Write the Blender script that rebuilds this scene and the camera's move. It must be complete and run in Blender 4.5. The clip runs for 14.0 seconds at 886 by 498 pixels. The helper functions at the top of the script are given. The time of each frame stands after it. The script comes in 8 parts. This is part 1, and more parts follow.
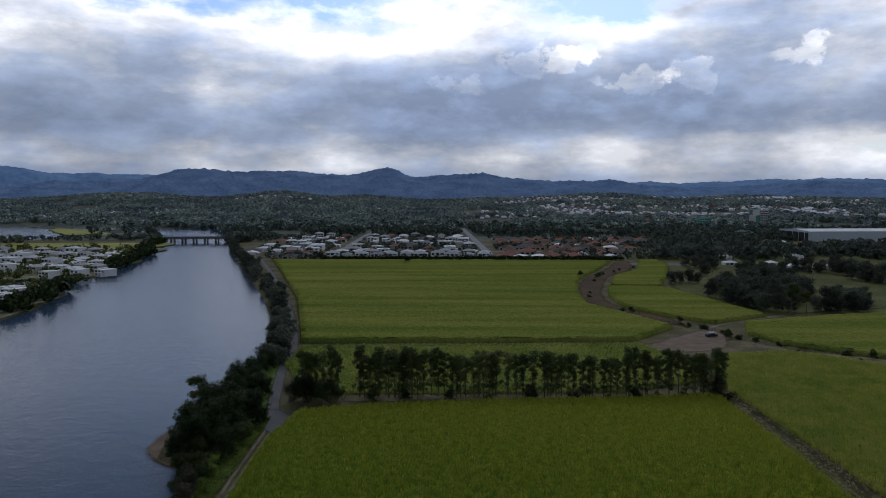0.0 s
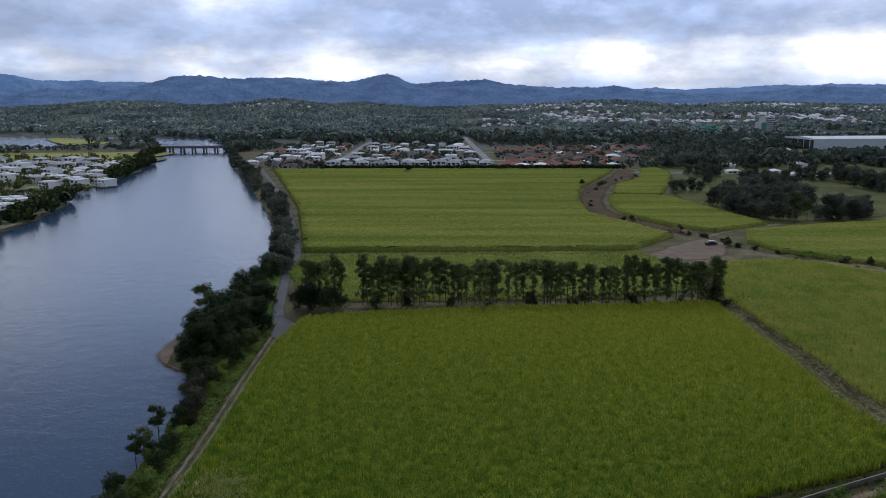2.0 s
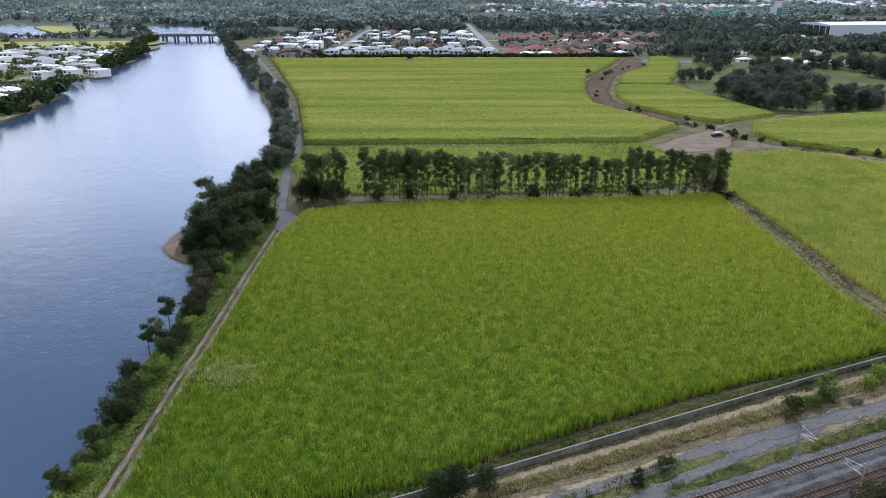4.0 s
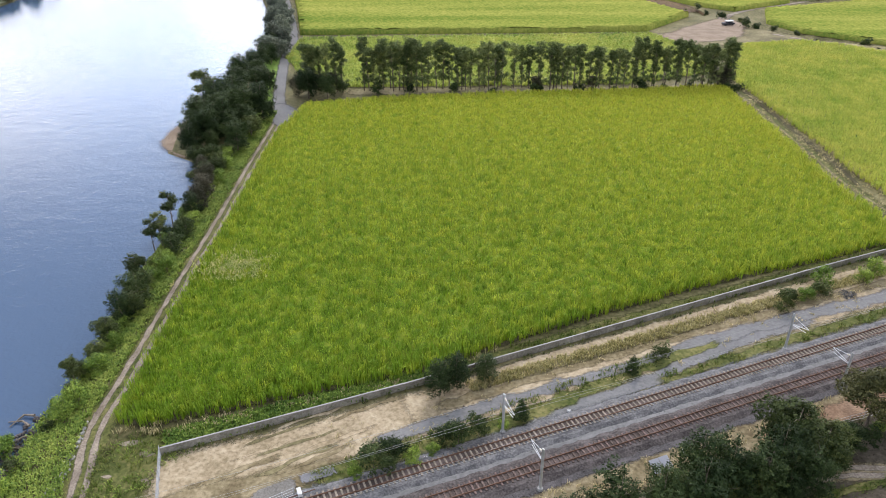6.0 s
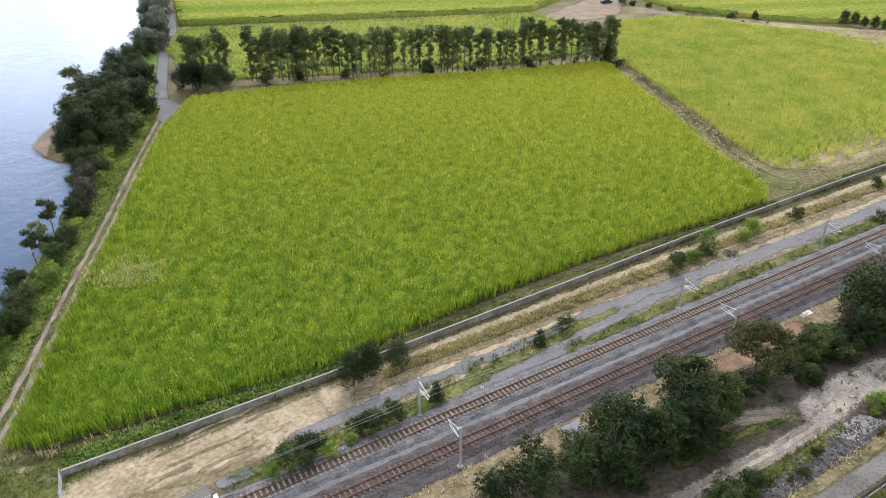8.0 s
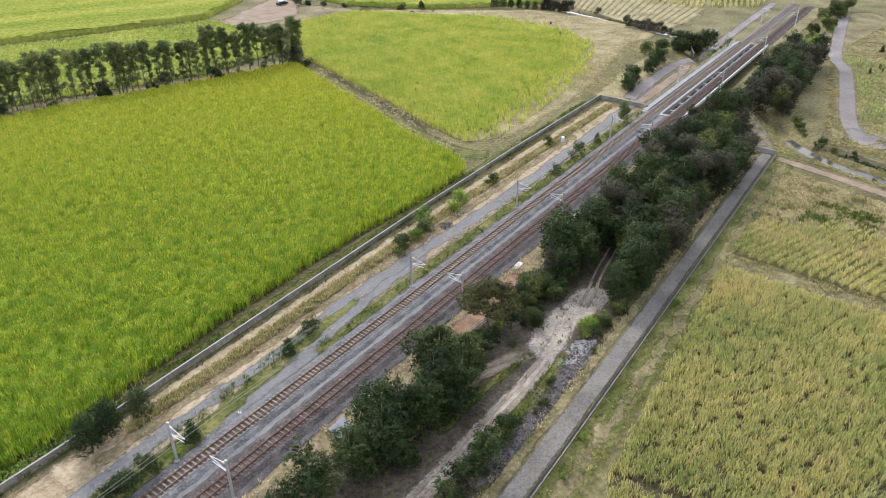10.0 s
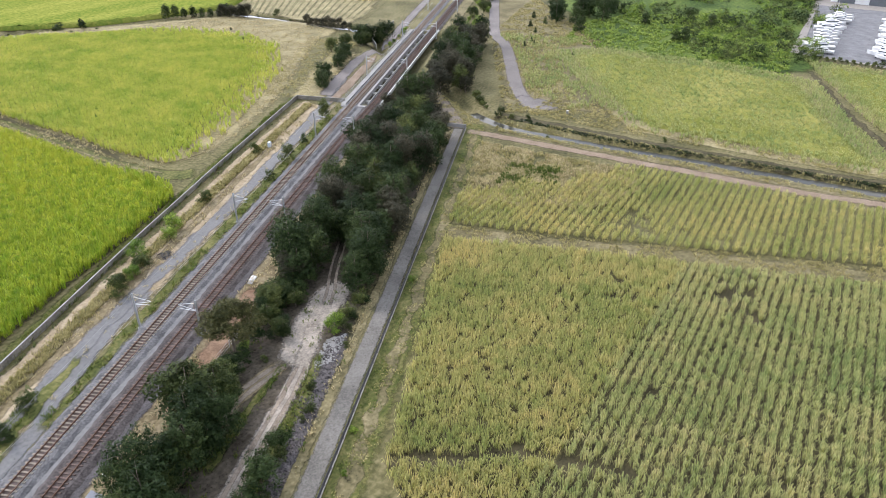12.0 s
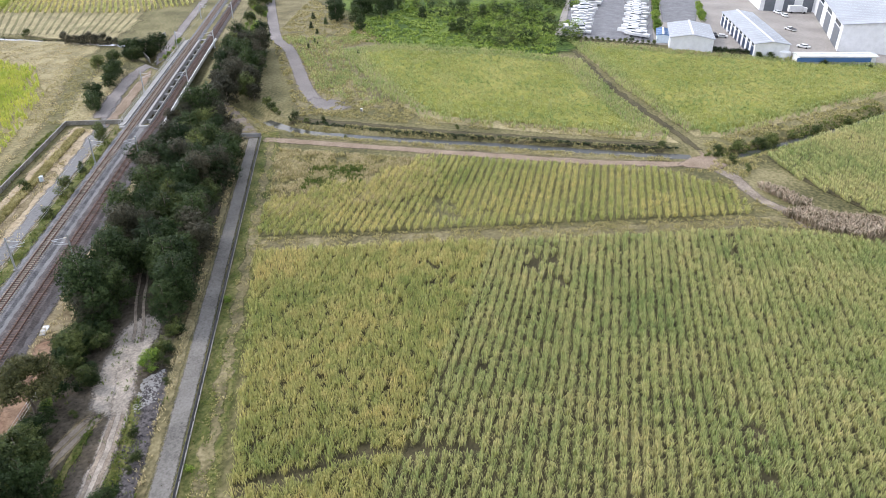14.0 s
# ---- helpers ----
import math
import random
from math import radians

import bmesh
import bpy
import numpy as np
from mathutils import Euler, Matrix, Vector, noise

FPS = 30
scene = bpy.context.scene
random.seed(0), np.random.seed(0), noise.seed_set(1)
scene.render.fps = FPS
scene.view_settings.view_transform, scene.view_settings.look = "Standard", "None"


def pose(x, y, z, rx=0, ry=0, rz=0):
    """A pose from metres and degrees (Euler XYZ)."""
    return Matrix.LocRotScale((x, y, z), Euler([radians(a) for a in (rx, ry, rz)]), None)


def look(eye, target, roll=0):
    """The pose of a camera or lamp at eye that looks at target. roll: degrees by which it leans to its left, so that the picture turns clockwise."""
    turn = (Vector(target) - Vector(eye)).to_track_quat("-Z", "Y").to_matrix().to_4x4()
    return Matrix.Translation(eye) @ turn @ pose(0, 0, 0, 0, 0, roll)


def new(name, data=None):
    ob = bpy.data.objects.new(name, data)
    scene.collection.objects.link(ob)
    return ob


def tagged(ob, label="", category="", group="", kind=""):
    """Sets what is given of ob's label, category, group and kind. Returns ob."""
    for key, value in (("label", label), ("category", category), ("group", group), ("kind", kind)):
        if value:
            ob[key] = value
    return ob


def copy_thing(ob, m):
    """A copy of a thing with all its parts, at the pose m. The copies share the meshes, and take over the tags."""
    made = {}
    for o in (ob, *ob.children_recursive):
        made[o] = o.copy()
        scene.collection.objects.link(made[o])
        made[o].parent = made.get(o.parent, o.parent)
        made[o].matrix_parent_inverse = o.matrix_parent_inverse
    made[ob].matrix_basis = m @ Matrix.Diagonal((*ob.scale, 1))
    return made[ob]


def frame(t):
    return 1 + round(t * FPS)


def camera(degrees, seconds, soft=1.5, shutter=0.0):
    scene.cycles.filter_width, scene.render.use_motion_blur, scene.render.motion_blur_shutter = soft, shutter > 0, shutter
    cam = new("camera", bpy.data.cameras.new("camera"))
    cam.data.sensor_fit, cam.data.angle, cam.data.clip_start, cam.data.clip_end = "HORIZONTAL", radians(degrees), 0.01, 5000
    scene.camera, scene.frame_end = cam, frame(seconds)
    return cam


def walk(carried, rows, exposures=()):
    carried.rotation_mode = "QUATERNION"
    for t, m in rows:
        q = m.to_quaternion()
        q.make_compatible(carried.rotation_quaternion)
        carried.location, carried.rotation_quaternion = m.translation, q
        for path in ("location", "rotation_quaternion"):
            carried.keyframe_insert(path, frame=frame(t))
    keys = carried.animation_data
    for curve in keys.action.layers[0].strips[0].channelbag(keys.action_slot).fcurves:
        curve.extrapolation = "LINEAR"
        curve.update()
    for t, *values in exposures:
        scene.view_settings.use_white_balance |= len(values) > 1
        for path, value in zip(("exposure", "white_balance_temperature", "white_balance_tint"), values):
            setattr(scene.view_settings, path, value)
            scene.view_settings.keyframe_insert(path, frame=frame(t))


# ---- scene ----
EYE = 65.0
cam = camera(64.37, 14.0, soft=0.55)
PATH = [
    (0.0, pose(0, 0, EYE, 85.50, -0.00, 0.00)),
    (0.5, pose(0, 0, EYE, 84.47, 0.06, 0.01)),
    (1.0, pose(0, 0, EYE, 82.44, 0.07, 0.03)),
    (1.5, pose(0, 0, EYE, 80.28, 0.09, 0.06)),
    (2.0, pose(0, 0, EYE, 78.12, 0.16, 0.08)),
    (2.5, pose(0, 0, EYE, 75.97, 0.23, 0.14)),
    (3.0, pose(0, 0, EYE, 73.80, 0.25, 0.19)),
    (3.5, pose(0, 0, EYE, 71.61, 0.27, 0.21)),
    (4.0, pose(0, 0, EYE, 69.42, 0.29, 0.24)),
    (4.5, pose(0, 0, EYE, 67.23, 0.32, 0.26)),
    (5.0, pose(0, 0, EYE, 65.04, 0.34, 0.28)),
    (5.5, pose(0, 0, EYE, 62.85, 0.35, 0.29)),
    (6.0, pose(0, 0, EYE, 60.90, 0.40, 0.29)),
    (6.5, pose(0, 0, EYE, 59.92, 0.42, 0.30)),
    (7.0, pose(0, 0, EYE, 59.84, 0.46, 0.27)),
    (7.5, pose(0, 0, EYE, 59.76, 0.31, -2.36)),
    (8.0, pose(0, 0, EYE, 59.71, 0.22, -8.58)),
    (8.5, pose(0, 0, EYE, 59.74, 0.10, -14.80)),
    (9.0, pose(0, 0, EYE, 59.78, -0.02, -21.02)),
    (9.5, pose(0, 0, EYE, 59.81, -0.14, -27.24)),
    (10.0, pose(0, 0, EYE, 59.84, -0.26, -33.47)),
    (10.5, pose(0, 0, EYE, 59.87, -0.37, -39.69)),
    (11.0, pose(0, 0, EYE, 59.93, -0.34, -45.94)),
    (11.5, pose(0, 0, EYE, 59.99, -0.28, -52.19)),
    (12.0, pose(0, 0, EYE, 60.04, -0.28, -58.37)),
    (12.5, pose(0, 0, EYE, 60.02, -0.19, -64.61)),
    (13.0, pose(0, 0, EYE, 60.05, -0.22, -70.80)),
    (13.5, pose(0, 0, EYE, 60.10, -0.18, -75.08)),
    (14.0, pose(0, 0, EYE, 60.10, -0.10, -75.67)),
]
walk(cam, PATH, exposures=((0.0, -2.86, 6150, 12), (0.5, -2.86, 6150, 12), (1.0, -2.62, 6150, 12), (1.5, -2.3, 6100, 12), (2.0, -2.1, 6100, 13), (2.5, -1.75, 6100, 13), (3.0, -1.45, 6050, 13), (5.3, -0.26, 6750, 14), (7.0, -0.12, 6950, 14), (10.5, 0.03, 6850, 14), (14.0, 0.0, 6650, 14)))

# ---- world and sun ----
SUN_EL, SUN_AZ = radians(40), radians(8)      # azimuth clockwise from +y
world = bpy.data.worlds.new("world")
scene.world = world
world.use_nodes = True
wn, wl = world.node_tree.nodes, world.node_tree.links
wn.clear()


def wnode(kind, **values):
    n = wn.new(kind)
    for k, v in values.items():
        n.inputs[k].default_value = v
    return n


def wmath(op, a, b=None, c=None):
    n = wn.new("ShaderNodeMath")
    n.operation = op
    for i, x in enumerate((a, b, c)):
        if x is None:
            continue
        if isinstance(x, (int, float)):
            n.inputs[i].default_value = x
        else:
            wl.new(x, n.inputs[i])
    return n.outputs[0]


def wramp(fac, stops):
    n = wn.new("ShaderNodeValToRGB")
    e = n.color_ramp.elements
    while len(e) < len(stops):
        e.new(0.5)
    for el, (p, c) in zip(e, stops):
        el.position, el.color = p, (*c, 1)
    wl.new(fac, n.inputs[0])
    return n.outputs[0]


sky = wn.new("ShaderNodeTexSky")
sky.sky_type = "NISHITA"
sky.sun_disc = False
sky.sun_elevation, sky.sun_rotation = SUN_EL, SUN_AZ
sky_dim = wn.new("ShaderNodeVectorMath")
sky_dim.operation = "MULTIPLY"
sky_dim.inputs[1].default_value = (0.52, 0.64, 0.80)
wl.new(sky.outputs[0], sky_dim.inputs[0])
coord = wn.new("ShaderNodeTexCoord")
sep = wn.new("ShaderNodeSeparateXYZ")
wl.new(coord.outputs["Generated"], sep.inputs[0])

def cloud(offset, squash, scale, detail, rough):
    """Noise over the dome of the sky, flattened towards the horizon."""
    flat = wn.new("ShaderNodeVectorMath")
    flat.operation = "MULTIPLY_ADD"
    flat.inputs[1].default_value, flat.inputs[2].default_value = (1.0, 1.0, squash), offset
    wl.new(coord.outputs["Generated"], flat.inputs[0])
    n = wnode("ShaderNodeTexNoise", Scale=scale, Detail=detail, Roughness=rough, Distortion=0.0)
    wl.new(flat.outputs[0], n.inputs["Vector"])
    return n.outputs[0]


def towards(az, el):
    """Cosine of the angle to a direction of the sky."""
    n = wn.new("ShaderNodeVectorMath")
    n.operation = "DOT_PRODUCT"
    n.inputs[1].default_value = (math.sin(az) * math.cos(el), math.cos(az) * math.cos(el), math.sin(el))
    wl.new(coord.outputs["Generated"], n.inputs[0])
    return n.outputs["Value"]


def ramp_value(x, stops):
    return wramp(x, [(p, (v, v, v)) for p, v in stops])


def swell(az, el, wide, high):
    """One at a direction of the sky, falling to nothing over an ellipse of so many degrees."""
    az, el, k = radians(az), radians(el), wide / high
    n = wn.new("ShaderNodeVectorMath")
    n.operation = "MULTIPLY_ADD"
    n.inputs[1].default_value = (1, 1, k)
    n.inputs[2].default_value = (-math.sin(az) * math.cos(el), -math.cos(az) * math.cos(el), -math.sin(el) * k)
    wl.new(coord.outputs["Generated"], n.inputs[0])
    far = wn.new("ShaderNodeVectorMath")
    far.operation = "LENGTH"
    wl.new(n.outputs[0], far.inputs[0])
    return ramp_value(wmath("MULTIPLY", far.outputs["Value"], 1 / (1.5 * radians(wide))), ((0.0, 1.0), (0.35, 0.85), (1.0, 0.0)))


# two layers: broad stratified banks, and heaped clouds with bright rims
bank = cloud((3.1, 5.2, 2.0), 4.6, 2.2, 7.0, 0.50)
heap = cloud((4.3, 2.6, 0.4), 2.1, 5.6, 14.0, 0.60)
heap_up = cloud((4.3, 2.6, 0.45), 2.1, 5.6, 14.0, 0.60)
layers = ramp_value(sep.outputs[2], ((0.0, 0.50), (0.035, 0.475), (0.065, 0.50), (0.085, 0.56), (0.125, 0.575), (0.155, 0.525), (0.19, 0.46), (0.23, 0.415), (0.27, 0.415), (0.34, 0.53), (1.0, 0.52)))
clear = wmath("MULTIPLY", swell(-20, 15.5, 13, 3.4), 0.17)
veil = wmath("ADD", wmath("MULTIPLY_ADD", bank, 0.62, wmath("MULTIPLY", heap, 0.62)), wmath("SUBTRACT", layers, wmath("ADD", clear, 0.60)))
mask = ramp_value(veil, ((0.31, 0.0), (0.42, 1.0)))
depth = veil
# the last swell is an unseen dark cloud, added to dim the river's glare
for az_, el_, wide_, high_, more in ((10.5, 3.4, 9, 1.6, -0.085), (27, 3.4, 7, 1.6, -0.075), (-5.5, 13.6, 9, 2.6, -0.10), (6, 12.8, 5, 1.8, 0.05), (21, 13.8, 8, 1.0, 0.06), (-16, 8.0, 7, 0.8, -0.05), (-12, 5.6, 14, 1.6, 0.035), (-24, 3.0, 9, 1.2, -0.03), (-8, 2.6, 5, 0.7, -0.05), (-22, 11.2, 13, 1.6, -0.05), (26, 11.4, 9, 1.5, -0.035), (-44, 25, 24, 7, 0.12)):
    depth = wmath("MULTIPLY_ADD", swell(az_, el_, wide_, high_), more, depth)
# heaped puffs with crisp edges
curl = cloud((1.3, 7.6, 3.4), 1.3, 21.0, 8.0, 0.58)
for az_, el_, wide_, high_ in ((19.2, 8.9, 2.4, 1.7), (27.0, 10.3, 2.0, 1.2), (15.4, 8.6, 3.2, 1.2), (8.5, 10.4, 3.5, 1.3), (1.5, 8.6, 3.0, 0.9)):
    heart = swell(az_, el_, wide_, high_)
    puff = ramp_value(wmath("MULTIPLY_ADD", wmath("SUBTRACT", curl, 0.5), 3.4, heart), ((0.50, 0.0), (0.72, 1.0)))
    depth = wmath("MULTIPLY_ADD", wmath("MULTIPLY", puff, ramp_value(heart, ((0.05, 0.0), (0.45, 1.0)))), -0.085, depth)
rim = wmath("MINIMUM", wmath("MAXIMUM", wmath("MULTIPLY_ADD", wmath("SUBTRACT", heap, heap_up), 2.2, 1.0), 0.86), 1.5)
body = wramp(depth, ((0.39, (6.8, 6.85, 6.9)), (0.45, (4.6, 4.75, 5.1)), (0.50, (3.4, 3.7, 4.25)), (0.56, (2.3, 2.7, 3.5)), (0.68, (1.6, 2.0, 2.8))))
# clouds are brighter towards the veiled sun
near_sun = wmath("POWER", wmath("MULTIPLY_ADD", towards(SUN_AZ, SUN_EL), 0.5, 0.5), 3.0)
# gain by height: horizon lowered, unseen overhead darkened to dim ground and river
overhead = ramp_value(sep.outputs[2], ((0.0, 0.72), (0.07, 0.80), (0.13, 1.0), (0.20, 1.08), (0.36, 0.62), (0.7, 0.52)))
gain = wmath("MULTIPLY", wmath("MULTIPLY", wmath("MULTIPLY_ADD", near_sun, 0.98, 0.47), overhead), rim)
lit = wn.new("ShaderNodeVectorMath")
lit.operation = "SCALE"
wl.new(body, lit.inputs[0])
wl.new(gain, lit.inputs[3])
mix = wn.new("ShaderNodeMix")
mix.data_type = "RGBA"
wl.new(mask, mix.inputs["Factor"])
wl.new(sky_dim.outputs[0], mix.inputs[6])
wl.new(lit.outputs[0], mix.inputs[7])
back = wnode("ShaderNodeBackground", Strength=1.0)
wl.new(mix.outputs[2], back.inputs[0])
out = wn.new("ShaderNodeOutputWorld")
wl.new(back.outputs[0], out.inputs[0])

sun_data = bpy.data.lights.new("sun", "SUN")
sun_data.energy, sun_data.angle, sun_data.color = 2.2, radians(8), (1.0, 0.95, 0.87)
sun = new("sun", sun_data)
sun_dir = Vector((math.sin(SUN_AZ) * math.cos(SUN_EL), math.cos(SUN_AZ) * math.cos(SUN_EL), math.sin(SUN_EL)))
sun.matrix_world = look((0, 0, 300), Vector((0, 0, 300)) - sun_dir)


# ---- materials ----
def surface(name, a, b, c=None, scale=1.0, fine=12.0, rough=0.9, bump=0.3, metal=0.0, island=0.0, objects=0.0, translucent=0.0, spec=0.12, feather=False, ripen=None, stretch=None):
    """Two or three colours mixed by a wide and a fine noise at real size, with relief; island and objects: value change per piece."""
    m = bpy.data.materials.new(name)
    m.use_nodes = True
    n, l = m.node_tree.nodes, m.node_tree.links
    p = n["Principled BSDF"]
    p.inputs["Roughness"].default_value, p.inputs["Metallic"].default_value = rough, metal
    p.inputs["Specular IOR Level"].default_value = spec
    geo = n.new("ShaderNodeNewGeometry")
    wide, grain = n.new("ShaderNodeTexNoise"), n.new("ShaderNodeTexNoise")
    for t, s, d in ((wide, scale, 5.0), (grain, fine, 4.0)):
        t.inputs["Scale"].default_value, t.inputs["Detail"].default_value = s, d
        l.new(geo.outputs["Position"], t.inputs["Vector"])
    if stretch:
        # broad streaks along the rows of a crop
        pull = n.new("ShaderNodeVectorMath")
        pull.operation = "MULTIPLY"
        pull.inputs[1].default_value = stretch
        l.new(geo.outputs["Position"], pull.inputs[0])
        l.new(pull.outputs[0], wide.inputs["Vector"])
    ramp = n.new("ShaderNodeValToRGB")
    e = ramp.color_ramp.elements
    e[0].position, e[0].color, e[1].position, e[1].color = 0.36, (*a, 1), 0.64, (*b, 1)
    if c:
        e.new(0.5).color = (*c, 1)
    add = n.new("ShaderNodeMath")
    add.operation = "MULTIPLY_ADD"
    add.inputs[1].default_value, add.inputs[2].default_value = 0.5, 0.0
    l.new(grain.outputs[0], add.inputs[0])
    half = n.new("ShaderNodeMath")
    half.operation = "MULTIPLY_ADD"
    half.inputs[1].default_value = 0.5
    l.new(wide.outputs[0], half.inputs[0])
    l.new(add.outputs[0], half.inputs[2])
    mixed = half.outputs[0]
    if ripen:
        # the crop yellows across the field: weights for x and y in metres, and a start
        dot = n.new("ShaderNodeVectorMath")
        dot.operation = "DOT_PRODUCT"
        dot.inputs[1].default_value = (ripen[0], ripen[1], 0)
        l.new(geo.outputs["Position"], dot.inputs[0])
        more = n.new("ShaderNodeMath")
        more.operation = "ADD"
        more.inputs[1].default_value = ripen[2]
        l.new(dot.outputs["Value"], more.inputs[0])
        both = n.new("ShaderNodeMath")
        both.operation = "ADD"
        l.new(more.outputs[0], both.inputs[0])
        l.new(half.outputs[0], both.inputs[1])
        mixed = both.outputs[0]
    l.new(mixed, ramp.inputs[0])
    col = ramp.outputs[0]
    for amount, node, socket in ((island, "ShaderNodeNewGeometry", "Random Per Island"), (objects, "ShaderNodeObjectInfo", "Random")):
        if amount:
            src = n.new(node)
            rng = n.new("ShaderNodeMapRange")
            rng.inputs[3].default_value, rng.inputs[4].default_value = 1 - amount, 1 + amount
            l.new(src.outputs[socket], rng.inputs[0])
            hsv = n.new("ShaderNodeHueSaturation")
            l.new(col, hsv.inputs["Color"])
            l.new(rng.outputs[0], hsv.inputs["Value"])
            hue = n.new("ShaderNodeMapRange")
            hue.inputs[3].default_value, hue.inputs[4].default_value = 0.5 + 0.03 * amount, 0.5 - 0.05 * amount
            l.new(src.outputs[socket], hue.inputs[0])
            l.new(hue.outputs[0], hsv.inputs["Hue"])
            col = hsv.outputs[0]
    l.new(col, p.inputs["Base Color"])
    if bump:
        b_ = n.new("ShaderNodeBump")
        b_.inputs["Strength"].default_value, b_.inputs["Distance"].default_value = bump, 0.1
        l.new(grain.outputs[0], b_.inputs["Height"])
        l.new(b_.outputs[0], p.inputs["Normal"])
    if feather:
        # ragged, broken edges: the piece thins out where its cover falls to nothing
        cov, torn = n.new("ShaderNodeAttribute"), n.new("ShaderNodeTexNoise")
        cov.attribute_name = "cover"
        torn.inputs["Scale"].default_value, torn.inputs["Detail"].default_value, torn.inputs["Roughness"].default_value = 2.2, 8.0, 0.68
        l.new(geo.outputs["Position"], torn.inputs["Vector"])
        total, edge = n.new("ShaderNodeMath"), n.new("ShaderNodeMapRange")
        total.operation = "MULTIPLY_ADD"
        total.inputs[1].default_value = 1.7
        l.new(torn.outputs[0], total.inputs[0])
        l.new(cov.outputs["Fac"], total.inputs[2])
        edge.inputs[1].default_value, edge.inputs[2].default_value = 1.08, 1.78
        l.new(total.outputs[0], edge.inputs[0])
        l.new(edge.outputs[0], p.inputs["Alpha"])
    if translucent:
        tr = n.new("ShaderNodeBsdfTranslucent")
        l.new(col, tr.inputs[0])
        mx = n.new("ShaderNodeMixShader")
        mx.inputs[0].default_value = translucent
        l.new(p.outputs[0], mx.inputs[1])
        l.new(tr.outputs[0], mx.inputs[2])
        l.new(mx.outputs[0], n["Material Output"].inputs[0])
    return m


def water_surface(name, colour, rough=0.16, ripple=0.25, size=1.6):
    m = bpy.data.materials.new(name)
    m.use_nodes = True
    n, l = m.node_tree.nodes, m.node_tree.links
    p = n["Principled BSDF"]
    p.inputs["Base Color"].default_value = (*colour, 1)
    p.inputs["Roughness"].default_value, p.inputs["IOR"].default_value = rough, 1.33
    p.inputs["Specular IOR Level"].default_value = 0.26
    geo = n.new("ShaderNodeNewGeometry")
    prev = None
    for s, dist, strength in ((size, 0.16, ripple * 1.6), (size * 0.16, 0.5, ripple * 0.7), (size * 0.02, 1.5, ripple * 0.15)):
        t, b_ = n.new("ShaderNodeTexNoise"), n.new("ShaderNodeBump")
        t.inputs["Scale"].default_value, t.inputs["Detail"].default_value = s, 4.0
        b_.inputs["Strength"].default_value, b_.inputs["Distance"].default_value = strength, dist
        l.new(geo.outputs["Position"], t.inputs["Vector"])
        l.new(t.outputs[0], b_.inputs["Height"])
        if prev:
            l.new(prev, b_.inputs["Normal"])
        prev = b_.outputs[0]
    l.new(prev, p.inputs["Normal"])
    return m


def plain(name, c, rough=0.6, metal=0.0, spread=0.12):
    return surface(name, tuple(x * (1 - spread) for x in c), tuple(min(1, x * (1 + spread)) for x in c), scale=0.6, fine=9.0, rough=rough, metal=metal, bump=0.05)


GRASS = surface("meadow_grass", (0.052, 0.052, 0.022), (0.232, 0.200, 0.105), (0.129, 0.117, 0.053), scale=0.07, fine=1.3, bump=0.8)
# far ground: haze blue mixed in, kept dark for the shade between crowns
FAR_LAND = surface("hazed_wooded_ground", (0.049, 0.062, 0.054), (0.182, 0.188, 0.127), (0.091, 0.106, 0.083), scale=0.008, fine=0.05, bump=0.5)
PALE_GRAVEL = surface("pale_gravel", (0.178, 0.158, 0.130), (0.428, 0.374, 0.311), (0.290, 0.255, 0.215), scale=0.25, fine=3.0, bump=0.5, feather=True)
DRY = surface("dry_mown_grass", (0.112, 0.086, 0.046), (0.300, 0.247, 0.154), (0.195, 0.158, 0.091), scale=0.3, fine=1.8, bump=0.7, feather=True)
STRAW = surface("straw_stubble", (0.081, 0.072, 0.036), (0.272, 0.230, 0.132), (0.162, 0.140, 0.072), scale=0.14, fine=1.5, bump=0.7, feather=True)
WEEDS = surface("green_weeds", (0.041, 0.058, 0.013), (0.195, 0.176, 0.071), (0.098, 0.105, 0.032), scale=0.2, fine=1.8, bump=0.7, feather=True)
LUSH = surface("lush_groundcover", (0.061, 0.130, 0.023), (0.197, 0.289, 0.053), (0.122, 0.205, 0.033), scale=0.25, fine=5.0, bump=0.6, feather=True)
DIRT = surface("dirt_track", (0.128, 0.102, 0.078), (0.352, 0.298, 0.235), (0.225, 0.186, 0.147), scale=0.3, fine=4.5, bump=0.5, feather=True)
RED_DIRT = surface("pinkish_dirt", (0.175, 0.127, 0.087), (0.297, 0.232, 0.170), (0.233, 0.177, 0.129), scale=0.22, fine=4.0, bump=0.4, feather=True)
RUST_EARTH = surface("red_brown_earth", (0.150, 0.088, 0.055), (0.330, 0.225, 0.150), (0.235, 0.152, 0.100), scale=0.3, fine=4.0, bump=0.5, feather=True)
SAND = surface("bare_sandy_soil", (0.198, 0.156, 0.093), (0.450, 0.372, 0.258), (0.324, 0.259, 0.169), scale=0.25, fine=1.6, bump=0.8, feather=True)
GRAVEL = surface("blue_grey_gravel", (0.131, 0.131, 0.130), (0.203, 0.200, 0.195), (0.167, 0.165, 0.163), scale=0.10, fine=1.8, bump=0.5, feather=True)
MAUVE_GRAVEL = surface("mauve_grey_gravel", (0.142, 0.128, 0.120), (0.252, 0.228, 0.214), (0.196, 0.177, 0.166), scale=0.10, fine=2.5, bump=0.5, feather=True)
BALLAST = surface("grey_ballast", (0.068, 0.068, 0.070), (0.196, 0.192, 0.192), (0.124, 0.122, 0.124), scale=0.5, fine=4.0, bump=0.9)
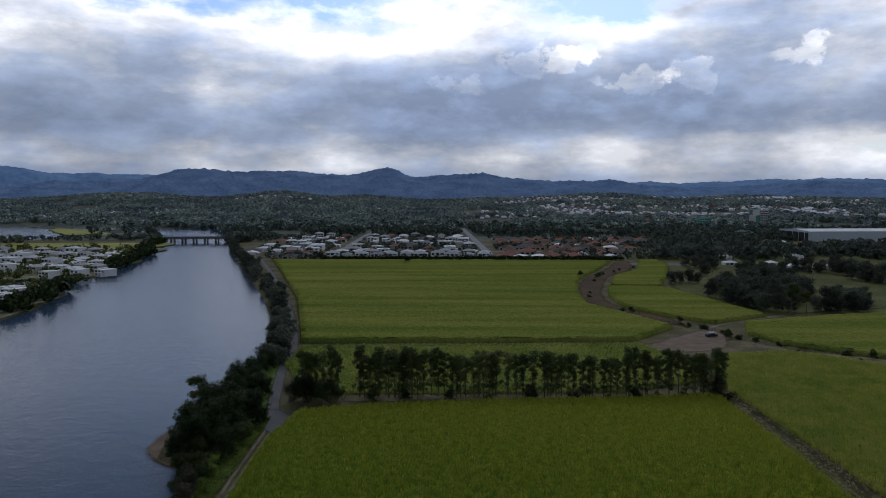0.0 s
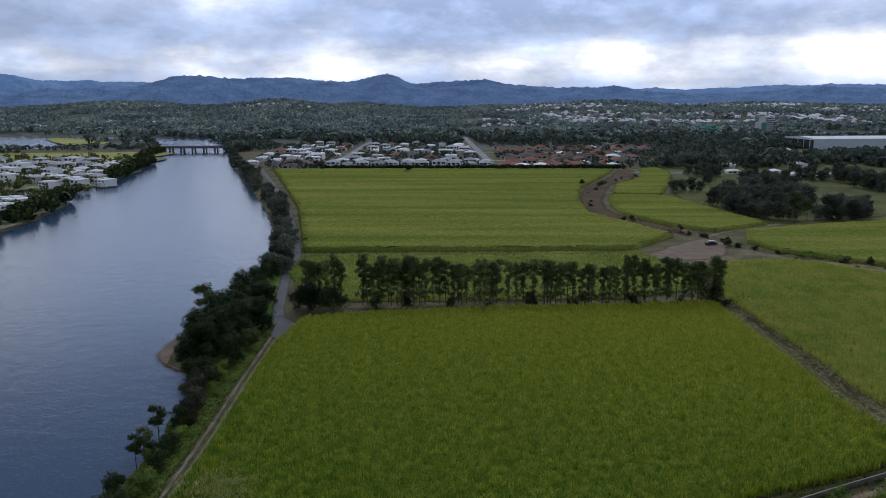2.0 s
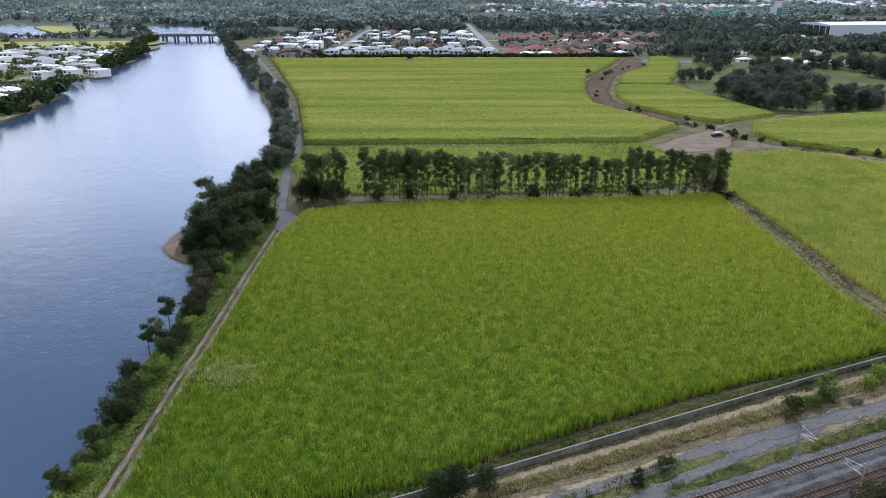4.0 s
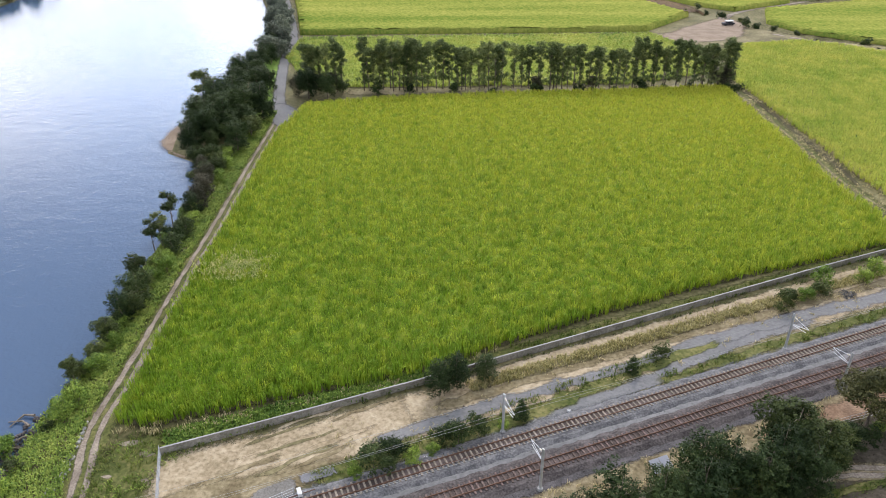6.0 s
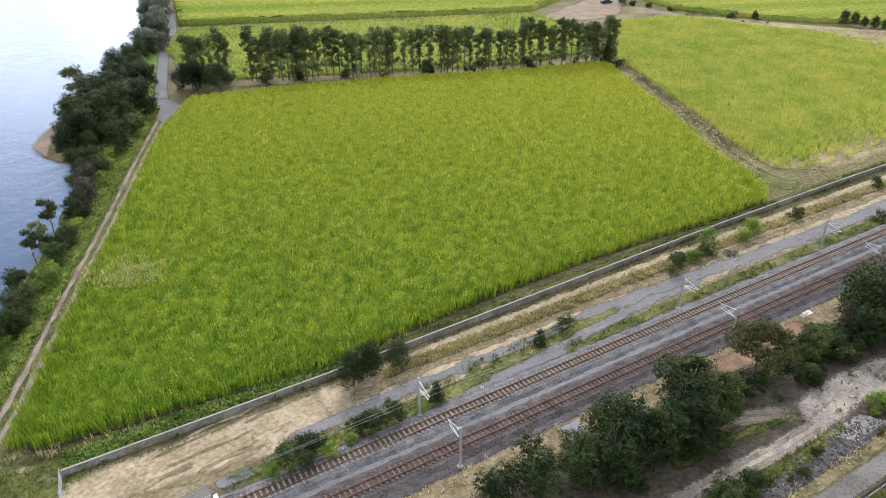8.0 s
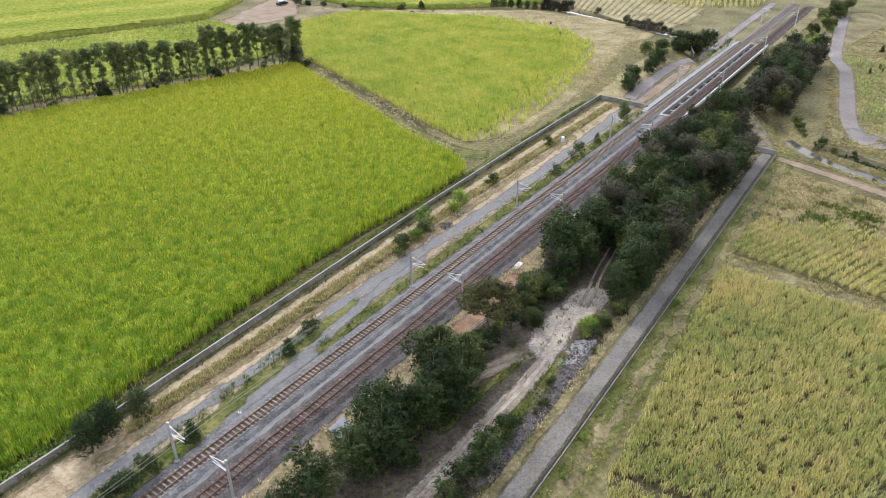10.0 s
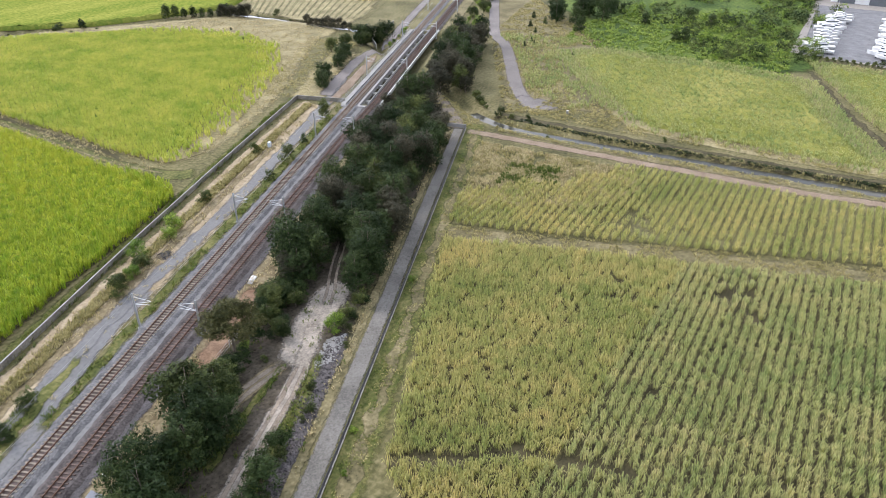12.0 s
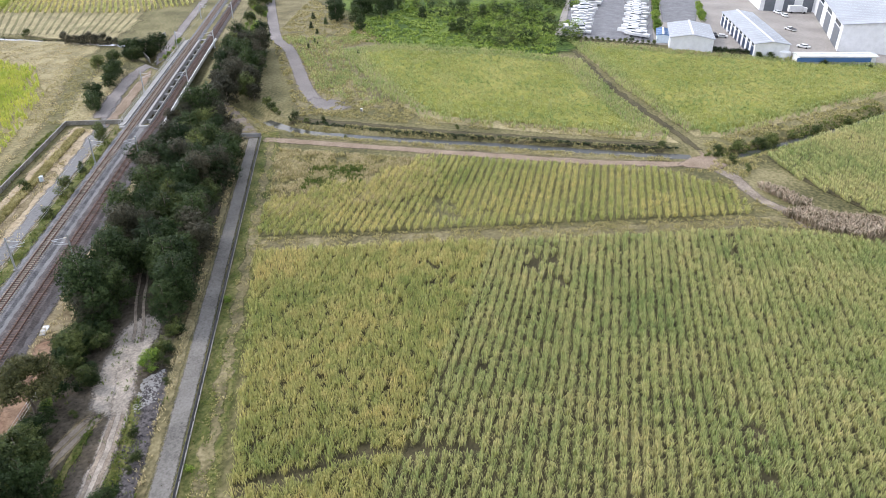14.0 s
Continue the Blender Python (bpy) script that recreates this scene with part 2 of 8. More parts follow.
SPREAD_STONE = surface("dark_spread_ballast", (0.046, 0.043, 0.043), (0.126, 0.116, 0.115), (0.082, 0.076, 0.076), scale=0.4, fine=6.0, bump=0.8, feather=True)
BROWN_BALLAST = surface("rust_stained_ballast", (0.041, 0.035, 0.034), (0.127, 0.111, 0.106), (0.079, 0.069, 0.066), scale=0.5, fine=4.0, bump=0.9)
DARK_BED = surface("dark_stained_ballast", (0.055, 0.042, 0.036), (0.14, 0.11, 0.10), (0.09, 0.07, 0.062), scale=0.5, fine=9.0, bump=0.7)
SOIL = surface("dark_field_soil", (0.040, 0.036, 0.020), (0.110, 0.094, 0.052), scale=0.2, fine=3.0, bump=0.6, feather=True)
SHOULDER = surface("grey_gravel_shoulder", (0.106, 0.110, 0.112), (0.178, 0.182, 0.180), (0.142, 0.146, 0.146), scale=0.12, fine=6.0, bump=0.6, feather=True)
ROAD_GREY = surface("worn_grey_seal", (0.13, 0.13, 0.135), (0.24, 0.24, 0.245), (0.18, 0.18, 0.185), scale=0.3, fine=5.0, bump=0.3, feather=True)
EARTH = surface("bare_brown_earth", (0.052, 0.033, 0.017), (0.147, 0.093, 0.046), (0.095, 0.061, 0.030), scale=0.05, fine=0.6, bump=0.6, feather=True)
PATH_SLAB = surface("worn_concrete_path", (0.098, 0.093, 0.084), (0.223, 0.210, 0.191), (0.160, 0.151, 0.134), scale=0.15, fine=4.0, bump=0.3, feather=True)
SCRUB_FLOOR = surface("scrub_groundcover", (0.022, 0.048, 0.010), (0.135, 0.175, 0.036), (0.065, 0.105, 0.020), scale=0.06, fine=0.7, bump=0.9, feather=True)
# dark soil and litter, with the belt trees' shade put into the colour
LITTER = surface("shaded_leaf_litter", (0.034, 0.028, 0.019), (0.121, 0.102, 0.078), (0.071, 0.060, 0.044), scale=0.25, fine=1.6, bump=0.7, feather=True)
TRASH = surface("cane_leaf_litter", (0.070, 0.065, 0.030), (0.240, 0.220, 0.110), (0.140, 0.130, 0.060), scale=0.15, fine=1.5, bump=0.6, feather=True)
# lawn and paving tones, raised to carry the sun on that bank
GARDEN = surface("sunlit_lawn_and_paving", (0.105, 0.141, 0.045), (0.491, 0.475, 0.386), (0.253, 0.260, 0.156), scale=0.05, fine=0.4, bump=0.3, feather=True)
STREET = surface("sunlit_pale_asphalt", (0.24, 0.24, 0.245), (0.36, 0.36, 0.36), (0.30, 0.30, 0.30), scale=0.05, fine=1.0, bump=0.2, feather=True)
ASPHALT = surface("weathered_asphalt", (0.144, 0.144, 0.144), (0.223, 0.216, 0.209), scale=0.3, fine=5.0, bump=0.2)
CONCRETE = surface("weathered_concrete", (0.236, 0.230, 0.216), (0.361, 0.354, 0.335), (0.302, 0.295, 0.282), scale=0.4, fine=6.0, bump=0.15)
APRON = surface("pale_yard_concrete", (0.211, 0.191, 0.172), (0.335, 0.308, 0.277), (0.277, 0.254, 0.226), scale=0.08, fine=1.5, bump=0.1)
ROOF_PALE = surface("pale_grey_roof_sheet", (0.248, 0.260, 0.273), (0.347, 0.360, 0.372), (0.298, 0.310, 0.322), scale=0.1, fine=3.0, rough=0.45, bump=0.05)
SLAB = surface("path_concrete", (0.225, 0.214, 0.195), (0.345, 0.330, 0.307), (0.285, 0.270, 0.247), scale=0.3, fine=5.0, bump=0.15)
WALL_GREY = surface("grey_barrier_panel", (0.147, 0.136, 0.111), (0.317, 0.297, 0.258), (0.228, 0.214, 0.179), scale=0.45, fine=3.0, bump=0.25, objects=0.15)
SLEEPER = surface("concrete_sleeper", (0.160, 0.132, 0.104), (0.320, 0.276, 0.224), (0.240, 0.203, 0.160), scale=2.0, fine=9.0, bump=0.2, objects=0.15)
SLEEPER_DARK = surface("rust_stained_sleeper", (0.085, 0.062, 0.052), (0.19, 0.145, 0.125), (0.135, 0.10, 0.085), scale=2.0, fine=9.0, bump=0.2, objects=0.25)
RUST = surface("rusty_rail_steel", (0.09, 0.05, 0.035), (0.17, 0.10, 0.07), scale=2.0, fine=14.0, rough=0.7, bump=0.1)
GALV = plain("galvanised_steel", (0.55, 0.57, 0.58), 0.45, 0.6)
DULL_STEEL = plain("dull_fence_steel", (0.30, 0.31, 0.32), 0.6, 0.3)
WIRE = plain("copper_wire", (0.40, 0.40, 0.38), 0.5, 0.3)
ROCK = surface("broken_rock", (0.040, 0.036, 0.036), (0.149, 0.136, 0.130), (0.081, 0.074, 0.073), scale=0.8, fine=5.0, bump=0.5, island=0.4)
BARK = surface("grey_brown_bark", (0.10, 0.08, 0.06), (0.27, 0.23, 0.19), scale=1.0, fine=8.0, bump=0.6)
CANE = surface("sugar_cane_leaf", (0.185, 0.313, 0.022), (0.514, 0.534, 0.059), (0.355, 0.442, 0.039), scale=0.5, fine=0.45, rough=0.55, bump=0, island=0.14, translucent=0.45, ripen=(0.0005, 0.0014, -0.215))
CANE_PALE = surface("pale_cane_leaf", (0.313, 0.370, 0.118), (0.659, 0.568, 0.225), (0.496, 0.485, 0.175), scale=0.05, fine=0.5, rough=0.55, bump=0, island=0.30, translucent=0.45)
CANE_ROWS = surface("row_cane_leaf", (0.294, 0.374, 0.135), (0.621, 0.573, 0.257), (0.466, 0.489, 0.199), scale=0.05, fine=0.5, rough=0.55, bump=0, island=0.30, translucent=0.45)
CANE_EAST = surface("yellow_green_cane_leaf", (0.285, 0.409, 0.057), (0.638, 0.620, 0.133), (0.467, 0.520, 0.090), scale=0.10, fine=0.5, rough=0.55, bump=0, island=0.14, translucent=0.45)
CANE_NORTH = surface("even_green_cane_leaf", (0.239, 0.327, 0.112), (0.486, 0.478, 0.204), (0.360, 0.400, 0.153), scale=0.10, fine=0.5, rough=0.55, bump=0, island=0.18, translucent=0.45)
STUBBLE = surface("pale_cane_stubble", (0.147, 0.126, 0.064), (0.368, 0.315, 0.176), (0.253, 0.216, 0.115), scale=0.12, fine=1.3, bump=0.7, feather=True)
# meadow grass brightened so its colour carries the sunlight
MEADOW = surface("sunlit_meadow_grass", (0.230, 0.247, 0.060), (0.494, 0.471, 0.150), (0.356, 0.356, 0.100), scale=0.02, fine=0.3, bump=0.4, feather=True)
CANE_MID = surface("green_cane_leaf", (0.187, 0.307, 0.052), (0.514, 0.537, 0.124), (0.347, 0.430, 0.082), scale=0.05, fine=0.4, rough=0.55, bump=0, island=0.18, translucent=0.45)
# paddock green with a cloud's shade put into the base colour
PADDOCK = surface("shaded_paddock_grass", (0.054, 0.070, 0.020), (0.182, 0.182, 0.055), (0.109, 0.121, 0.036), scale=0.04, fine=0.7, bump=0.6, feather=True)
# darker green that paints shade into the gaps between cane blades
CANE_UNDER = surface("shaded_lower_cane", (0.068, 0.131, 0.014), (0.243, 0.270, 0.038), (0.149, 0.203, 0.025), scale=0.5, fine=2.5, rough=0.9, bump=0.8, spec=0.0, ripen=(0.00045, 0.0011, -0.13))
CANE_FAR = surface("cane_canopy", (0.106, 0.161, 0.028), (0.303, 0.298, 0.074), (0.196, 0.224, 0.046), scale=0.06, fine=0.8, rough=0.9, bump=0.8, spec=0.0, stretch=(0.10, 1.0, 1.0))
CANE_FAR_PALE = surface("pale_cane_canopy", (0.136, 0.153, 0.033), (0.306, 0.281, 0.090), (0.212, 0.217, 0.057), scale=0.04, fine=0.8, rough=0.9, bump=0.8, spec=0.0)
TUFT_DRY = surface("dry_grass_blade", (0.306, 0.264, 0.119), (0.612, 0.527, 0.306), (0.459, 0.391, 0.212), scale=0.2, fine=2.0, rough=0.7, bump=0, island=0.3, translucent=0.25)
TUFT_STRAW = surface("straw_green_grass_blade", (0.235, 0.215, 0.075), (0.500, 0.440, 0.210), (0.365, 0.325, 0.135), scale=0.2, fine=1.2, rough=0.7, bump=0, island=0.25, translucent=0.25)
TUFT_GREEN = surface("green_grass_blade", (0.044, 0.088, 0.012), (0.192, 0.200, 0.056), (0.096, 0.136, 0.024), scale=0.15, fine=2.0, rough=0.7, bump=0, island=0.3, translucent=0.25)
LEAF_DARK = surface("dark_olive_leaf", (0.012, 0.029, 0.009), (0.054, 0.086, 0.027), (0.030, 0.054, 0.017), scale=0.2, fine=2.0, rough=0.6, bump=0, island=0.45, objects=0.42, translucent=0.22)
LEAF_GREEN = surface("mid_green_leaf", (0.029, 0.053, 0.015), (0.119, 0.151, 0.045), (0.069, 0.095, 0.029), scale=0.2, fine=2.0, rough=0.6, bump=0, island=0.45, objects=0.42, translucent=0.22)
LEAF_ROW = surface("row_tree_leaf", (0.058, 0.098, 0.036), (0.240, 0.293, 0.117), (0.137, 0.182, 0.069), scale=0.3, fine=2.0, rough=0.6, bump=0, island=0.45, objects=0.35, translucent=0.42)
LEAF_BRIGHT = surface("bright_green_leaf", (0.069, 0.144, 0.022), (0.237, 0.338, 0.062), (0.144, 0.231, 0.037), scale=0.2, fine=2.0, rough=0.6, bump=0, island=0.4, objects=0.2, translucent=0.2)
CREEPER = surface("creeper_leaf", (0.102, 0.181, 0.032), (0.334, 0.406, 0.090), (0.203, 0.290, 0.055), scale=0.25, fine=1.5, rough=0.6, bump=0, island=0.3, translucent=0.25)
# leaf colours with distance haze mixed in, for suburb, woodland and hill foot
LEAF_FAR = surface("hazed_woodland_leaf", (0.103, 0.148, 0.159), (0.489, 0.550, 0.471), (0.245, 0.307, 0.290), scale=0.010, fine=0.12, rough=0.9, bump=0, island=0.55, translucent=0.25)
LEAF_MID = surface("hazed_suburb_leaf", (0.040, 0.062, 0.054), (0.177, 0.206, 0.142), (0.093, 0.116, 0.094), scale=0.02, fine=0.2, rough=0.9, bump=0, island=0.5, translucent=0.25)
LEAF_HILL = surface("hazed_hill_leaf", (0.147, 0.199, 0.218), (0.438, 0.497, 0.419), (0.262, 0.319, 0.300), scale=0.006, fine=0.06, rough=0.9, bump=0, island=0.5, translucent=0.2)
LEAF_OLIVE = surface("olive_grey_leaf", (0.031, 0.034, 0.019), (0.096, 0.091, 0.055), (0.058, 0.058, 0.035), scale=0.2, fine=2.0, rough=0.6, bump=0, island=0.4, objects=0.35, translucent=0.22)
LEAF_GOLD = surface("golden_olive_leaf", (0.034, 0.040, 0.015), (0.129, 0.129, 0.048), (0.076, 0.080, 0.028), scale=0.3, fine=2.0, rough=0.6, bump=0, island=0.4, translucent=0.25)
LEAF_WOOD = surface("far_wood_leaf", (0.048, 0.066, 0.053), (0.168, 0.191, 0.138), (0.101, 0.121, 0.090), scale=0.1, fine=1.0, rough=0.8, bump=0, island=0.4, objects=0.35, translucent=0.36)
LEAF_PLUME = surface("dry_reed_plume", (0.24, 0.19, 0.12), (0.46, 0.38, 0.28), scale=0.5, fine=3.0, rough=0.8, bump=0, island=0.3)
# hill forest with the blue of distance haze put into both base colours
HILL_NEAR = surface("hazed_wooded_hill", (0.117, 0.194, 0.336), (0.254, 0.365, 0.554), (0.179, 0.275, 0.446), scale=0.010, fine=0.09, rough=1.0, bump=0.5, spec=0.0)
HILL_FAR = surface("hazed_distant_range", (0.193, 0.324, 0.552), (0.296, 0.449, 0.690), (0.241, 0.386, 0.620), scale=0.004, fine=0.03, rough=1.0, bump=0.6, spec=0.0)
RIVER = water_surface("river_water", (0.050, 0.088, 0.150), 0.13, 0.26, 1.5)
DRAIN = water_surface("drain_water", (0.05, 0.05, 0.04), 0.05, 0.05, 2.0)
WHITE = plain("white_painted_wall", (0.62, 0.62, 0.61), 0.6)
HOUSE_WHITE = plain("white_rendered_wall", (0.88, 0.88, 0.87), 0.6, 0, 0.05)
CREAM = plain("cream_render", (0.62, 0.57, 0.48), 0.7)
ROOF_GREY = surface("grey_roof_tile", (0.299, 0.314, 0.344), (0.508, 0.523, 0.553), scale=0.5, fine=5.0, bump=0.2, objects=0.35)
ROOF_RED = surface("terracotta_roof_tile", (0.19, 0.095, 0.065), (0.36, 0.19, 0.135), scale=0.5, fine=5.0, bump=0.2, objects=0.3)
ROOF_LIGHT = surface("pale_grey_roof_tile", (0.460, 0.471, 0.494), (0.713, 0.724, 0.736), scale=0.5, fine=5.0, bump=0.2, objects=0.3)
ROOF_DARK = surface("charcoal_roof_tile", (0.10, 0.10, 0.11), (0.20, 0.195, 0.195), scale=0.5, fine=5.0, bump=0.2, objects=0.3)
ROOF_WHITE = plain("white_roof_sheet", (0.84, 0.85, 0.86), 0.45, 0, 0.06)
GLASS_DARK = plain("dark_window_glass", (0.03, 0.04, 0.05), 0.1)
BLUE_SHEET = plain("blue_wall_sheet", (0.06, 0.13, 0.26), 0.5)
NAVY = plain("navy_roller_door", (0.030, 0.048, 0.085), 0.5)
SHED_SIDE = plain("pale_blue_shed_sheet", (0.60, 0.68, 0.74), 0.5)
DARK_PAINT = plain("dark_paint", (0.05, 0.05, 0.055), 0.5)
# grey standing in for the shaded inside of open warehouse bays
DOOR_GREY = plain("shaded_bay_grey", (0.13, 0.14, 0.15), 0.6)
GREEN_PAINT = plain("green_paint", (0.10, 0.32, 0.24), 0.5)
RED_PAINT = plain("red_paint", (0.45, 0.06, 0.06), 0.5)
TYRE = plain("rubber", (0.03, 0.03, 0.03), 0.8)
SOLAR = plain("solar_cell_back", (0.30, 0.31, 0.34), 0.4)


# ---- building helpers ----
def mesh_np(name, verts, faces, mat, smooth=False):
    """A mesh from arrays: verts (n, 3), faces (m, 3 or 4)."""
    me = bpy.data.meshes.new(name)
    verts, faces = np.asarray(verts, np.float32), np.asarray(faces, np.int32)
    me.vertices.add(len(verts))
    me.vertices.foreach_set("co", verts.ravel())
    me.loops.add(faces.size)
    me.loops.foreach_set("vertex_index", faces.ravel())
    me.polygons.add(len(faces))
    me.polygons.foreach_set("loop_start", np.arange(len(faces), dtype=np.int32) * faces.shape[1])
    if smooth:
        me.polygons.foreach_set("use_smooth", np.ones(len(faces), bool))
    me.update(calc_edges=True)
    me.materials.append(mat)
    return me


def bm_mesh(name, bm, mat):
    me = bpy.data.meshes.new(name)
    bm.to_mesh(me)
    bm.free()
    me.materials.append(mat)
    return me


def part(name, bm, mat, parent, label=""):
    """A bmesh or mesh as one object under a thing or a part."""
    me = bm if isinstance(bm, bpy.types.Mesh) else bm_mesh(name, bm, mat)
    ob = new(name, me)
    ob.parent = parent
    return tagged(ob, label) if label else ob


def thing(name, label, category, group="", kind="", at=None):
    ob = new(name)
    if at is not None:
        ob.matrix_basis = at
    return tagged(ob, label, category, group, kind)


def box(bm, cx, cy, cz, sx, sy, sz, rz=0.0, bevel=0.0):
    m = Matrix.Translation((cx, cy, cz)) @ Matrix.Rotation(rz, 4, "Z") @ Matrix.Diagonal((sx, sy, sz, 1))
    r = bmesh.ops.create_cube(bm, size=1, matrix=m)
    if bevel:
        es = list({e for v in r["verts"] for e in v.link_edges})
        bmesh.ops.bevel(bm, geom=es, offset=bevel, segments=1, affect="EDGES")
    return bm


def boxes(*rows, bevel=0.0):
    bm = bmesh.new()
    for r in rows:
        box(bm, *r, bevel=bevel)
    return bm


def tube(bm, pts, radii, sides=7):
    pts = [Vector(p) for p in pts]
    rings = []
    for i, p in enumerate(pts):
        d = (pts[min(i + 1, len(pts) - 1)] - pts[max(i - 1, 0)]).normalized()
        q = d.to_track_quat("Z", "Y")
        rings.append([bm.verts.new(p + q @ Vector((radii[i] * math.cos(2 * math.pi * k / sides), radii[i] * math.sin(2 * math.pi * k / sides), 0))) for k in range(sides)])
    for a, b in zip(rings, rings[1:]):
        for k in range(sides):
            bm.faces.new((a[k], a[(k + 1) % sides], b[(k + 1) % sides], b[k]))
    bm.faces.new(rings[0][::-1])
    bm.faces.new(rings[-1])
    return bm


RAIL_O, RAIL_U, RAIL_V = Vector((5.3, 64.9)), Vector((0.9285, 0.3714)), Vector((-0.3714, 0.9285))
RAIL_TURN = math.atan2(0.3714, 0.9285)


def rail(s, n):
    """Plan place s metres along the railway and n metres from its first track."""
    p = RAIL_O + RAIL_U * s + RAIL_V * n
    return p.x, p.y


def rail_line(*sn):
    return [rail(s, n) for s, n in sn]


def smooth_line(pts, step, closed=False):
    """A rounded line through plan points, resampled."""
    pts = [Vector(p) for p in pts]
    n, out_ = len(pts), []
    for i in range(n if closed else n - 1):
        if closed:
            a, b, c, d = pts[i - 1], pts[i], pts[(i + 1) % n], pts[(i + 2) % n]
        else:
            a, b, c, d = pts[max(i - 1, 0)], pts[i], pts[i + 1], pts[min(i + 2, n - 1)]
        k = max(2, int((c - b).length / step))
        for j in range(k):
            t = j / k
            out_.append(0.5 * (2 * b + (c - a) * t + (2 * a - 5 * b + 4 * c - d) * t * t + (3 * b - a - 3 * c + d) * t ** 3))
    if not closed:
        out_.append(pts[-1])
    return out_


LAYER = [0]


def covered(me, values):
    at = me.attributes.new("cover", "FLOAT", "POINT")
    at.data.foreach_set("value", np.asarray(values, np.float32))
    return me


def ribbon(name, pts, width, z, mat, label, category="road", step=1.2, ragged=0.25, kind="structure", drape=True):
    """A strip of ground along a line, thinning out at ragged edges. width: a number, or one at each end."""
    LAYER[0] += 1
    z += 0.0006 * LAYER[0]
    line = smooth_line(pts, step)
    w0, w1 = width if isinstance(width, tuple) else (width, width)
    v, f, cov = [], [], []
    n = len(line)
    for i, p in enumerate(line):
        d = (line[min(i + 1, n - 1)] - line[max(i - 1, 0)]).normalized()
        side = Vector((-d.y, d.x))
        w = w0 + (w1 - w0) * i / (n - 1)
        ends = min(1.0, min(i, n - 1 - i) / 2)
        soft_ = min(0.3 * w, 0.3 + 2.2 * ragged)
        for sgn in (-1, 1):
            j = ragged * (noise.noise((p.x * 0.35, p.y * 0.35, sgn * 7 + z * 50)) + 0.8 * noise.noise((p.x * 1.3, p.y * 1.3, sgn * 3 + z)))
            for k, c in ((w / 2 + j + soft_ * 0.5, 0.15), (w / 2 + j - soft_ * 0.5, 1.0)) if sgn < 0 else ((w / 2 + j - soft_ * 0.5, 1.0), (w / 2 + j + soft_ * 0.5, 0.15)):
                q = p + side * sgn * k
                v.append((q.x, q.y, z))
                cov.append(min(c, 0.15 + 0.85 * ends))
        if i:
            for k in range(3):
                a = 4 * i + k
                f.append((a - 4, a - 3, a + 1, a))
    v, f = np.array(v), np.array(f)
    # drop the quads that fold over one another inside a sharp bend
    d1, d2 = v[f[:, 2]] - v[f[:, 0]], v[f[:, 3]] - v[f[:, 1]]
    turn_ = d1[:, 0] * d2[:, 1] - d1[:, 1] * d2[:, 0]
    f = f[turn_ * np.sign(np.median(turn_)) > 0]
    if drape:
        v[:, 2] += ground_height(v[:, 0], v[:, 1])
    ob = new(name, covered(mesh_np(name, v, f, mat), cov))
    return tagged(ob, label, category, kind=kind)


def patch(name, pts, z, mat, label, category="ground", step=1.5, ragged=0.5, kind="structure", sharp=False):
    """A flat piece of ground inside a closed outline, thinning out at ragged edges."""
    LAYER[0] += 1
    z += 0.0006 * LAYER[0]
    step = max(step, 2.4 * ragged)
    line = smooth_line(pts, step, True) if not sharp else [Vector(a).lerp(Vector(b), k / 12) for a, b in zip(pts, pts[1:] + pts[:1]) for k in range(12)]
    bm = bmesh.new()
    vs = []
    for p in line:
        j = Vector((noise.noise((p.x * 0.3, p.y * 0.3, z * 90)), noise.noise((p.x * 0.3, p.y * 0.3, 9 + z * 90)))) * ragged * 1.3
        j += Vector((noise.noise((p.x * 1.3, p.y * 1.3, 3)), noise.noise((p.x * 1.3, p.y * 1.3, 5)))) * ragged * 0.4
        vs.append(bm.verts.new((p.x + j.x, p.y + j.y, z)))
    es = [bm.edges.new((a, b)) for a, b in zip(vs, vs[1:] + vs[:1])]
    bmesh.ops.triangle_fill(bm, edges=es, use_beauty=True, normal=(0, 0, 1))
    for face in bm.faces:
        if face.normal.z < 0:
            face.normal_flip()
    area, rim = sum(fc.calc_area() for fc in bm.faces), sum(e.calc_length() for e in bm.edges if e.is_boundary)
    bmesh.ops.inset_region(bm, faces=list(bm.faces), thickness=min(0.3 + 2.0 * ragged, 0.5 * area / rim), use_boundary=True, use_even_offset=False)
    bm.normal_update()
    bmesh.ops.delete(bm, geom=[fc for fc in bm.faces if fc.normal.z < 0.2], context="FACES_ONLY")
    cov = [0.15 if v.is_boundary else 1.0 for v in bm.verts]
    return tagged(new(name, covered(bm_mesh(name, bm, mat), cov)), label, category, kind=kind)


def inside(x, y, poly):
    """Which of the plan points lie in the polygon."""
    r = np.zeros(np.shape(x), bool)
    for (x0, y0), (x1, y1) in zip(poly, poly[1:] + poly[:1]):
        if y0 != y1:
            r ^= ((y0 > y) != (y1 > y)) & (x < (x1 - x0) * (y - y0) / (y1 - y0) + x0)
    return r


def away(x, y, line, closed=False):
    """Distance of plan points from a line."""
    best = np.full(np.shape(x), 1e9)
    for (x0, y0), (x1, y1) in zip(line, line[1:] + line[:1] if closed else line[1:]):
        dx, dy = x1 - x0, y1 - y0
        t = np.clip(((x - x0) * dx + (y - y0) * dy) / (dx * dx + dy * dy + 1e-9), 0, 1)
        best = np.minimum(best, np.hypot(x - x0 - t * dx, y - y0 - t * dy))
    return best


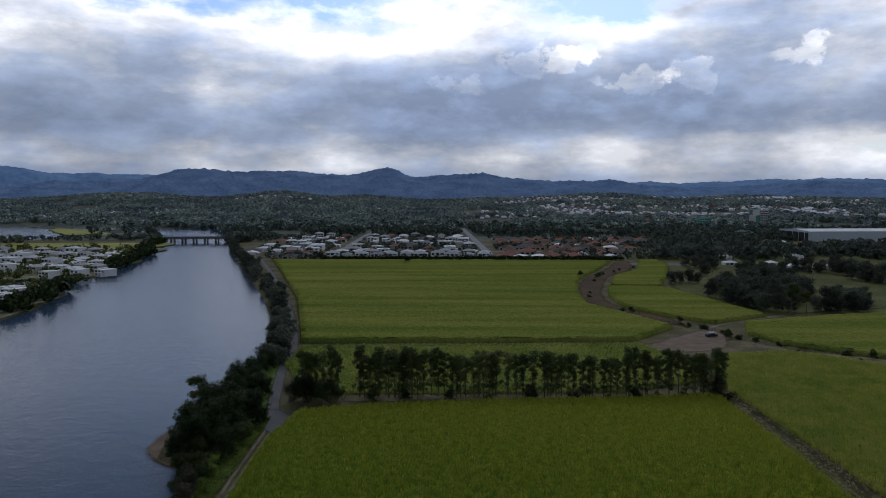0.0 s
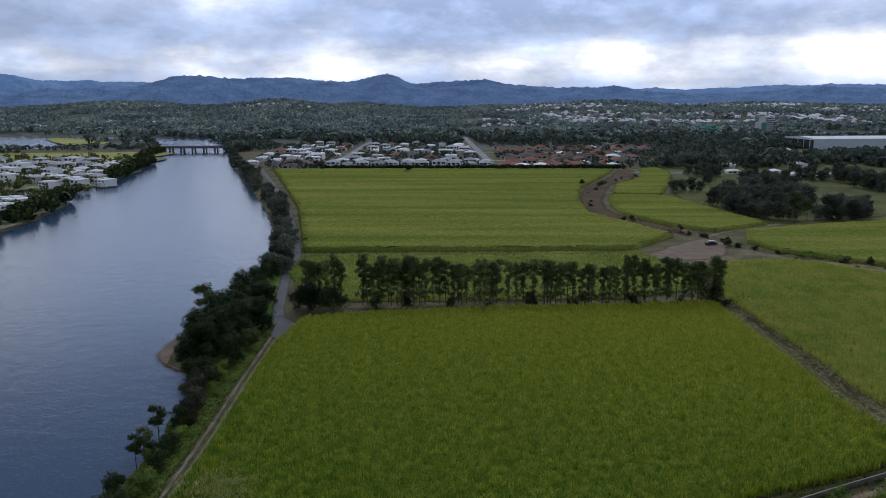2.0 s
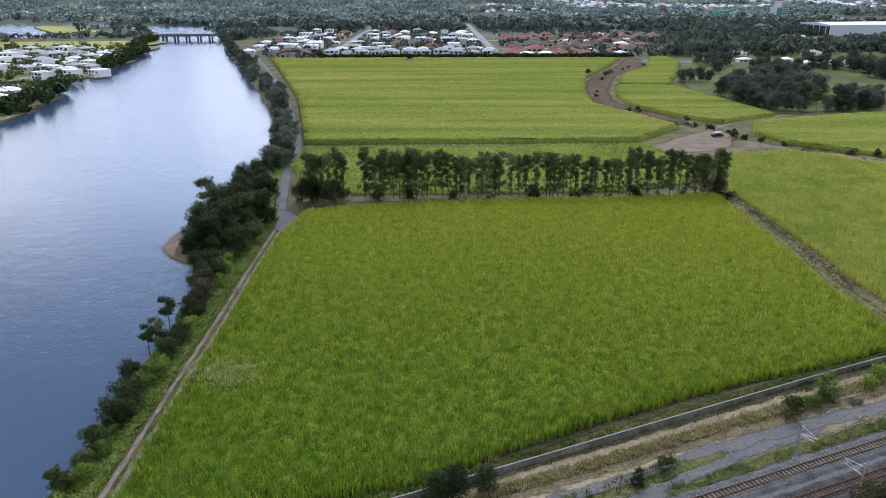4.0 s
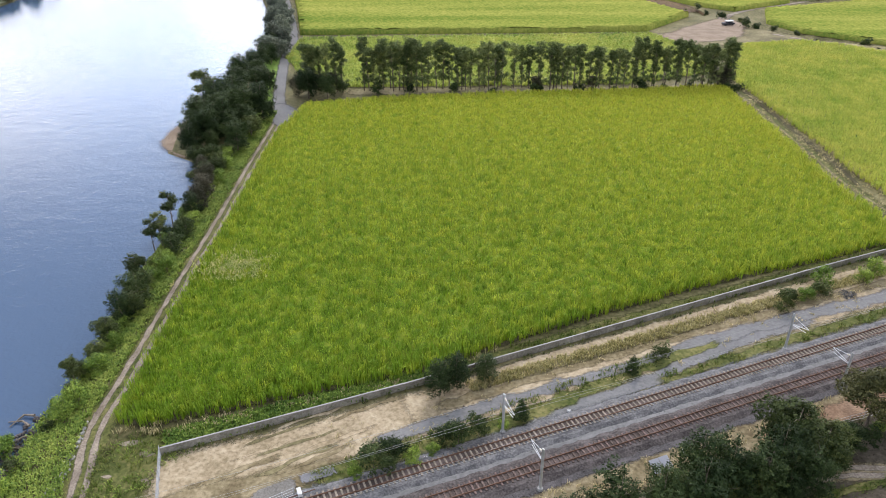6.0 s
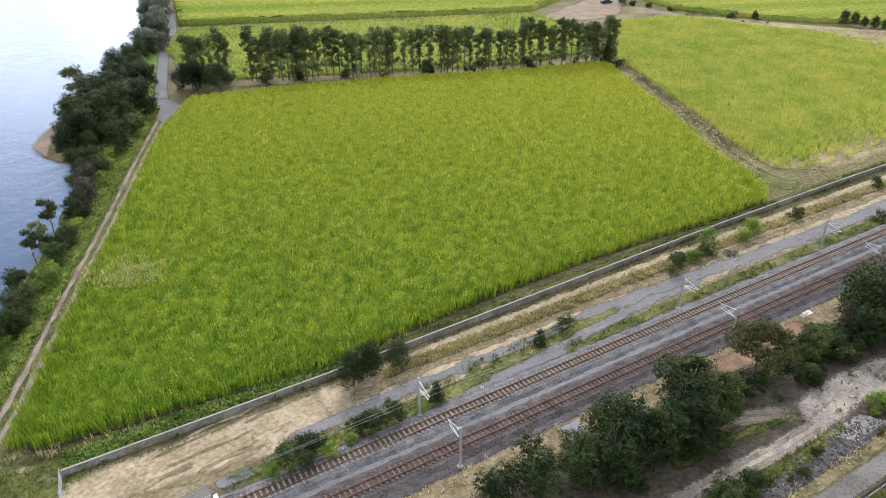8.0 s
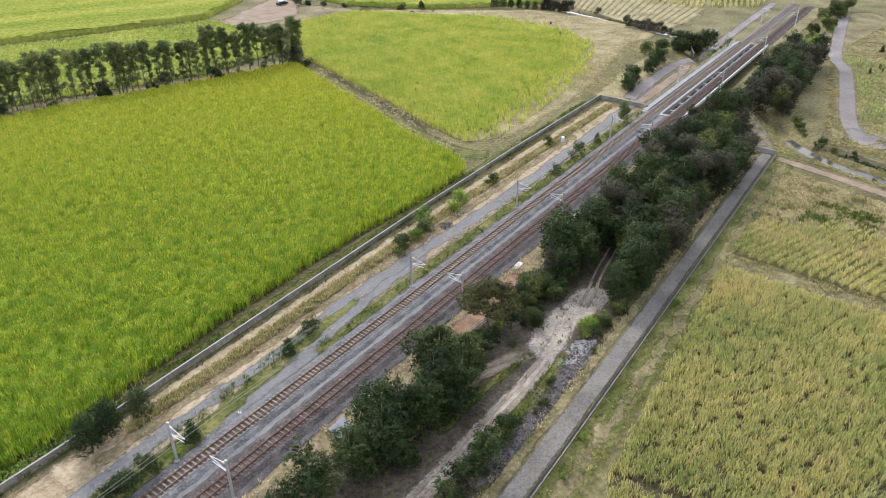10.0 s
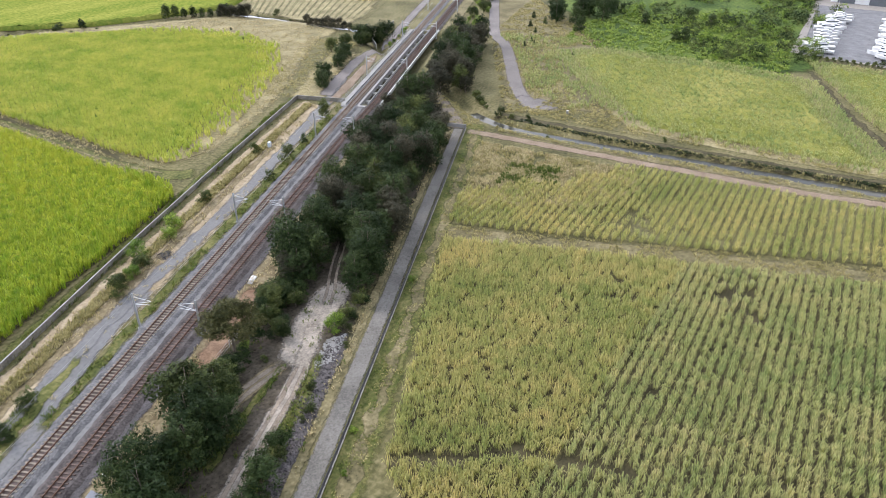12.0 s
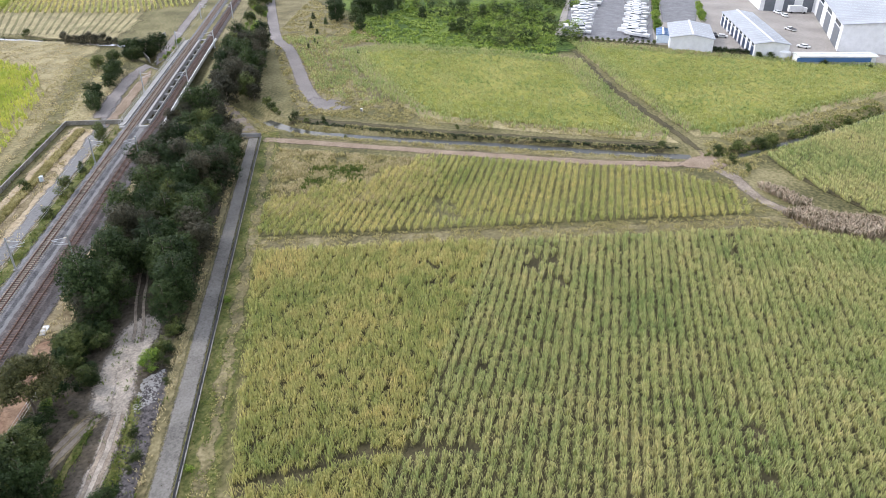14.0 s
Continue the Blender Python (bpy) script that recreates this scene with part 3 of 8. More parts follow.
# ---- ground, river and drains ----
BANK_RIGHT = [(-64, -300), (-62, -60), (-60, 20), (-57, 50), (-55.5, 70), (-54, 78), (-54.5, 87), (-58, 113), (-57, 124), (-60, 153), (-62, 161), (-73, 169), (-75, 178), (-73, 193), (-75, 203), (-74, 239), (-72, 277), (-79, 316), (-92, 367), (-114, 438), (-151, 540), (-256, 828), (-287, 930), (-341, 1110), (-430, 1300), (-640, 1400)]
BANK_LEFT = [(-700, 1330), (-520, 1270), (-411, 1052), (-362, 930), (-356, 861), (-310, 756), (-284, 640), (-268, 540), (-330, 520), (-271, 498), (-248, 468), (-234, 419), (-228, 354), (-240, 200), (-250, -300)]
RIVER_LINE = BANK_RIGHT + BANK_LEFT
LAKE = [(-623, 960), (-576, 1010), (-560, 1090), (-640, 1250), (-827, 1422), (-1028, 1474), (-1100, 1200), (-900, 900)]
CREEK = [(229, 181), (205, 150), (185, 115), (166, 92), (161, 78), (162, 54), (165, 25), (167, -3), (169, -19)]
CREEK_SOUTH = [(172, -29), (187, -44), (199, -57), (217, -74), (260, -115), (330, -180)]
CREEK_WEST = [(229, 181), (227, 213), (224, 246), (196, 256), (171, 268), (155, 285), (142, 297), (129, 316), (129, 335), (116, 351), (99, 388), (88, 408), (91, 440), (108, 514), (122, 549), (183, 636)]


def axis_steps(lo, hi, step, limit):
    a = list(np.arange(lo, hi + 0.01, step))
    s, x = step, a[-1]
    while x < limit:
        s *= 1.09
        x += s
        a.append(x)
    s, x = step, a[0]
    while x > -limit:
        s *= 1.09
        x -= s
        a.insert(0, x)
    return np.array(a)


gx, gy = axis_steps(-92, 232, 1.15, 4900), axis_steps(-60, 250, 1.15, 4900)


def far_rise(x, y):
    """The land climbs gently towards the hills."""
    x, y = np.asarray(x, float), np.asarray(y, float)
    k = np.clip((np.hypot(x, y) - 1450) / 1250, 0, 1)
    az = np.degrees(np.arctan2(x, np.maximum(y, 1.0)))
    top = 36.0
    for c, w, h in ((-24, 5, 34), (-13, 3.5, 46), (-6, 3, 26), (12, 5, 34), (4, 4, 16), (24, 7, 20)):
        top = top + 0.7 * h * np.exp(-((az - c) / w) ** 2)
    return np.where(y > 0, top * k * k * (3 - 2 * k), 0.0)


def ground_height(x, y):
    """The height of the land: river bed and banks, drains, and the far rise."""
    x, y = np.asarray(x, float), np.asarray(y, float)
    wet = inside(x, y, RIVER_LINE) | inside(x, y, LAKE)
    to_bank = np.minimum(away(x, y, RIVER_LINE, True), away(x, y, LAKE, True))
    z = np.where(wet, -1.3 - np.clip(to_bank * 0.25, 0, 3), np.where(to_bank < 6, -1.3 * (1 - np.clip(to_bank / 6, 0, 1)) ** 1.4, 0))
    for line, depth, half in ((CREEK, 1.7, 3.0), (CREEK_SOUTH, 1.9, 3.4), (CREEK_WEST, 1.4, 3.5)):
        d = away(x, y, line)
        z = np.minimum(z, np.where(d < half, -depth * (1 - (d / half) ** 2), 0))
    # the hollow under the viaduct
    s_, n_ = (x - RAIL_O.x) * RAIL_U.x + (y - RAIL_O.y) * RAIL_U.y, (x - RAIL_O.x) * RAIL_V.x + (y - RAIL_O.y) * RAIL_V.y
    dip = np.clip((s_ - 160) / 5, 0, 1) * np.clip((250 - s_) / 5, 0, 1) * np.clip((3.6 - n_) / 2.5, 0, 1) * np.clip((n_ + 12) / 3, 0, 1)
    z = np.minimum(z, -2.4 * dip)
    return z + far_rise(x, y)


GX, GY = np.meshgrid(gx, gy)
GZ = ground_height(GX, GY)
ny, nx = GX.shape
idx = np.arange(nx * ny).reshape(ny, nx)
quads = np.stack([idx[:-1, :-1], idx[:-1, 1:], idx[1:, 1:], idx[1:, :-1]], -1).reshape(-1, 4)
ground_mesh = mesh_np("ground", np.stack([GX, GY, GZ], -1).reshape(-1, 3), quads, GRASS, True)
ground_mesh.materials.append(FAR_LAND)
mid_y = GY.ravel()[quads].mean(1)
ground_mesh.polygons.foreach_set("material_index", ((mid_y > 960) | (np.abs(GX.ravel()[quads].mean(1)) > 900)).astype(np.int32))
tagged(new("ground", ground_mesh), "flat flood plain with patchy green and dry grass", "ground", kind="structure")

tagged(new("water", mesh_np("water", [(-1200, -300, -1.0), (-40, -300, -1.0), (-40, 1500, -1.0), (-1200, 1500, -1.0)], [(0, 1, 2, 3)], RIVER)), "wide calm river with small ripples mirroring clouds", "river", kind="structure")
for nm, line, w, z in (("drain_water", CREEK[3:], 2.4, -0.62), ("creek_water", CREEK_SOUTH, 4.4, -1.35), ("far_creek_water", CREEK_WEST[:3], 4.0, -0.7)):
    ribbon(nm, line, w, z, DRAIN, "narrow still water in a grassy field drain", "water", ragged=0.25, drape=False)

# ---- roads and bare ground ----
BANK_TRACK = [(-40, 30), (-43.2, 55.4), (-46.2, 68.4), (-46.3, 80), (-46.8, 107), (-47, 132), (-47.6, 156), (-48, 186), (-48.5, 200)]
PAVED = [(-48, 196), (-52.5, 214), (-57, 240), (-60.5, 264), (-64, 298), (-75, 346), (-94, 419), (-139, 568), (-213, 793)]
ribbon("bank_verge", [(x - 5.0, y) for x, y in BANK_TRACK], 8.5, 0.012, LUSH, "bright green creeping groundcover on the river bank", "ground", ragged=0.8)
ribbon("track_verge", BANK_TRACK, 5.0, 0.02, WEEDS, "green weedy verge beside a dirt track", "ground", ragged=0.6)
for off in (-0.78, 0.78):
    ribbon("wheel_rut", [(x + off, y) for x, y in BANK_TRACK], 0.8, 0.05, DIRT, "worn dirt wheel rut of a farm track", "track", ragged=0.22)
ribbon("track_crown", BANK_TRACK, 1.7, 0.035, WEEDS, "dry grassy crown between two wheel ruts", "track", ragged=0.3)
ribbon("gravel_road", PAVED, (3.6, 4.2), 0.05, GRAVEL, "pale gravel road along the river trees", "road", ragged=0.3)
patch("road_end", [(-52, 200), (-50, 190), (-46.5, 186), (-42.5, 190), (-43, 199), (-48, 207), (-53, 210)], 0.06, GRAVEL, "gravel turning area at the end of a road", "road")
patch("river_beach", [(-65, 166), (-71, 169), (-76, 174), (-77.6, 183), (-76.4, 194), (-72, 198), (-65, 190)], -0.72, RED_DIRT, "small brown sand beach at the water's edge", "beach", ragged=0.8)
for cx_, cy_, r_ in ((-40.6, 66.2, 1.5), (-38, 64, 1.2), (-39.6, 56.8, 1.0), (-41.5, 60.5, 0.7), (-36.6, 60, 0.8)):
    patch("bare_spot", [(cx_ - r_, cy_), (cx_, cy_ + 0.5 * r_), (cx_ + r_, cy_ + 0.2), (cx_ + 0.3, cy_ - 0.5 * r_)], 0.045, DIRT, "pale bare soil showing through grass", "ground", step=0.6, ragged=0.3)
patch("weedy_corner", [(-50, 40), (-45, 62), (-42, 68), (-36, 69), (-30, 66), (-34, 60), (-34, 30)], 0.028, WEEDS, "weedy green ground at the field corner", "ground", ragged=0.9)

# field tracks
ribbon("field_track", [(90, 226), (89.5, 190), (89, 165), (88.5, 145), (91, 130), (96, 124)], 5.4, 0.03, WEEDS, "grassy track between two cane fields", "track", ragged=0.5)
for off in (-0.8, 0.8):
    ribbon("wheel_rut", [(90 + off, 226), (89.5 + off, 190), (89 + off, 165), (88.8 + off, 145), (91 + off, 130)], 0.8, 0.045, STRAW, "worn dry wheel rut of a field track", "track", ragged=0.2)
ribbon("field_track_edge", [(93.2, 226), (93, 165), (92, 145)], 1.2, 0.04, SOIL, "dark bare edge of a field track", "track", ragged=0.4)
patch("yard_verge", [(87, 300), (99, 308), (117, 325), (126, 333), (132, 314), (146, 290), (124, 279), (108, 278), (89, 279)], 0.035, STRAW, "dry grass round a farm yard", "ground", ragged=1.2)
patch("farm_yard", [(89, 300), (115, 326), (126, 332), (131, 319), (119, 292), (96, 283), (89, 286)], 0.05, RED_DIRT, "bare pinkish dirt yard where farm tracks meet", "ground", ragged=1.2)
ribbon("farm_track_north", [(122, 326), (128, 336), (148, 354), (180, 372), (209, 394), (235, 422), (259, 449), (288, 490)], 3.0, 0.045, DIRT, "pale dirt farm track", "track", ragged=0.4)
ribbon("farm_track_east", [(134, 300), (150, 281), (168, 262), (192, 248)], 2.4, 0.045, DIRT, "pale dirt track beside a field drain", "track", ragged=0.4)
patch("creek_earth", [(85, 405), (89, 459), (105, 530), (140, 605), (166, 672), (180, 672), (160, 598), (132, 550), (112, 486), (103, 443), (102, 407), (121, 359), (114, 345), (99, 374)], 0.02, EARTH, "bare brown earth along a creek line", "ground", step=4, ragged=1.2)
ribbon("creek_dirt", [(128, 336), (112, 362), (97, 390), (88, 408), (91, 440), (108, 514), (122, 549)], 3.0, 0.03, EARTH, "narrow dark creek channel edge", "ground", ragged=0.8)
ribbon("river_verge", [(-52, 205), (-58, 214), (-62, 240), (-65, 264), (-68, 298)], 7.0, 0.015, LUSH, "green verge between river trees and a road", "ground", ragged=0.8)

# strips of the railway land, from the field wall to the tree belt
patch("mown_sand", rail_line((-39, 13.8), (-39, 3.5), (-24, 3.4), (-14, 5.0), (-2, 9.0), (8, 12.0), (8, 14.2), (-20, 14.0)), 0.03, SAND, "pale mown sandy soil beside a wall", "ground", ragged=0.7)
patch("mown_sand_brown", rail_line((-39, 8.0), (-39, 3.2), (-22, 2.6), (-12, 4.6), (-20, 6.6)), 0.045, DRY, "brown dry mown grass", "ground", ragged=0.8)
for k in range(9):
    o_ = random.Random(k + 40)
    a_ = o_.uniform(-37, -16)
    ribbon("mown_swath", rail_line(*((a_ + 4 * j, 4.6 + 1.0 * k + 0.16 * (a_ + 37) * (1 - 0.06 * k) + 0.42 * j + o_.uniform(-0.3, 0.3)) for j in range(4))), o_.uniform(0.35, 0.8), 0.06, (DRY, STRAW, SAND)[k % 3], "low swath of mown grass on sandy soil", "ground", ragged=0.4)
ribbon("wall_verge", rail_line((-37, 16.8), (-20, 17.2), (-8, 17.2), (4, 17.0)), (4.0, 1.6), 0.03, LUSH, "lush green weeds between a wall and a cane field", "ground", ragged=0.7)
ribbon("wall_footing", rail_line((-36, 15.2), (-5, 15.5), (30, 16.6), (75, 18.0), (110, 18.4), (158, 18.2)), 0.75, 0.09, PATH_SLAB, "narrow pale concrete footing behind a wall", "path", ragged=0.12)
ribbon("wall_verge_far", rail_line((0, 16.6), (30, 17.5), (75, 18.8), (110, 19.2), (158, 19.0)), 2.4, 0.03, WEEDS, "thin weedy verge between a wall and a cane field", "ground", ragged=0.5)
ribbon("corridor_soil", rail_line((-8, 9.0), (10, 9.6), (40, 10.0), (90, 10.0), (135, 10.4), (158, 10.0)), (8.5, 10.5), 0.03, SAND, "tan bare soil with thin dry grass", "ground", ragged=0.7)
ribbon("dry_strip", rail_line((4, 13.5), (40, 14.3), (80, 14.9), (120, 14.8), (160, 13.8)), 1.9, 0.05, SAND, "strip of pale bare soil under a wall", "ground", ragged=0.4)
ribbon("grass_strip", rail_line((2, 11.8), (20, 12.0), (40, 12.4), (80, 13.0), (120, 13.0), (156, 12.4)), 2.0, 0.055, STRAW, "strip of straw coloured tall dry grass", "ground", ragged=0.5)
ribbon("brown_wear", rail_line((-4, 9.6), (15, 10.3), (40, 10.6), (80, 10.4), (130, 10.6)), 1.6, 0.052, DRY, "brown worn soil beside a gravel road", "ground", ragged=0.6)
ribbon("service_road", rail_line((-14, 6.6), (0, 7.2), (12, 7.6), (27, 7.4), (40, 8.2), (58, 8.0), (75, 7.2), (100, 6.8), (130, 7.0), (165, 8.5), (190, 12)), (2.0, 3.4), 0.06, GRAVEL, "blue-grey gravel service road", "road", ragged=0.55)
ribbon("service_road_inner", rail_line((0, 2.4), (12, 2.9), (24, 3.4), (34, 5.2), (46, 6.6), (60, 7.2)), (1.6, 3.0), 0.055, GRAVEL, "blue-grey gravel service road branch", "road", ragged=0.6)
ribbon("weed_strip", rail_line((-22, 3.2), (-6, 3.6), (6, 3.8), (14, 4.9), (24, 5.8), (32, 6.6), (42, 7.0)), (3.4, 1.2), 0.07, WEEDS, "green weeds beside the gravel", "ground", ragged=0.9)
ribbon("weed_strip", rail_line((27, 2.6), (36, 3.2), (48, 3.6), (60, 3.8), (85, 3.6), (110, 3.6), (150, 3.8)), (1.6, 2.6), 0.07, WEEDS, "green weeds beside the gravel", "ground", ragged=0.8)
ribbon("track_shoulder", rail_line((-60, -2.2), (100, -2.2), (159, -2.5)), 9.0, 0.10, SHOULDER, "flat grey gravel shoulder between two railway tracks", "ground", ragged=0.35)
ribbon("track_shoulder_pale", rail_line((-40, -2.5), (60, -2.5), (158, -2.7)), 1.7, 0.115, GRAVEL, "pale gravel path between two tracks", "ground", ragged=0.2)
ribbon("ballast_spread", rail_line((-60, -7.3), (60, -7.3), (110, -7.4), (158, -8.2)), 2.2, 0.07, SPREAD_STONE, "dark spilled ballast beside a track", "ground", ragged=0.35)
ribbon("cess_strip", rail_line((-10, -10.2), (40, -10.2), (100, -10.5), (160, -10.0)), 4.6, 0.03, DRY, "dry brown grass beside the railway", "ground", ragged=0.7)
patch("red_bank", rail_line((34, -9.6), (50, -9.2), (62, -8.8), (66, -10.5), (60, -12.9), (44, -13.2), (34, -12.0)), 0.05, RUST_EARTH, "bare red-brown earth beside the railway", "ground", ragged=0.6)
patch("belt_floor", rail_line((-6, -12), (60, -12), (158, -8), (158, -30), (60, -30.5), (-6, -30)), 0.02, LITTER, "brown soil and leaf litter under trees, shade in its colour", "ground", ragged=1.0)
patch("gravel_clearing", rail_line((69, -24.0), (64, -21.0), (55, -19.5), (49, -20.4), (44, -23.6), (47, -26.6), (56, -26.6), (63, -27.0), (69, -26)), 0.06, PALE_GRAVEL, "pale gravel clearing under trees", "ground", ragged=0.8)
ribbon("clearing_track", rail_line((6, -24.6), (20, -24.9), (33, -25.2), (39, -25.4), (44, -25.3), (50, -24.6), (56, -23.4)), 2.3, 0.068, PALE_GRAVEL, "pale gravel service track between weeds", "track", ragged=0.25)
for nn in (-0.62, 0.62):
    ribbon("wheel_rut", rail_line((8, -24.6 + nn), (20, -24.9 + nn), (33, -25.2 + nn), (39, -25.4 + nn), (46, -25.2 + nn)), 0.6, 0.08, DIRT, "worn dirt wheel rut of a service track", "track", ragged=0.15)
    ribbon("wheel_rut", rail_line((20, -17.2 + nn), (33.6, -18.4 + nn), (38, -19.2 + nn), (42, -20.9 + nn), (46, -22.9 + nn)), 0.75, 0.075, DIRT, "worn dirt wheel rut of a service track", "track", ragged=0.2)
    ribbon("wheel_rut", rail_line((60, -24.0 + nn), (65.4, -23.2 + nn), (72, -21.7 + nn), (84, -20 + nn)), 0.5, 0.075, DIRT, "worn wheel rut leading into trees", "track", ragged=0.15)
ribbon("side_track", rail_line((18, -17.2), (33.6, -18.4), (38, -19.2), (42, -20.9), (46, -22.9)), 2.6, 0.066, DRY, "brown dirt side track under trees", "track", ragged=0.35)
ribbon("weed_island", rail_line((24, -20.4), (36, -21.4), (41, -22.0), (46.5, -22.9)), (1.8, 0.5), 0.07, WEEDS, "strip of green weeds between tracks", "ground", ragged=0.4)
ribbon("weed_island", rail_line((24, -27.2), (33, -27.4), (40, -27.6), (48, -27.0)), (1.6, 1.4), 0.072, WEEDS, "strip of green weeds beside a track", "ground", ragged=0.4)
patch("rock_bed", rail_line((22, -28.4), (38, -27.4), (50, -27.6), (54, -29.6), (40, -30.6), (22, -30.6)), 0.05, ROCK, "bed of loose dark rocks", "ground", ragged=0.5)
ribbon("maintenance_path", rail_line((-20, -33.4), (30, -33.4), (90, -33.0), (146, -32.6)), 2.4, 0.09, PATH_SLAB, "straight weathered concrete maintenance path", "path", ragged=0.06)
ribbon("path_gravel_edge", rail_line((-20, -31.2), (30, -31.2), (90, -30.6), (146, -30.2)), 1.5, 0.05, STRAW, "dry grass edge of a concrete path", "ground", ragged=0.4)
ribbon("fence_verge", rail_line((-20, -37.2), (30, -37.2), (90, -37.0), (150, -36.6)), 5.2, 0.03, WEEDS, "mown green and brown verge along a fence", "ground", ragged=0.5)
ribbon("verge_wear", rail_line((-20, -38.0), (30, -38.0), (90, -37.8), (146, -37.4)), 1.6, 0.045, STRAW, "brown worn strip of a mown verge", "ground", ragged=0.9)
ribbon("path_curve", [(151, 88.5), (156.5, 92), (162, 97), (170, 105.5), (180, 115)], 3.8, 0.07, DIRT, "curved pale dirt path", "path", ragged=0.3)
ribbon("drain_road", [(151.5, 86), (152.5, 80), (154.5, 51), (157.5, 10), (161, -12), (163.5, -20), (168, -23)], 3.0, 0.06, RED_DIRT, "pinkish dirt road beside a field drain", "road", ragged=0.45)
ribbon("drain_bank", [(158, 80), (158.5, 50), (161.5, 10), (165, -14)], 3.6, 0.02, STRAW, "dry grass bank of a field drain", "ground", ragged=0.6)
ribbon("drain_bank_far", [(168, 86), (168, 50), (170.5, 10), (173, -14)], 3.8, 0.02, SOIL, "dark bare bank of a field drain", "ground", ragged=0.8)
patch("junction", [(161, -15), (165, -17), (170, -20.5), (174, -20), (170, -24), (164, -27), (160, -24)], 0.07, RED_DIRT, "bare dirt junction of farm roads", "road", ragged=0.6)
ribbon("junction_track", [(162, -24), (156, -28), (148, -31), (141, -37), (134, -40)], (3.0, 2.6), 0.065, DIRT, "dirt farm track", "track", ragged=0.4)
ribbon("north_track", [(172, -21), (180, -17.5), (217, 1), (247, 12), (262, 18)], 1.7, 0.05, SOIL, "narrow dark track between cane blocks", "track", ragged=0.9)
ribbon("headland", [(101.5, 62), (114, 29), (125, -3), (133, -24), (137, -36), (135, -60)], 4.4, 0.04, STRAW, "dry grassy headland between cane blocks", "track", ragged=0.7)
GRAVEL_WAY = [(322, 168), (280, 146), (250, 129.5), (238, 119), (215, 105), (194, 92.5), (184, 85), (180, 80)]
ribbon("gravel_path", GRAVEL_WAY, 4.4, 0.06, MAUVE_GRAVEL, "winding pale gravel path", "path", ragged=0.15)
patch("gravel_path_end", [(186, 88), (178, 84), (177, 76), (182, 73), (187, 80)], 0.065, MAUVE_GRAVEL, "gravel pad at the end of a path", "path")
patch("rough_pasture", [(170, 84), (182, 66), (184, 40), (200, 42), (240, 85), (262, 92), (330, 150), (322, 168), (250, 132), (196, 100)], 0.02, STRAW, "rough pasture with dry grass", "ground", ragged=1.5)
patch("stubble", [(99, 128), (118, 133), (150, 147), (200, 178), (226, 190), (220, 240), (190, 262), (150, 286), (134, 262), (170, 236), (182, 222), (178, 190), (150, 166), (120, 150), (100, 138)], 0.02, STUBBLE, "straw coloured harvested cane stubble", "field", ragged=1.5)
patch("paddock", [(150, 420), (176, 372), (260, 395), (420, 400), (520, 560), (460, 720), (200, 720), (200, 640), (170, 540)], 0.02, PADDOCK, "rough paddock with scattered trees, cloud shade in its colour", "ground", step=8, ragged=3)
patch("far_stubble", [(232, 190), (300, 215), (420, 262), (420, 330), (300, 330), (200, 300), (150, 300), (197, 270), (228, 248)], 0.02, STUBBLE, "straw coloured stubble field with faint rows", "field", ragged=1.5)


# ---- sugar cane ----
def blades(cx, cy, rng, count, height, width, spread, z0=0.0, droop=(0.5, 0.98), arch=0.4):
    """Arching leaves round plant centres: each a kinked strip of a quad and a tip."""
    n = len(cx) * count
    x, y = np.repeat(cx, count), np.repeat(cy, count)
    a = rng.uniform(0, 2 * np.pi, n)
    h = np.repeat(rng.uniform(0.8, 1.12, len(cx)), count) * height * rng.uniform(0.75, 1.1, n)
    r = spread * rng.uniform(0.35, 1.15, n)
    w = width * rng.uniform(0.7, 1.3, n)
    ca, sa = np.cos(a), np.sin(a)
    bx, by = x + ca * 0.12 + rng.normal(0, 0.16, n), y + sa * 0.12 + rng.normal(0, 0.16, n)
    mx, my, mz = bx + ca * r * arch, by + sa * r * arch, h * 0.95
    tx, ty, tz = bx + ca * r, by + sa * r, h * rng.uniform(*droop, n)
    px, py = -sa * w / 2, ca * w / 2
    low = h * 0.08
    v = np.stack([np.stack([bx - px * 0.6, by - py * 0.6, z0 + low], -1), np.stack([bx + px * 0.6, by + py * 0.6, z0 + low], -1),
                  np.stack([mx + px, my + py, z0 + mz], -1), np.stack([mx - px, my - py, z0 + mz], -1), np.stack([tx, ty, z0 + tz], -1)], 1)
    k = np.arange(n)[:, None] * 5
    f = np.concatenate([k + [0, 1, 2], k + [0, 2, 3], k + [3, 2, 4]])
    return v.reshape(-1, 3), f


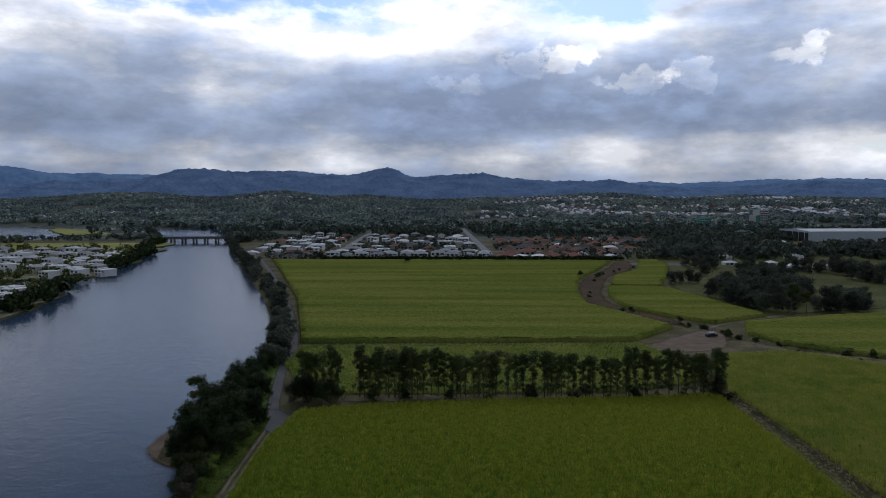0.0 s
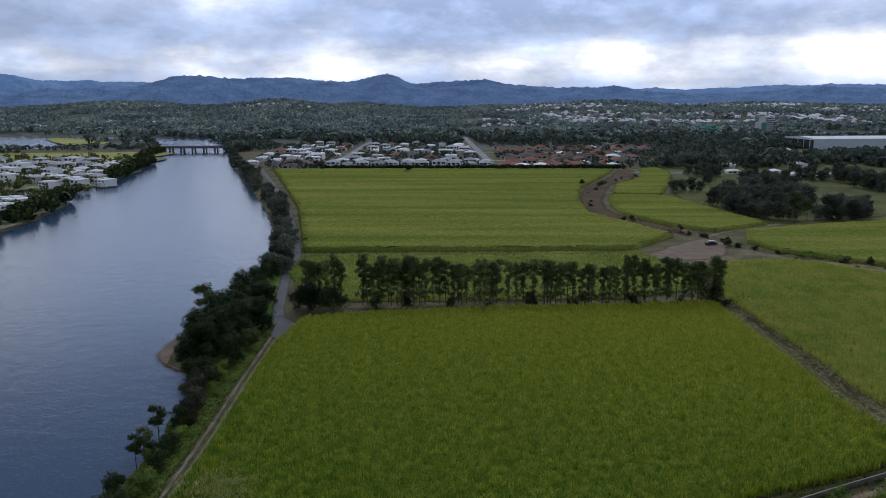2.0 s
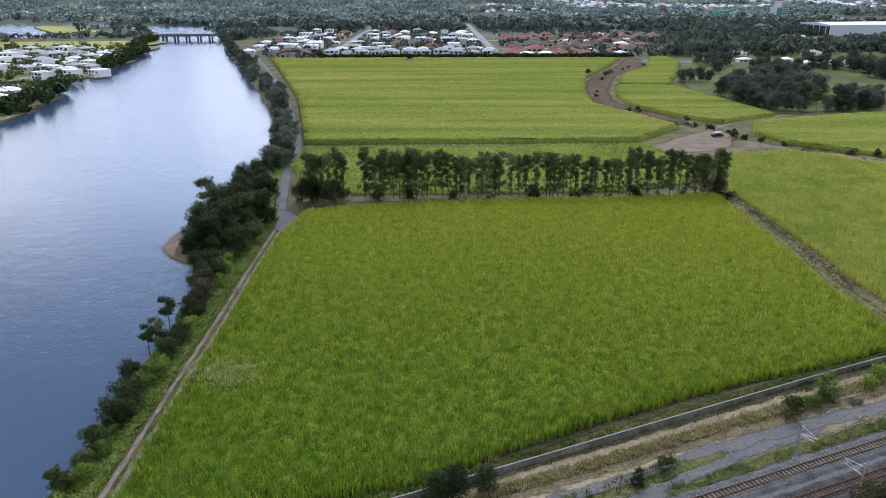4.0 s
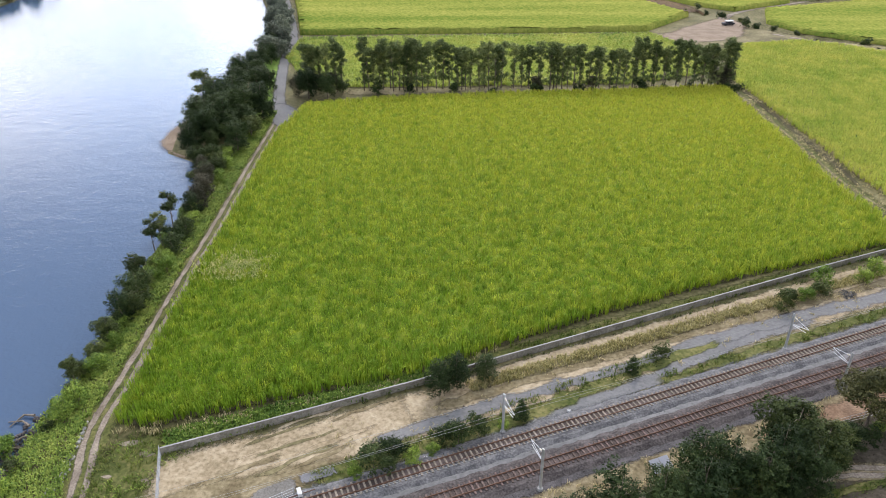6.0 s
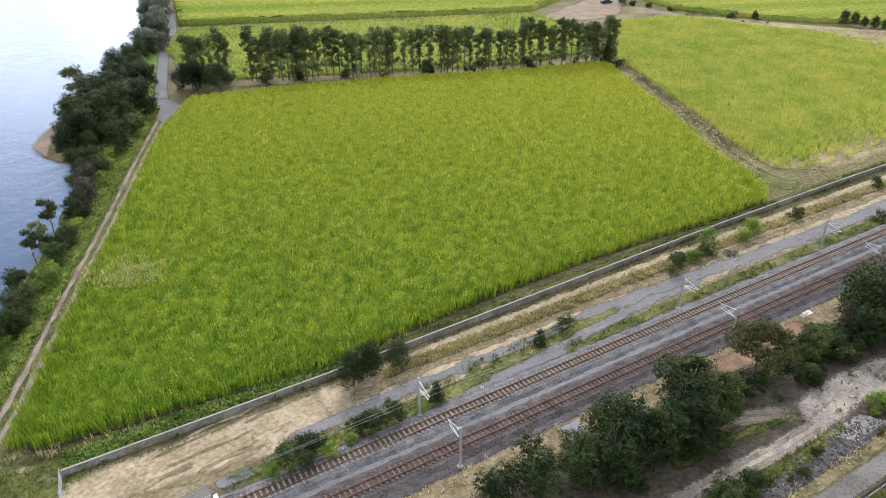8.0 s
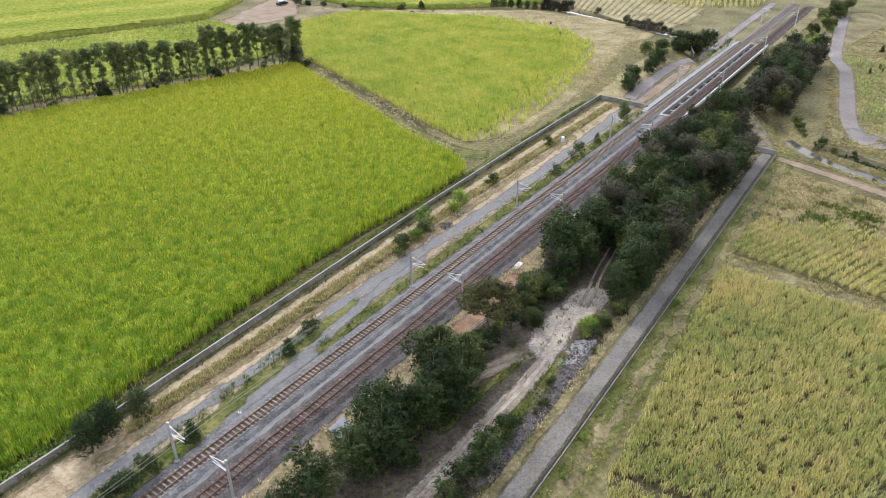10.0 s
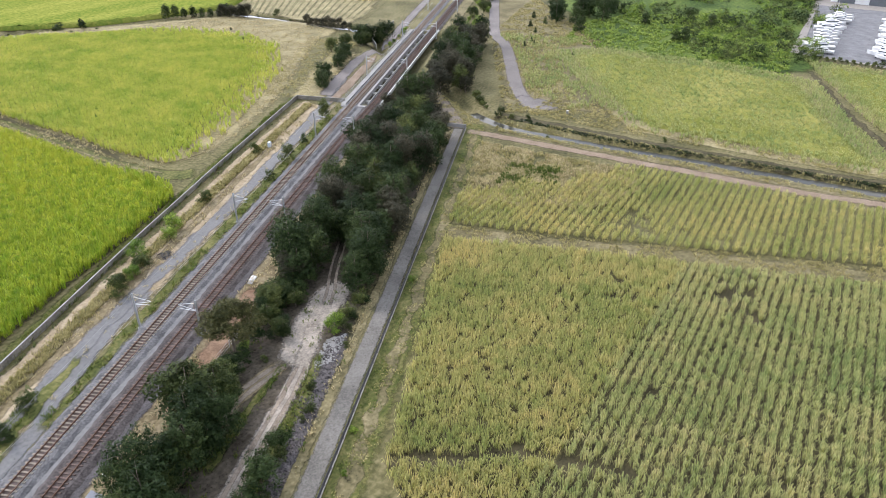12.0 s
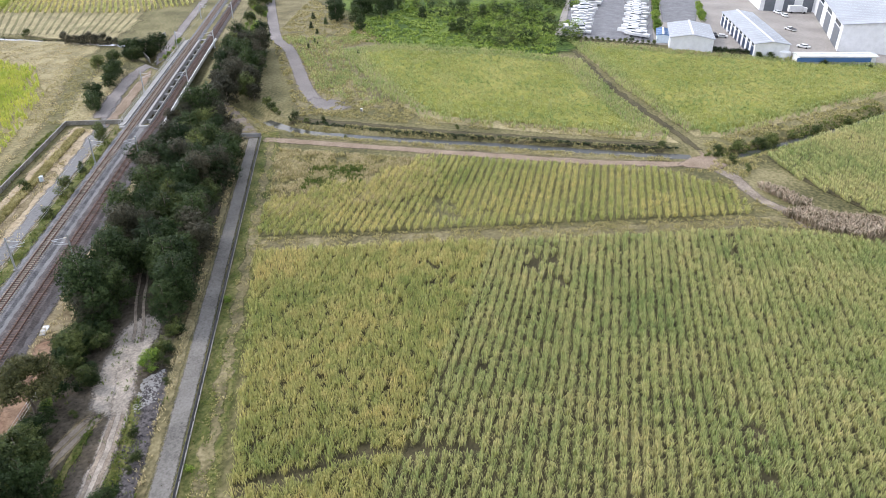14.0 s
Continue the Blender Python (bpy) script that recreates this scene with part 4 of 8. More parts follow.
def canopy(name, poly, height, mat, label, step=4.0, seed=0.0, rough=0.35, inset=0.0, skirt=True):
    """A far crop: an uneven canopy with steep sides."""
    P = np.array(poly)
    xs, ys = np.arange(P[:, 0].min(), P[:, 0].max() + step, step), np.arange(P[:, 1].min(), P[:, 1].max() + step, step)
    X, Y = np.meshgrid(xs, ys)
    edge = np.where(inside(X, Y, poly), away(X, Y, poly, True), -1)
    rng = np.random.default_rng(int(seed) + 5)
    Z = np.where(edge > 0, height + rng.normal(0, rough, X.shape), 0.01)
    if not skirt:
        Z = Z * np.clip((edge - inset) / (3.0 * step), 0.02, 1.0)
    i = np.arange(X.size).reshape(X.shape)
    q = np.stack([i[:-1, :-1], i[:-1, 1:], i[1:, 1:], i[1:, :-1]], -1).reshape(-1, 4)
    q = q[(edge.ravel()[q] > inset).all(1)]
    V = np.stack([X, Y, Z], -1).reshape(-1, 3)
    if skirt:
        patch("field_floor", poly, 0.03, mat, "green floor of a cane field", "field", ragged=0.3, sharp=True)
        # a lip and a steep side all round the outline
        line = [Vector(a).lerp(Vector(b), k / 40) for a, b in zip(poly, poly[1:] + poly[:1]) for k in range(40)]
        m, lean = len(line), math.copysign(1, sum(a[0] * b[1] - b[0] * a[1] for a, b in zip(poly, poly[1:] + poly[:1])))
        ring = []
        for k, p in enumerate(line):
            d = (line[(k + 1) % m] - line[k - 1]).normalized()
            side = Vector((-d.y, d.x)) * lean
            for off, z in ((0.0, 0.0), (0.3, height * 0.97 + rng.normal(0, rough)), (step * 2.6, height - 0.06)):
                ring.append((p.x + side.x * off, p.y + side.y * off, z))
        n0 = len(V)
        V = np.concatenate([V, ring])
        rq = [(n0 + 3 * k + c, n0 + 3 * ((k + 1) % m) + c, n0 + 3 * ((k + 1) % m) + c + 1, n0 + 3 * k + c + 1) for k in range(m) for c in (0, 1)]
        q = np.concatenate([q, rq])
    return tagged(new(name, mesh_np(name, V, q, mat)), label, "sugar cane", kind="stuff")


def cane_field(name, poly, angle, gap, step, height, count, mat, label, width=0.13, spread=0.75, seed=1, jitter=0.18, thin=0.0, floor=SOIL, under=None, skip=None, fray=None, droop=(0.42, 0.95), arch=0.4):
    """Rows of cane in an outline. angle: of the rows, in degrees from +x."""
    rng = np.random.default_rng(seed)
    c, s = math.cos(radians(angle)), math.sin(radians(angle))
    P = np.array(poly)
    a, b = P @ (c, s), P @ (-s, c)
    A, B = np.meshgrid(np.arange(a.min(), a.max(), step), np.arange(b.min(), b.max(), gap))
    A, B = A.ravel() + rng.uniform(-step / 2, step / 2, A.size), B.ravel() + rng.normal(0, jitter, B.size)
    x, y = A * c - B * s, A * s + B * c
    keep = inside(x, y, poly)
    if thin:
        holes = np.array([noise.noise((p * 0.06, q * 0.06, seed)) + 0.5 * noise.noise((p * 0.25, q * 0.25, seed)) for p, q in zip(x, y)])
        keep &= (holes < thin) | (rng.uniform(size=len(x)) < 0.35)
    if fray:
        keep &= rng.uniform(size=len(x)) < away(x, y, fray[0]) / fray[1]
    if skip:
        keep &= away(x, y, skip) > 0.75
    x, y = x[keep], y[keep]
    v, f = blades(x, y, rng, count, height, width, spread, 0.0, droop, arch)
    ob = tagged(new(name, mesh_np(name, v, f, mat)), label, "sugar cane", kind="stuff")
    # a sheet added inside the crop to close the gaps between blades
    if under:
        canopy("cane_gap_fill", poly, height * 0.62, under, "added sheet filling the gaps low in a cane crop", step=1.1, seed=seed, rough=0.25, inset=fray[1] * 0.7 if fray else 0.9, skirt=False)
    if floor:
        patch("field_soil", poly, 0.022, floor, "dark soil under sugar cane", "field", ragged=0.3, sharp=True)
    return ob


FIELD_HOME = [(-44, 69.5), (-44.8, 93), (-44.8, 128), (-45.6, 156), (-45.4, 184), (-42, 203), (-20, 208.5), (19, 213), (60, 216), (87, 219), (86.5, 165), (85.5, 146), (87.5, 128), (85.7, 118.7), (70.8, 112.2), (45.8, 103.2), (23.8, 93.7), (7.7, 85.7), (-4.1, 79.3), (-24, 73.4), (-40, 68.4)]
FIELD_EAST = [(93.8, 232), (94.6, 167), (93.8, 148), (95.5, 134), (104, 131.5), (133, 145), (166, 163), (192, 188), (198, 212), (190, 242), (168, 257), (150, 277), (139, 283), (107, 276)]
FIELD_STRIP = [(-60, 262), (-60, 294), (84, 299), (92, 277), (92, 240), (60, 226), (0, 224), (-44, 224)]
FIELD_DRAIN = [(105, 63), (120, 68.5), (124, 62), (131, 60), (133, 50), (141, 50), (143, 45), (151, 44), (154.5, 10), (157, -10), (150, -26), (139, -30), (129, -3), (117, 29.5)]
FIELD_NORTH = [(239, 100), (190, 64), (175, 50), (174, 23), (175.5, -17), (214, 1.8), (248, 13.8), (253, 40), (253, 83)]
FIELD_YARD = [(274, 21), (250, 11.3), (220, -0.8), (181, -20.4), (183, -30), (196, -42), (212, -58), (233, -80), (258, -100), (268, -84), (268, -29)]
FIELD_FAR_SOUTH = [(172, -36), (160, -41), (146, -52), (140, -90), (200, -110), (226, -84), (205, -66), (190, -52)]
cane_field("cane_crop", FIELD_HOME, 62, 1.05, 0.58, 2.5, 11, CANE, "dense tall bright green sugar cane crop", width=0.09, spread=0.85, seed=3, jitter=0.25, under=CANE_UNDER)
cane_field("cane_crop", FIELD_EAST, 62, 1.15, 0.62, 1.8, 11, CANE_EAST, "dense yellow-green sugar cane crop", width=0.10, spread=0.8, seed=4, jitter=0.25, floor=STUBBLE, fray=([(104, 129), (133, 143), (168, 162), (195, 187), (201, 212), (190, 244)], 17.0))
patch("field_floor", [(97, 230), (97, 167), (96, 148), (98, 139), (106, 138), (126, 150), (152, 168), (172, 190), (178, 210), (166, 230), (134, 252), (112, 260)], 0.05, LUSH, "green floor of a cane field", "field", ragged=2.5)
cane_field("cane_crop", FIELD_STRIP, 2, 1.4, 1.0, 1.6, 8, CANE_MID, "green sugar cane beyond a row of trees", width=0.16, spread=0.9, seed=5, jitter=0.3, under=CANE_FAR)
FURROW = [(46, 42), (53.5, 29.8), (58, 25), (62, 11.7)]
cane_field("cane_crop", [(48, 37.5), (64, 44.5), (99, 60.5), (111, 29), (114, 19), (36, 21)], 1.5, 1.4, 0.5, 1.5, 17, CANE_PALE, "pale yellow-green sugar cane in uneven rows", width=0.085, spread=0.90, seed=6, jitter=0.34, thin=0.46, skip=FURROW, droop=(0.16, 0.74), arch=0.48)
cane_field("cane_crop", [(36, 21), (114, 19), (121.5, -3), (129.5, -24), (34, -25)], 1.5, 1.4, 0.72, 1.5, 20, CANE_ROWS, "pale yellow-green sugar cane planted in rows", width=0.085, spread=0.70, seed=14, jitter=0.09, thin=0.46, skip=FURROW, droop=(0.16, 0.74), arch=0.48)
cane_field("cane_crop", [(34, -25), (129.5, -24), (133, -40), (128, -70), (66, -80), (40, -50)], 1.5, 1.4, 0.72, 1.5, 20, CANE_ROWS, "yellow-green sugar cane planted in rows", width=0.085, spread=0.70, seed=15, jitter=0.09, droop=(0.16, 0.74), arch=0.48)
cane_field("cane_crop", FIELD_DRAIN, 1.8, 1.6, 0.55, 1.4, 13, CANE_PALE, "sparse pale sugar cane in clear rows", width=0.08, spread=0.74, seed=7, jitter=0.08, thin=0.36, floor=TRASH, droop=(0.35, 0.85), arch=0.5)
cane_field("cane_crop", FIELD_NORTH, 26, 1.3, 0.9, 1.35, 9, CANE_NORTH, "even pale green sugar cane crop", width=0.12, spread=0.85, seed=8, jitter=0.3, floor=STUBBLE, under=CANE_FAR_PALE, fray=([(184, 59), (175, 50), (174, 23), (175.5, -17)], 8.0))
cane_field("cane_crop", FIELD_YARD, 26, 1.3, 0.95, 1.4, 9, CANE_NORTH, "even pale green sugar cane crop", width=0.12, spread=0.85, seed=9, jitter=0.3, floor=STUBBLE, under=CANE_FAR_PALE, fray=([(181, -20.4), (183, -30), (196, -42), (212, -58), (233, -80), (258, -100)], 5.0))
cane_field("cane_crop", FIELD_FAR_SOUTH, 20, 1.9, 0.6, 1.4, 13, CANE_ROWS, "sugar cane in clear rows beside a creek", width=0.095, spread=0.75, seed=10, jitter=0.1, droop=(0.16, 0.74), arch=0.48)


FIELD_BIG = [(-62, 302), (84, 305), (111, 336), (98, 372), (84, 404), (86, 430), (88, 459), (103, 530), (134, 600), (160, 668), (-32, 675), (-32, 640), (-36.5, 640), (-36.5, 675), (-164, 676), (-128, 560), (-90, 430), (-71, 345)]
canopy("far_cane_crop", FIELD_BIG, 2.0, CANE_FAR, "wide dark green sugar cane field", step=2.5, seed=1, rough=0.22)
canopy("far_cane_crop", [(103, 404), (111, 382), (122, 361), (136, 347), (171, 368), (170, 380), (161, 431), (152, 480), (114, 484), (105, 443)], 1.7, CANE_FAR, "green sugar cane beyond a creek", step=2.5, seed=2, rough=0.2)
canopy("far_cane_crop", [(140, 319), (147, 299), (174, 273), (198, 263), (230, 254), (300, 290), (330, 360), (240, 377), (197, 365), (151, 349)], 1.6, CANE_FAR, "pale green sugar cane field", step=2.5, seed=3, rough=0.2)
cane_field("row_crop", [(276, 213), (300, 197), (345, 214), (420, 262), (420, 330), (300, 330), (262, 268), (271, 242)], 36, 2.4, 1.3, 1.5, 5, CANE_PALE, "pale green young cane in clear rows", width=0.34, spread=0.9, seed=21, jitter=0.12, floor=None)
for k in range(46):
    a_, b_ = Vector((222 + 0.5 * k, 244 - 1.25 * k)), Vector((276 + 0.62 * k, 290 - 1.75 * k))
    if k % 2 == 0:
        ribbon("stubble_row", [a_, a_.lerp(b_, 0.5), b_], 0.9, 0.03, TRASH, "low dark row of cut cane stubble", "field", step=4, ragged=0.3)
canopy("far_cane_crop", [(118, 492), (152, 488), (172, 538), (204, 634), (206, 682), (190, 680), (163, 592), (134, 549)], 1.5, CANE_FAR, "green sugar cane beside a creek", step=2.5, seed=6, rough=0.2)


cane_field("weedy_cane_crop", [(252, 129), (262, 96), (239, 100), (190, 63), (182, 70), (194, 89), (216, 102), (240, 118)], 26, 1.3, 1.0, 1.2, 9, CANE_NORTH, "thin weedy pale cane", width=0.12, spread=0.8, seed=12, jitter=0.35, thin=0.05, floor=None)


lay = np.random.default_rng(8)
lx, ly = lay.normal(-38, 2.8, 230), lay.normal(107, 2.4, 230)
v, f = blades(lx, ly, lay, 5, 0.7, 0.10, 1.0, 1.75, (0.2, 0.9))
tagged(new("lodged_cane", mesh_np("lodged_cane", v, f, CANE_PALE)), "pale lodged patch in a cane crop", "sugar cane", kind="stuff")


# ---- railway ----
def drift(s, n0):
    """The second track swings out a little towards the viaduct."""
    k = min(1.0, max(0.0, (s - 125) / 45))
    return n0 - (k * k * (3 - 2 * k) * 1.1 if n0 < -2 else 0.0)


def sweep(n0, section):
    """A bar of the given cross-section (offset, height) laid along a track."""
    bm = bmesh.new()
    rows = [[bm.verts.new((i, drift(i, n0) + o, z)) for o, z in section] for i in range(-60, 341, 4)]
    k = len(section)
    for a, b in zip(rows, rows[1:]):
        for j in range(k):
            bm.faces.new((a[j], b[j], b[(j + 1) % k], a[(j + 1) % k]))
    bm.faces.new(rows[0])
    bm.faces.new(rows[-1][::-1])
    return bm


def railway_track(n0, ballast, ballast_name, tie):
    tr = thing("railway_track", "narrow gauge railway track with rusty rails on concrete sleepers", "railway track", "tracks of the railway", "structure", at=Matrix.Translation((RAIL_O.x, RAIL_O.y, 0)) @ Matrix.Rotation(RAIL_TURN, 4, "Z"))
    rng = random.Random(int(n0 * 10))
    for i0, i1 in ((-60, 158), (252, 340)):
        bm = bmesh.new()
        rows = [[bm.verts.new((i, drift(i, n0) + o + (rng.uniform(-0.18, 0.18) if abs(o) > 1.5 else 0), z)) for o, z in ((-2.3, 0.09), (-1.55, 0.42), (1.55, 0.42), (2.3, 0.09))] for i in range(i0, i1 + 1)]
        for a, b in zip(rows, rows[1:]):
            for k in range(3):
                bm.faces.new((a[k], b[k], b[k + 1], a[k + 1]))
        part("ballast_bed", bm, ballast, tr, ballast_name)
    part("stained_bed", sweep(n0, ((-0.62, 0.37), (0.62, 0.37), (0.62, 0.425), (-0.62, 0.425))), DARK_BED, tr, "dark rust-stained ballast between the rails")
    for o in (-0.57, 0.57):
        part("rail", sweep(n0 + o, ((-0.085, 0.48), (0.085, 0.48), (0.045, 0.51), (0.045, 0.65), (-0.045, 0.65), (-0.045, 0.51))), RUST, tr, "rusty steel rail")
    me = bm_mesh("sleeper", boxes((0, 0, 0, 0.25, 2.15, 0.16), bevel=0.03), tie)
    gap = 0.685
    near = list(range(-40, 170))
    for i in near:
        ob = part("sleeper", me, tie, tr)
        ob.location = (i * gap, drift(i * gap, n0) + rng.uniform(-0.03, 0.03), 0.45)
    bm = bmesh.new()
    for i in list(range(-86, -40)) + list(range(170, 490)):
        box(bm, i * gap, drift(i * gap, n0), 0.45, 0.25, 2.15, 0.16)
    tagged(part("far_sleepers", bm, tie, tr), kind="stuff")
    return tr


railway_track(0.0, BALLAST, "grey crushed stone ballast", SLEEPER)
railway_track(-5.0, BROWN_BALLAST, "brown rust-stained ballast", SLEEPER_DARK)


def catenary_mast(side, height=6.2):
    """A mast with its stay arms; the arms reach along -side."""
    m = thing("overhead_line_mast", "grey galvanised steel railway mast with cantilever arms", "mast", "masts of the overhead line")
    part("base", tube(bmesh.new(), [(0, 0, 0), (0, 0, 0.25)], [0.38, 0.34], 12), CONCRETE, m, "round concrete footing")
    part("post", boxes((0, -0.11, height / 2 + 0.2, 0.26, 0.03, height), (0, 0.11, height / 2 + 0.2, 0.26, 0.03, height), (0, 0, height / 2 + 0.2, 0.03, 0.2, height)), GALV, m)
    for z0, z1, y1 in ((5.9, 5.4, 2.9), (4.6, 5.35, 2.9), (4.5, 4.7, 2.6)):
        part("arm", tube(bmesh.new(), [(0, 0, z0), (0, -side * y1, z1)], [0.04, 0.035], 6), GALV, m, "pale cantilever arm tube")
    part("insulator", tube(bmesh.new(), [(0, -side * 0.2, 5.87), (0, -side * 0.7, 5.78)], [0.10, 0.10], 8), CREAM, m, "ribbed insulator")
    return m


mast_left, mast_right = catenary_mast(1), catenary_mast(-1)
MAST_S = (-44.5, 2.6, 49.5, 85.0, 132.5, 188.0, 240.0, 292.0)
turn = Matrix.Rotation(RAIL_TURN, 4, "Z")
for k, s in enumerate(MAST_S):
    for base, n0 in ((mast_left, 2.2), (mast_right, -7.9)):
        x, y = rail(s, drift(s, n0) - (0.4 if n0 < 0 and s > 160 else 0) + (1.6 if s > 160 and n0 > 0 else 0))
        m = Matrix.Translation((x, y, 0.1)) @ turn
        if k:
            copy_thing(base, m)
        else:
            base.matrix_basis = m


def wire(name, pts, radius, mat, label, category="cable"):
    return tagged(new(name, bm_mesh(name, tube(bmesh.new(), pts, [radius] * len(pts), 4), mat)), label, category)


for n0, z in ((0.0, 5.0), (-5.0, 5.0), (0.0, 5.9), (-5.0, 5.9), (2.3, 6.3)):
    pts = []
    for a, b in zip(MAST_S, MAST_S[1:]):
        for k in range(6):
            t = k / 6
            sag = 0.0 if z == 5.0 else -0.7 * 4 * t * (1 - t)
            pts.append((*rail(a + (b - a) * t, drift(a + (b - a) * t, n0)), z + sag))
    wire("overhead_wire", pts, 0.018, WIRE, "thin overhead railway wire")

# ---- walls and fences ----
WALL_H = 1.15


def panel_wall(name, sn, label, height, spacing, mat, thick=0.10, cap=True):
    """A barrier of posts and panels along a line of the railway."""
    w = thing(name, label, "wall", kind="structure")
    line = [Vector(p) for p in sn]
    pm = bm_mesh("panel", boxes((0, 0, height / 2, 1, thick, height), bevel=0.008), mat)
    qm = bm_mesh("post", boxes((0, 0, height / 2 + 0.03, 0.16, 0.18, height + 0.06)), mat)
    cm = bm_mesh("cap", boxes((0, 0, height + 0.035, 1, thick + 0.12, 0.07)), CONCRETE)
    for a, b in zip(line, line[1:]):
        d = b - a
        k = max(1, round(d.length / spacing))
        ang = math.atan2(d.y, d.x)
        for i in range(k):
            c = a + d * ((i + 0.5) / k)
            for nm, me, at, sx in (("panel", pm, c, d.length / k - 0.17), ("post", qm, a + d * (i / k), 1), ("cap", cm, c, d.length / k)):
                if nm == "cap" and not cap:
                    continue
                ob = part(nm, me, mat, w)
                ob.location, ob.rotation_euler, ob.scale = (at.x, at.y, 0), (0, 0, ang), (sx, 1, 1)
    return w


panel_wall("barrier_wall", rail_line((-38.5, 14.6), (-5, 14.9), (30, 16.0), (75, 17.4), (110, 17.8), (161, 17.6), (160.5, 2.8)), "long low weathered grey panel wall along a cane field", WALL_H, 2.4, WALL_GREY)


def mesh_fence(name, pts, label, height, spacing, rails=3, steel=None):
    steel = steel or GALV
    w = thing(name, label, "fence", kind="structure")
    pm = bm_mesh("post", tube(bmesh.new(), [(0, 0, 0), (0, 0, height)], [0.04, 0.04], 6), steel)
    line = [Vector(p) for p in pts]
    for a, b in zip(line, line[1:]):
        d = b - a
        k = max(1, round(d.length / spacing))
        for i in range(k + 1):
            ob = part("post", pm, steel, w)
            p = a + d * (i / k)
            ob.location = (p.x, p.y, 0)
        for r in range(rails):
            z = height * (0.25 + 0.75 * r / max(1, rails - 1)) - 0.02
            part("rail", tube(bmesh.new(), [(a.x, a.y, z), (b.x, b.y, z)], [0.022, 0.022], 5), steel, w)
    return w


mesh_fence("end_fence", rail_line((-38.6, 14.4), (-39.4, 4.0), (-40.2, -6.0)), "galvanised steel fence at the end of a wall", 1.8, 2.0, 7, DULL_STEEL)
mesh_fence("belt_fence", rail_line((38, -12.6), (50, -13.4), (60, -13.0)), "galvanised wire fence under trees", 1.3, 2.6, 3)


def path_fence():
    """The kerb and dark rail fence on the far edge of the concrete path."""
    w = thing("path_fence", "long dark rail fence on a pale concrete kerb", "fence", kind="structure")
    for (s0, n0), (s1, n1) in (((-20, -35.35), (30, -35.3)), ((30, -35.3), (90, -34.9)), ((90, -34.9), (146, -34.5))):
        a, b = Vector(rail(s0, n0)), Vector(rail(s1, n1))
        d = b - a
        ang, k = math.atan2(d.y, d.x), round(d.length / 2.5)
        c = (a + b) / 2
        part("kerb", boxes((c.x, c.y, 0.15, d.length, 0.14, 0.22, ang)), SLAB, w, "pale concrete kerb")
        for z in (0.55, 0.85, 1.12):
            part("rail", boxes((c.x, c.y, z, d.length, 0.07, 0.16, ang)), DARK_PAINT, w, "dark horizontal rail")
        for i in range(k):
            p = a + d * (i / k)
            part("post", boxes((p.x, p.y, 0.6, 0.09, 0.09, 1.2, ang)), DARK_PAINT, w)
    a, b = Vector(rail(146, -34.5)), Vector(rail(147, -24))
    d, c = b - a, (a + b) / 2
    part("end_wall", boxes((c.x, c.y, 0.5, d.length, 0.25, 1.0, math.atan2(d.y, d.x))), CONCRETE, w, "low concrete end wall")
    return w


path_fence()

# ---- trees and shrubs ----
def leaf_mass(rng, lobes, count, size, clump=10, inner=0.45):
    """Leaf sprays as small bent quads, gathered in clumps near the skin of several lobes."""
    lobes = np.array(lobes, float)
    vol = lobes[:, 3] * lobes[:, 4] * lobes[:, 5]
    k = max(1, count // clump)
    which = rng.choice(len(lobes), k, p=vol / vol.sum())
    d = rng.normal(size=(k, 3))
    d /= np.linalg.norm(d, axis=1)[:, None]
    r = rng.uniform(inner ** 3, 1, k) ** (1 / 3)
    centre = lobes[which, :3] + d * lobes[which, 3:] * r[:, None]
    n = k * clump
    c = np.repeat(centre, clump, 0) + rng.normal(0, size * 1.25, (n, 3)) * (1, 1, 0.7)
    up = np.repeat(d, clump, 0) * 1.0 + rng.normal(0, 0.45, (n, 3)) + (0, 0, 0.35)
    up /= np.linalg.norm(up, axis=1)[:, None]
    a = np.cross(up, rng.normal(size=(n, 3)))
    a /= np.linalg.norm(a, axis=1)[:, None] + 1e-9
    b = np.cross(up, a)
    s = size * rng.uniform(0.6, 1.35, n)[:, None]
    v = np.stack([c - a * s, c + b * s * 0.45 - up * s * 0.15, c + a * s, c - b * s * 0.45 - up * s * 0.15], 1).reshape(-1, 3)
    f = np.arange(n * 4).reshape(-1, 4)
    return v, f


def limbs(bm, rng, height, radius, branch_from, count, reach, lean=0.04):
    """A tapered, slightly crooked trunk with forking limbs."""
    pts, rad = [], []
    x = y = 0.0
    for i in range(6):
        t = i / 5
        pts.append((x, y, height * t))
        rad.append(radius * (1 - 0.8 * t))
        x += rng.normal(0, lean * height * 0.2)
        y += rng.normal(0, lean * height * 0.2)
    tube(bm, pts, rad, 7)
    for k in range(count):
        t = branch_from + (0.95 - branch_from) * (k + rng.uniform(0, 0.8)) / count
        i = min(4, int(t * 5))
        p = Vector(pts[i]).lerp(Vector(pts[i + 1]), t * 5 - i)
        a = rng.uniform(0, 2 * math.pi)
        q = p + Vector((math.cos(a) * reach * rng.uniform(0.5, 1), math.sin(a) * reach * rng.uniform(0.5, 1), height * 0.12))
        mid = p.lerp(q, 0.5) + Vector((0, 0, height * 0.02))
        r = radius * (1 - 0.8 * t) * 0.6
        tube(bm, [p, mid, q], [r, r * 0.7, r * 0.3], 5)
    return bm


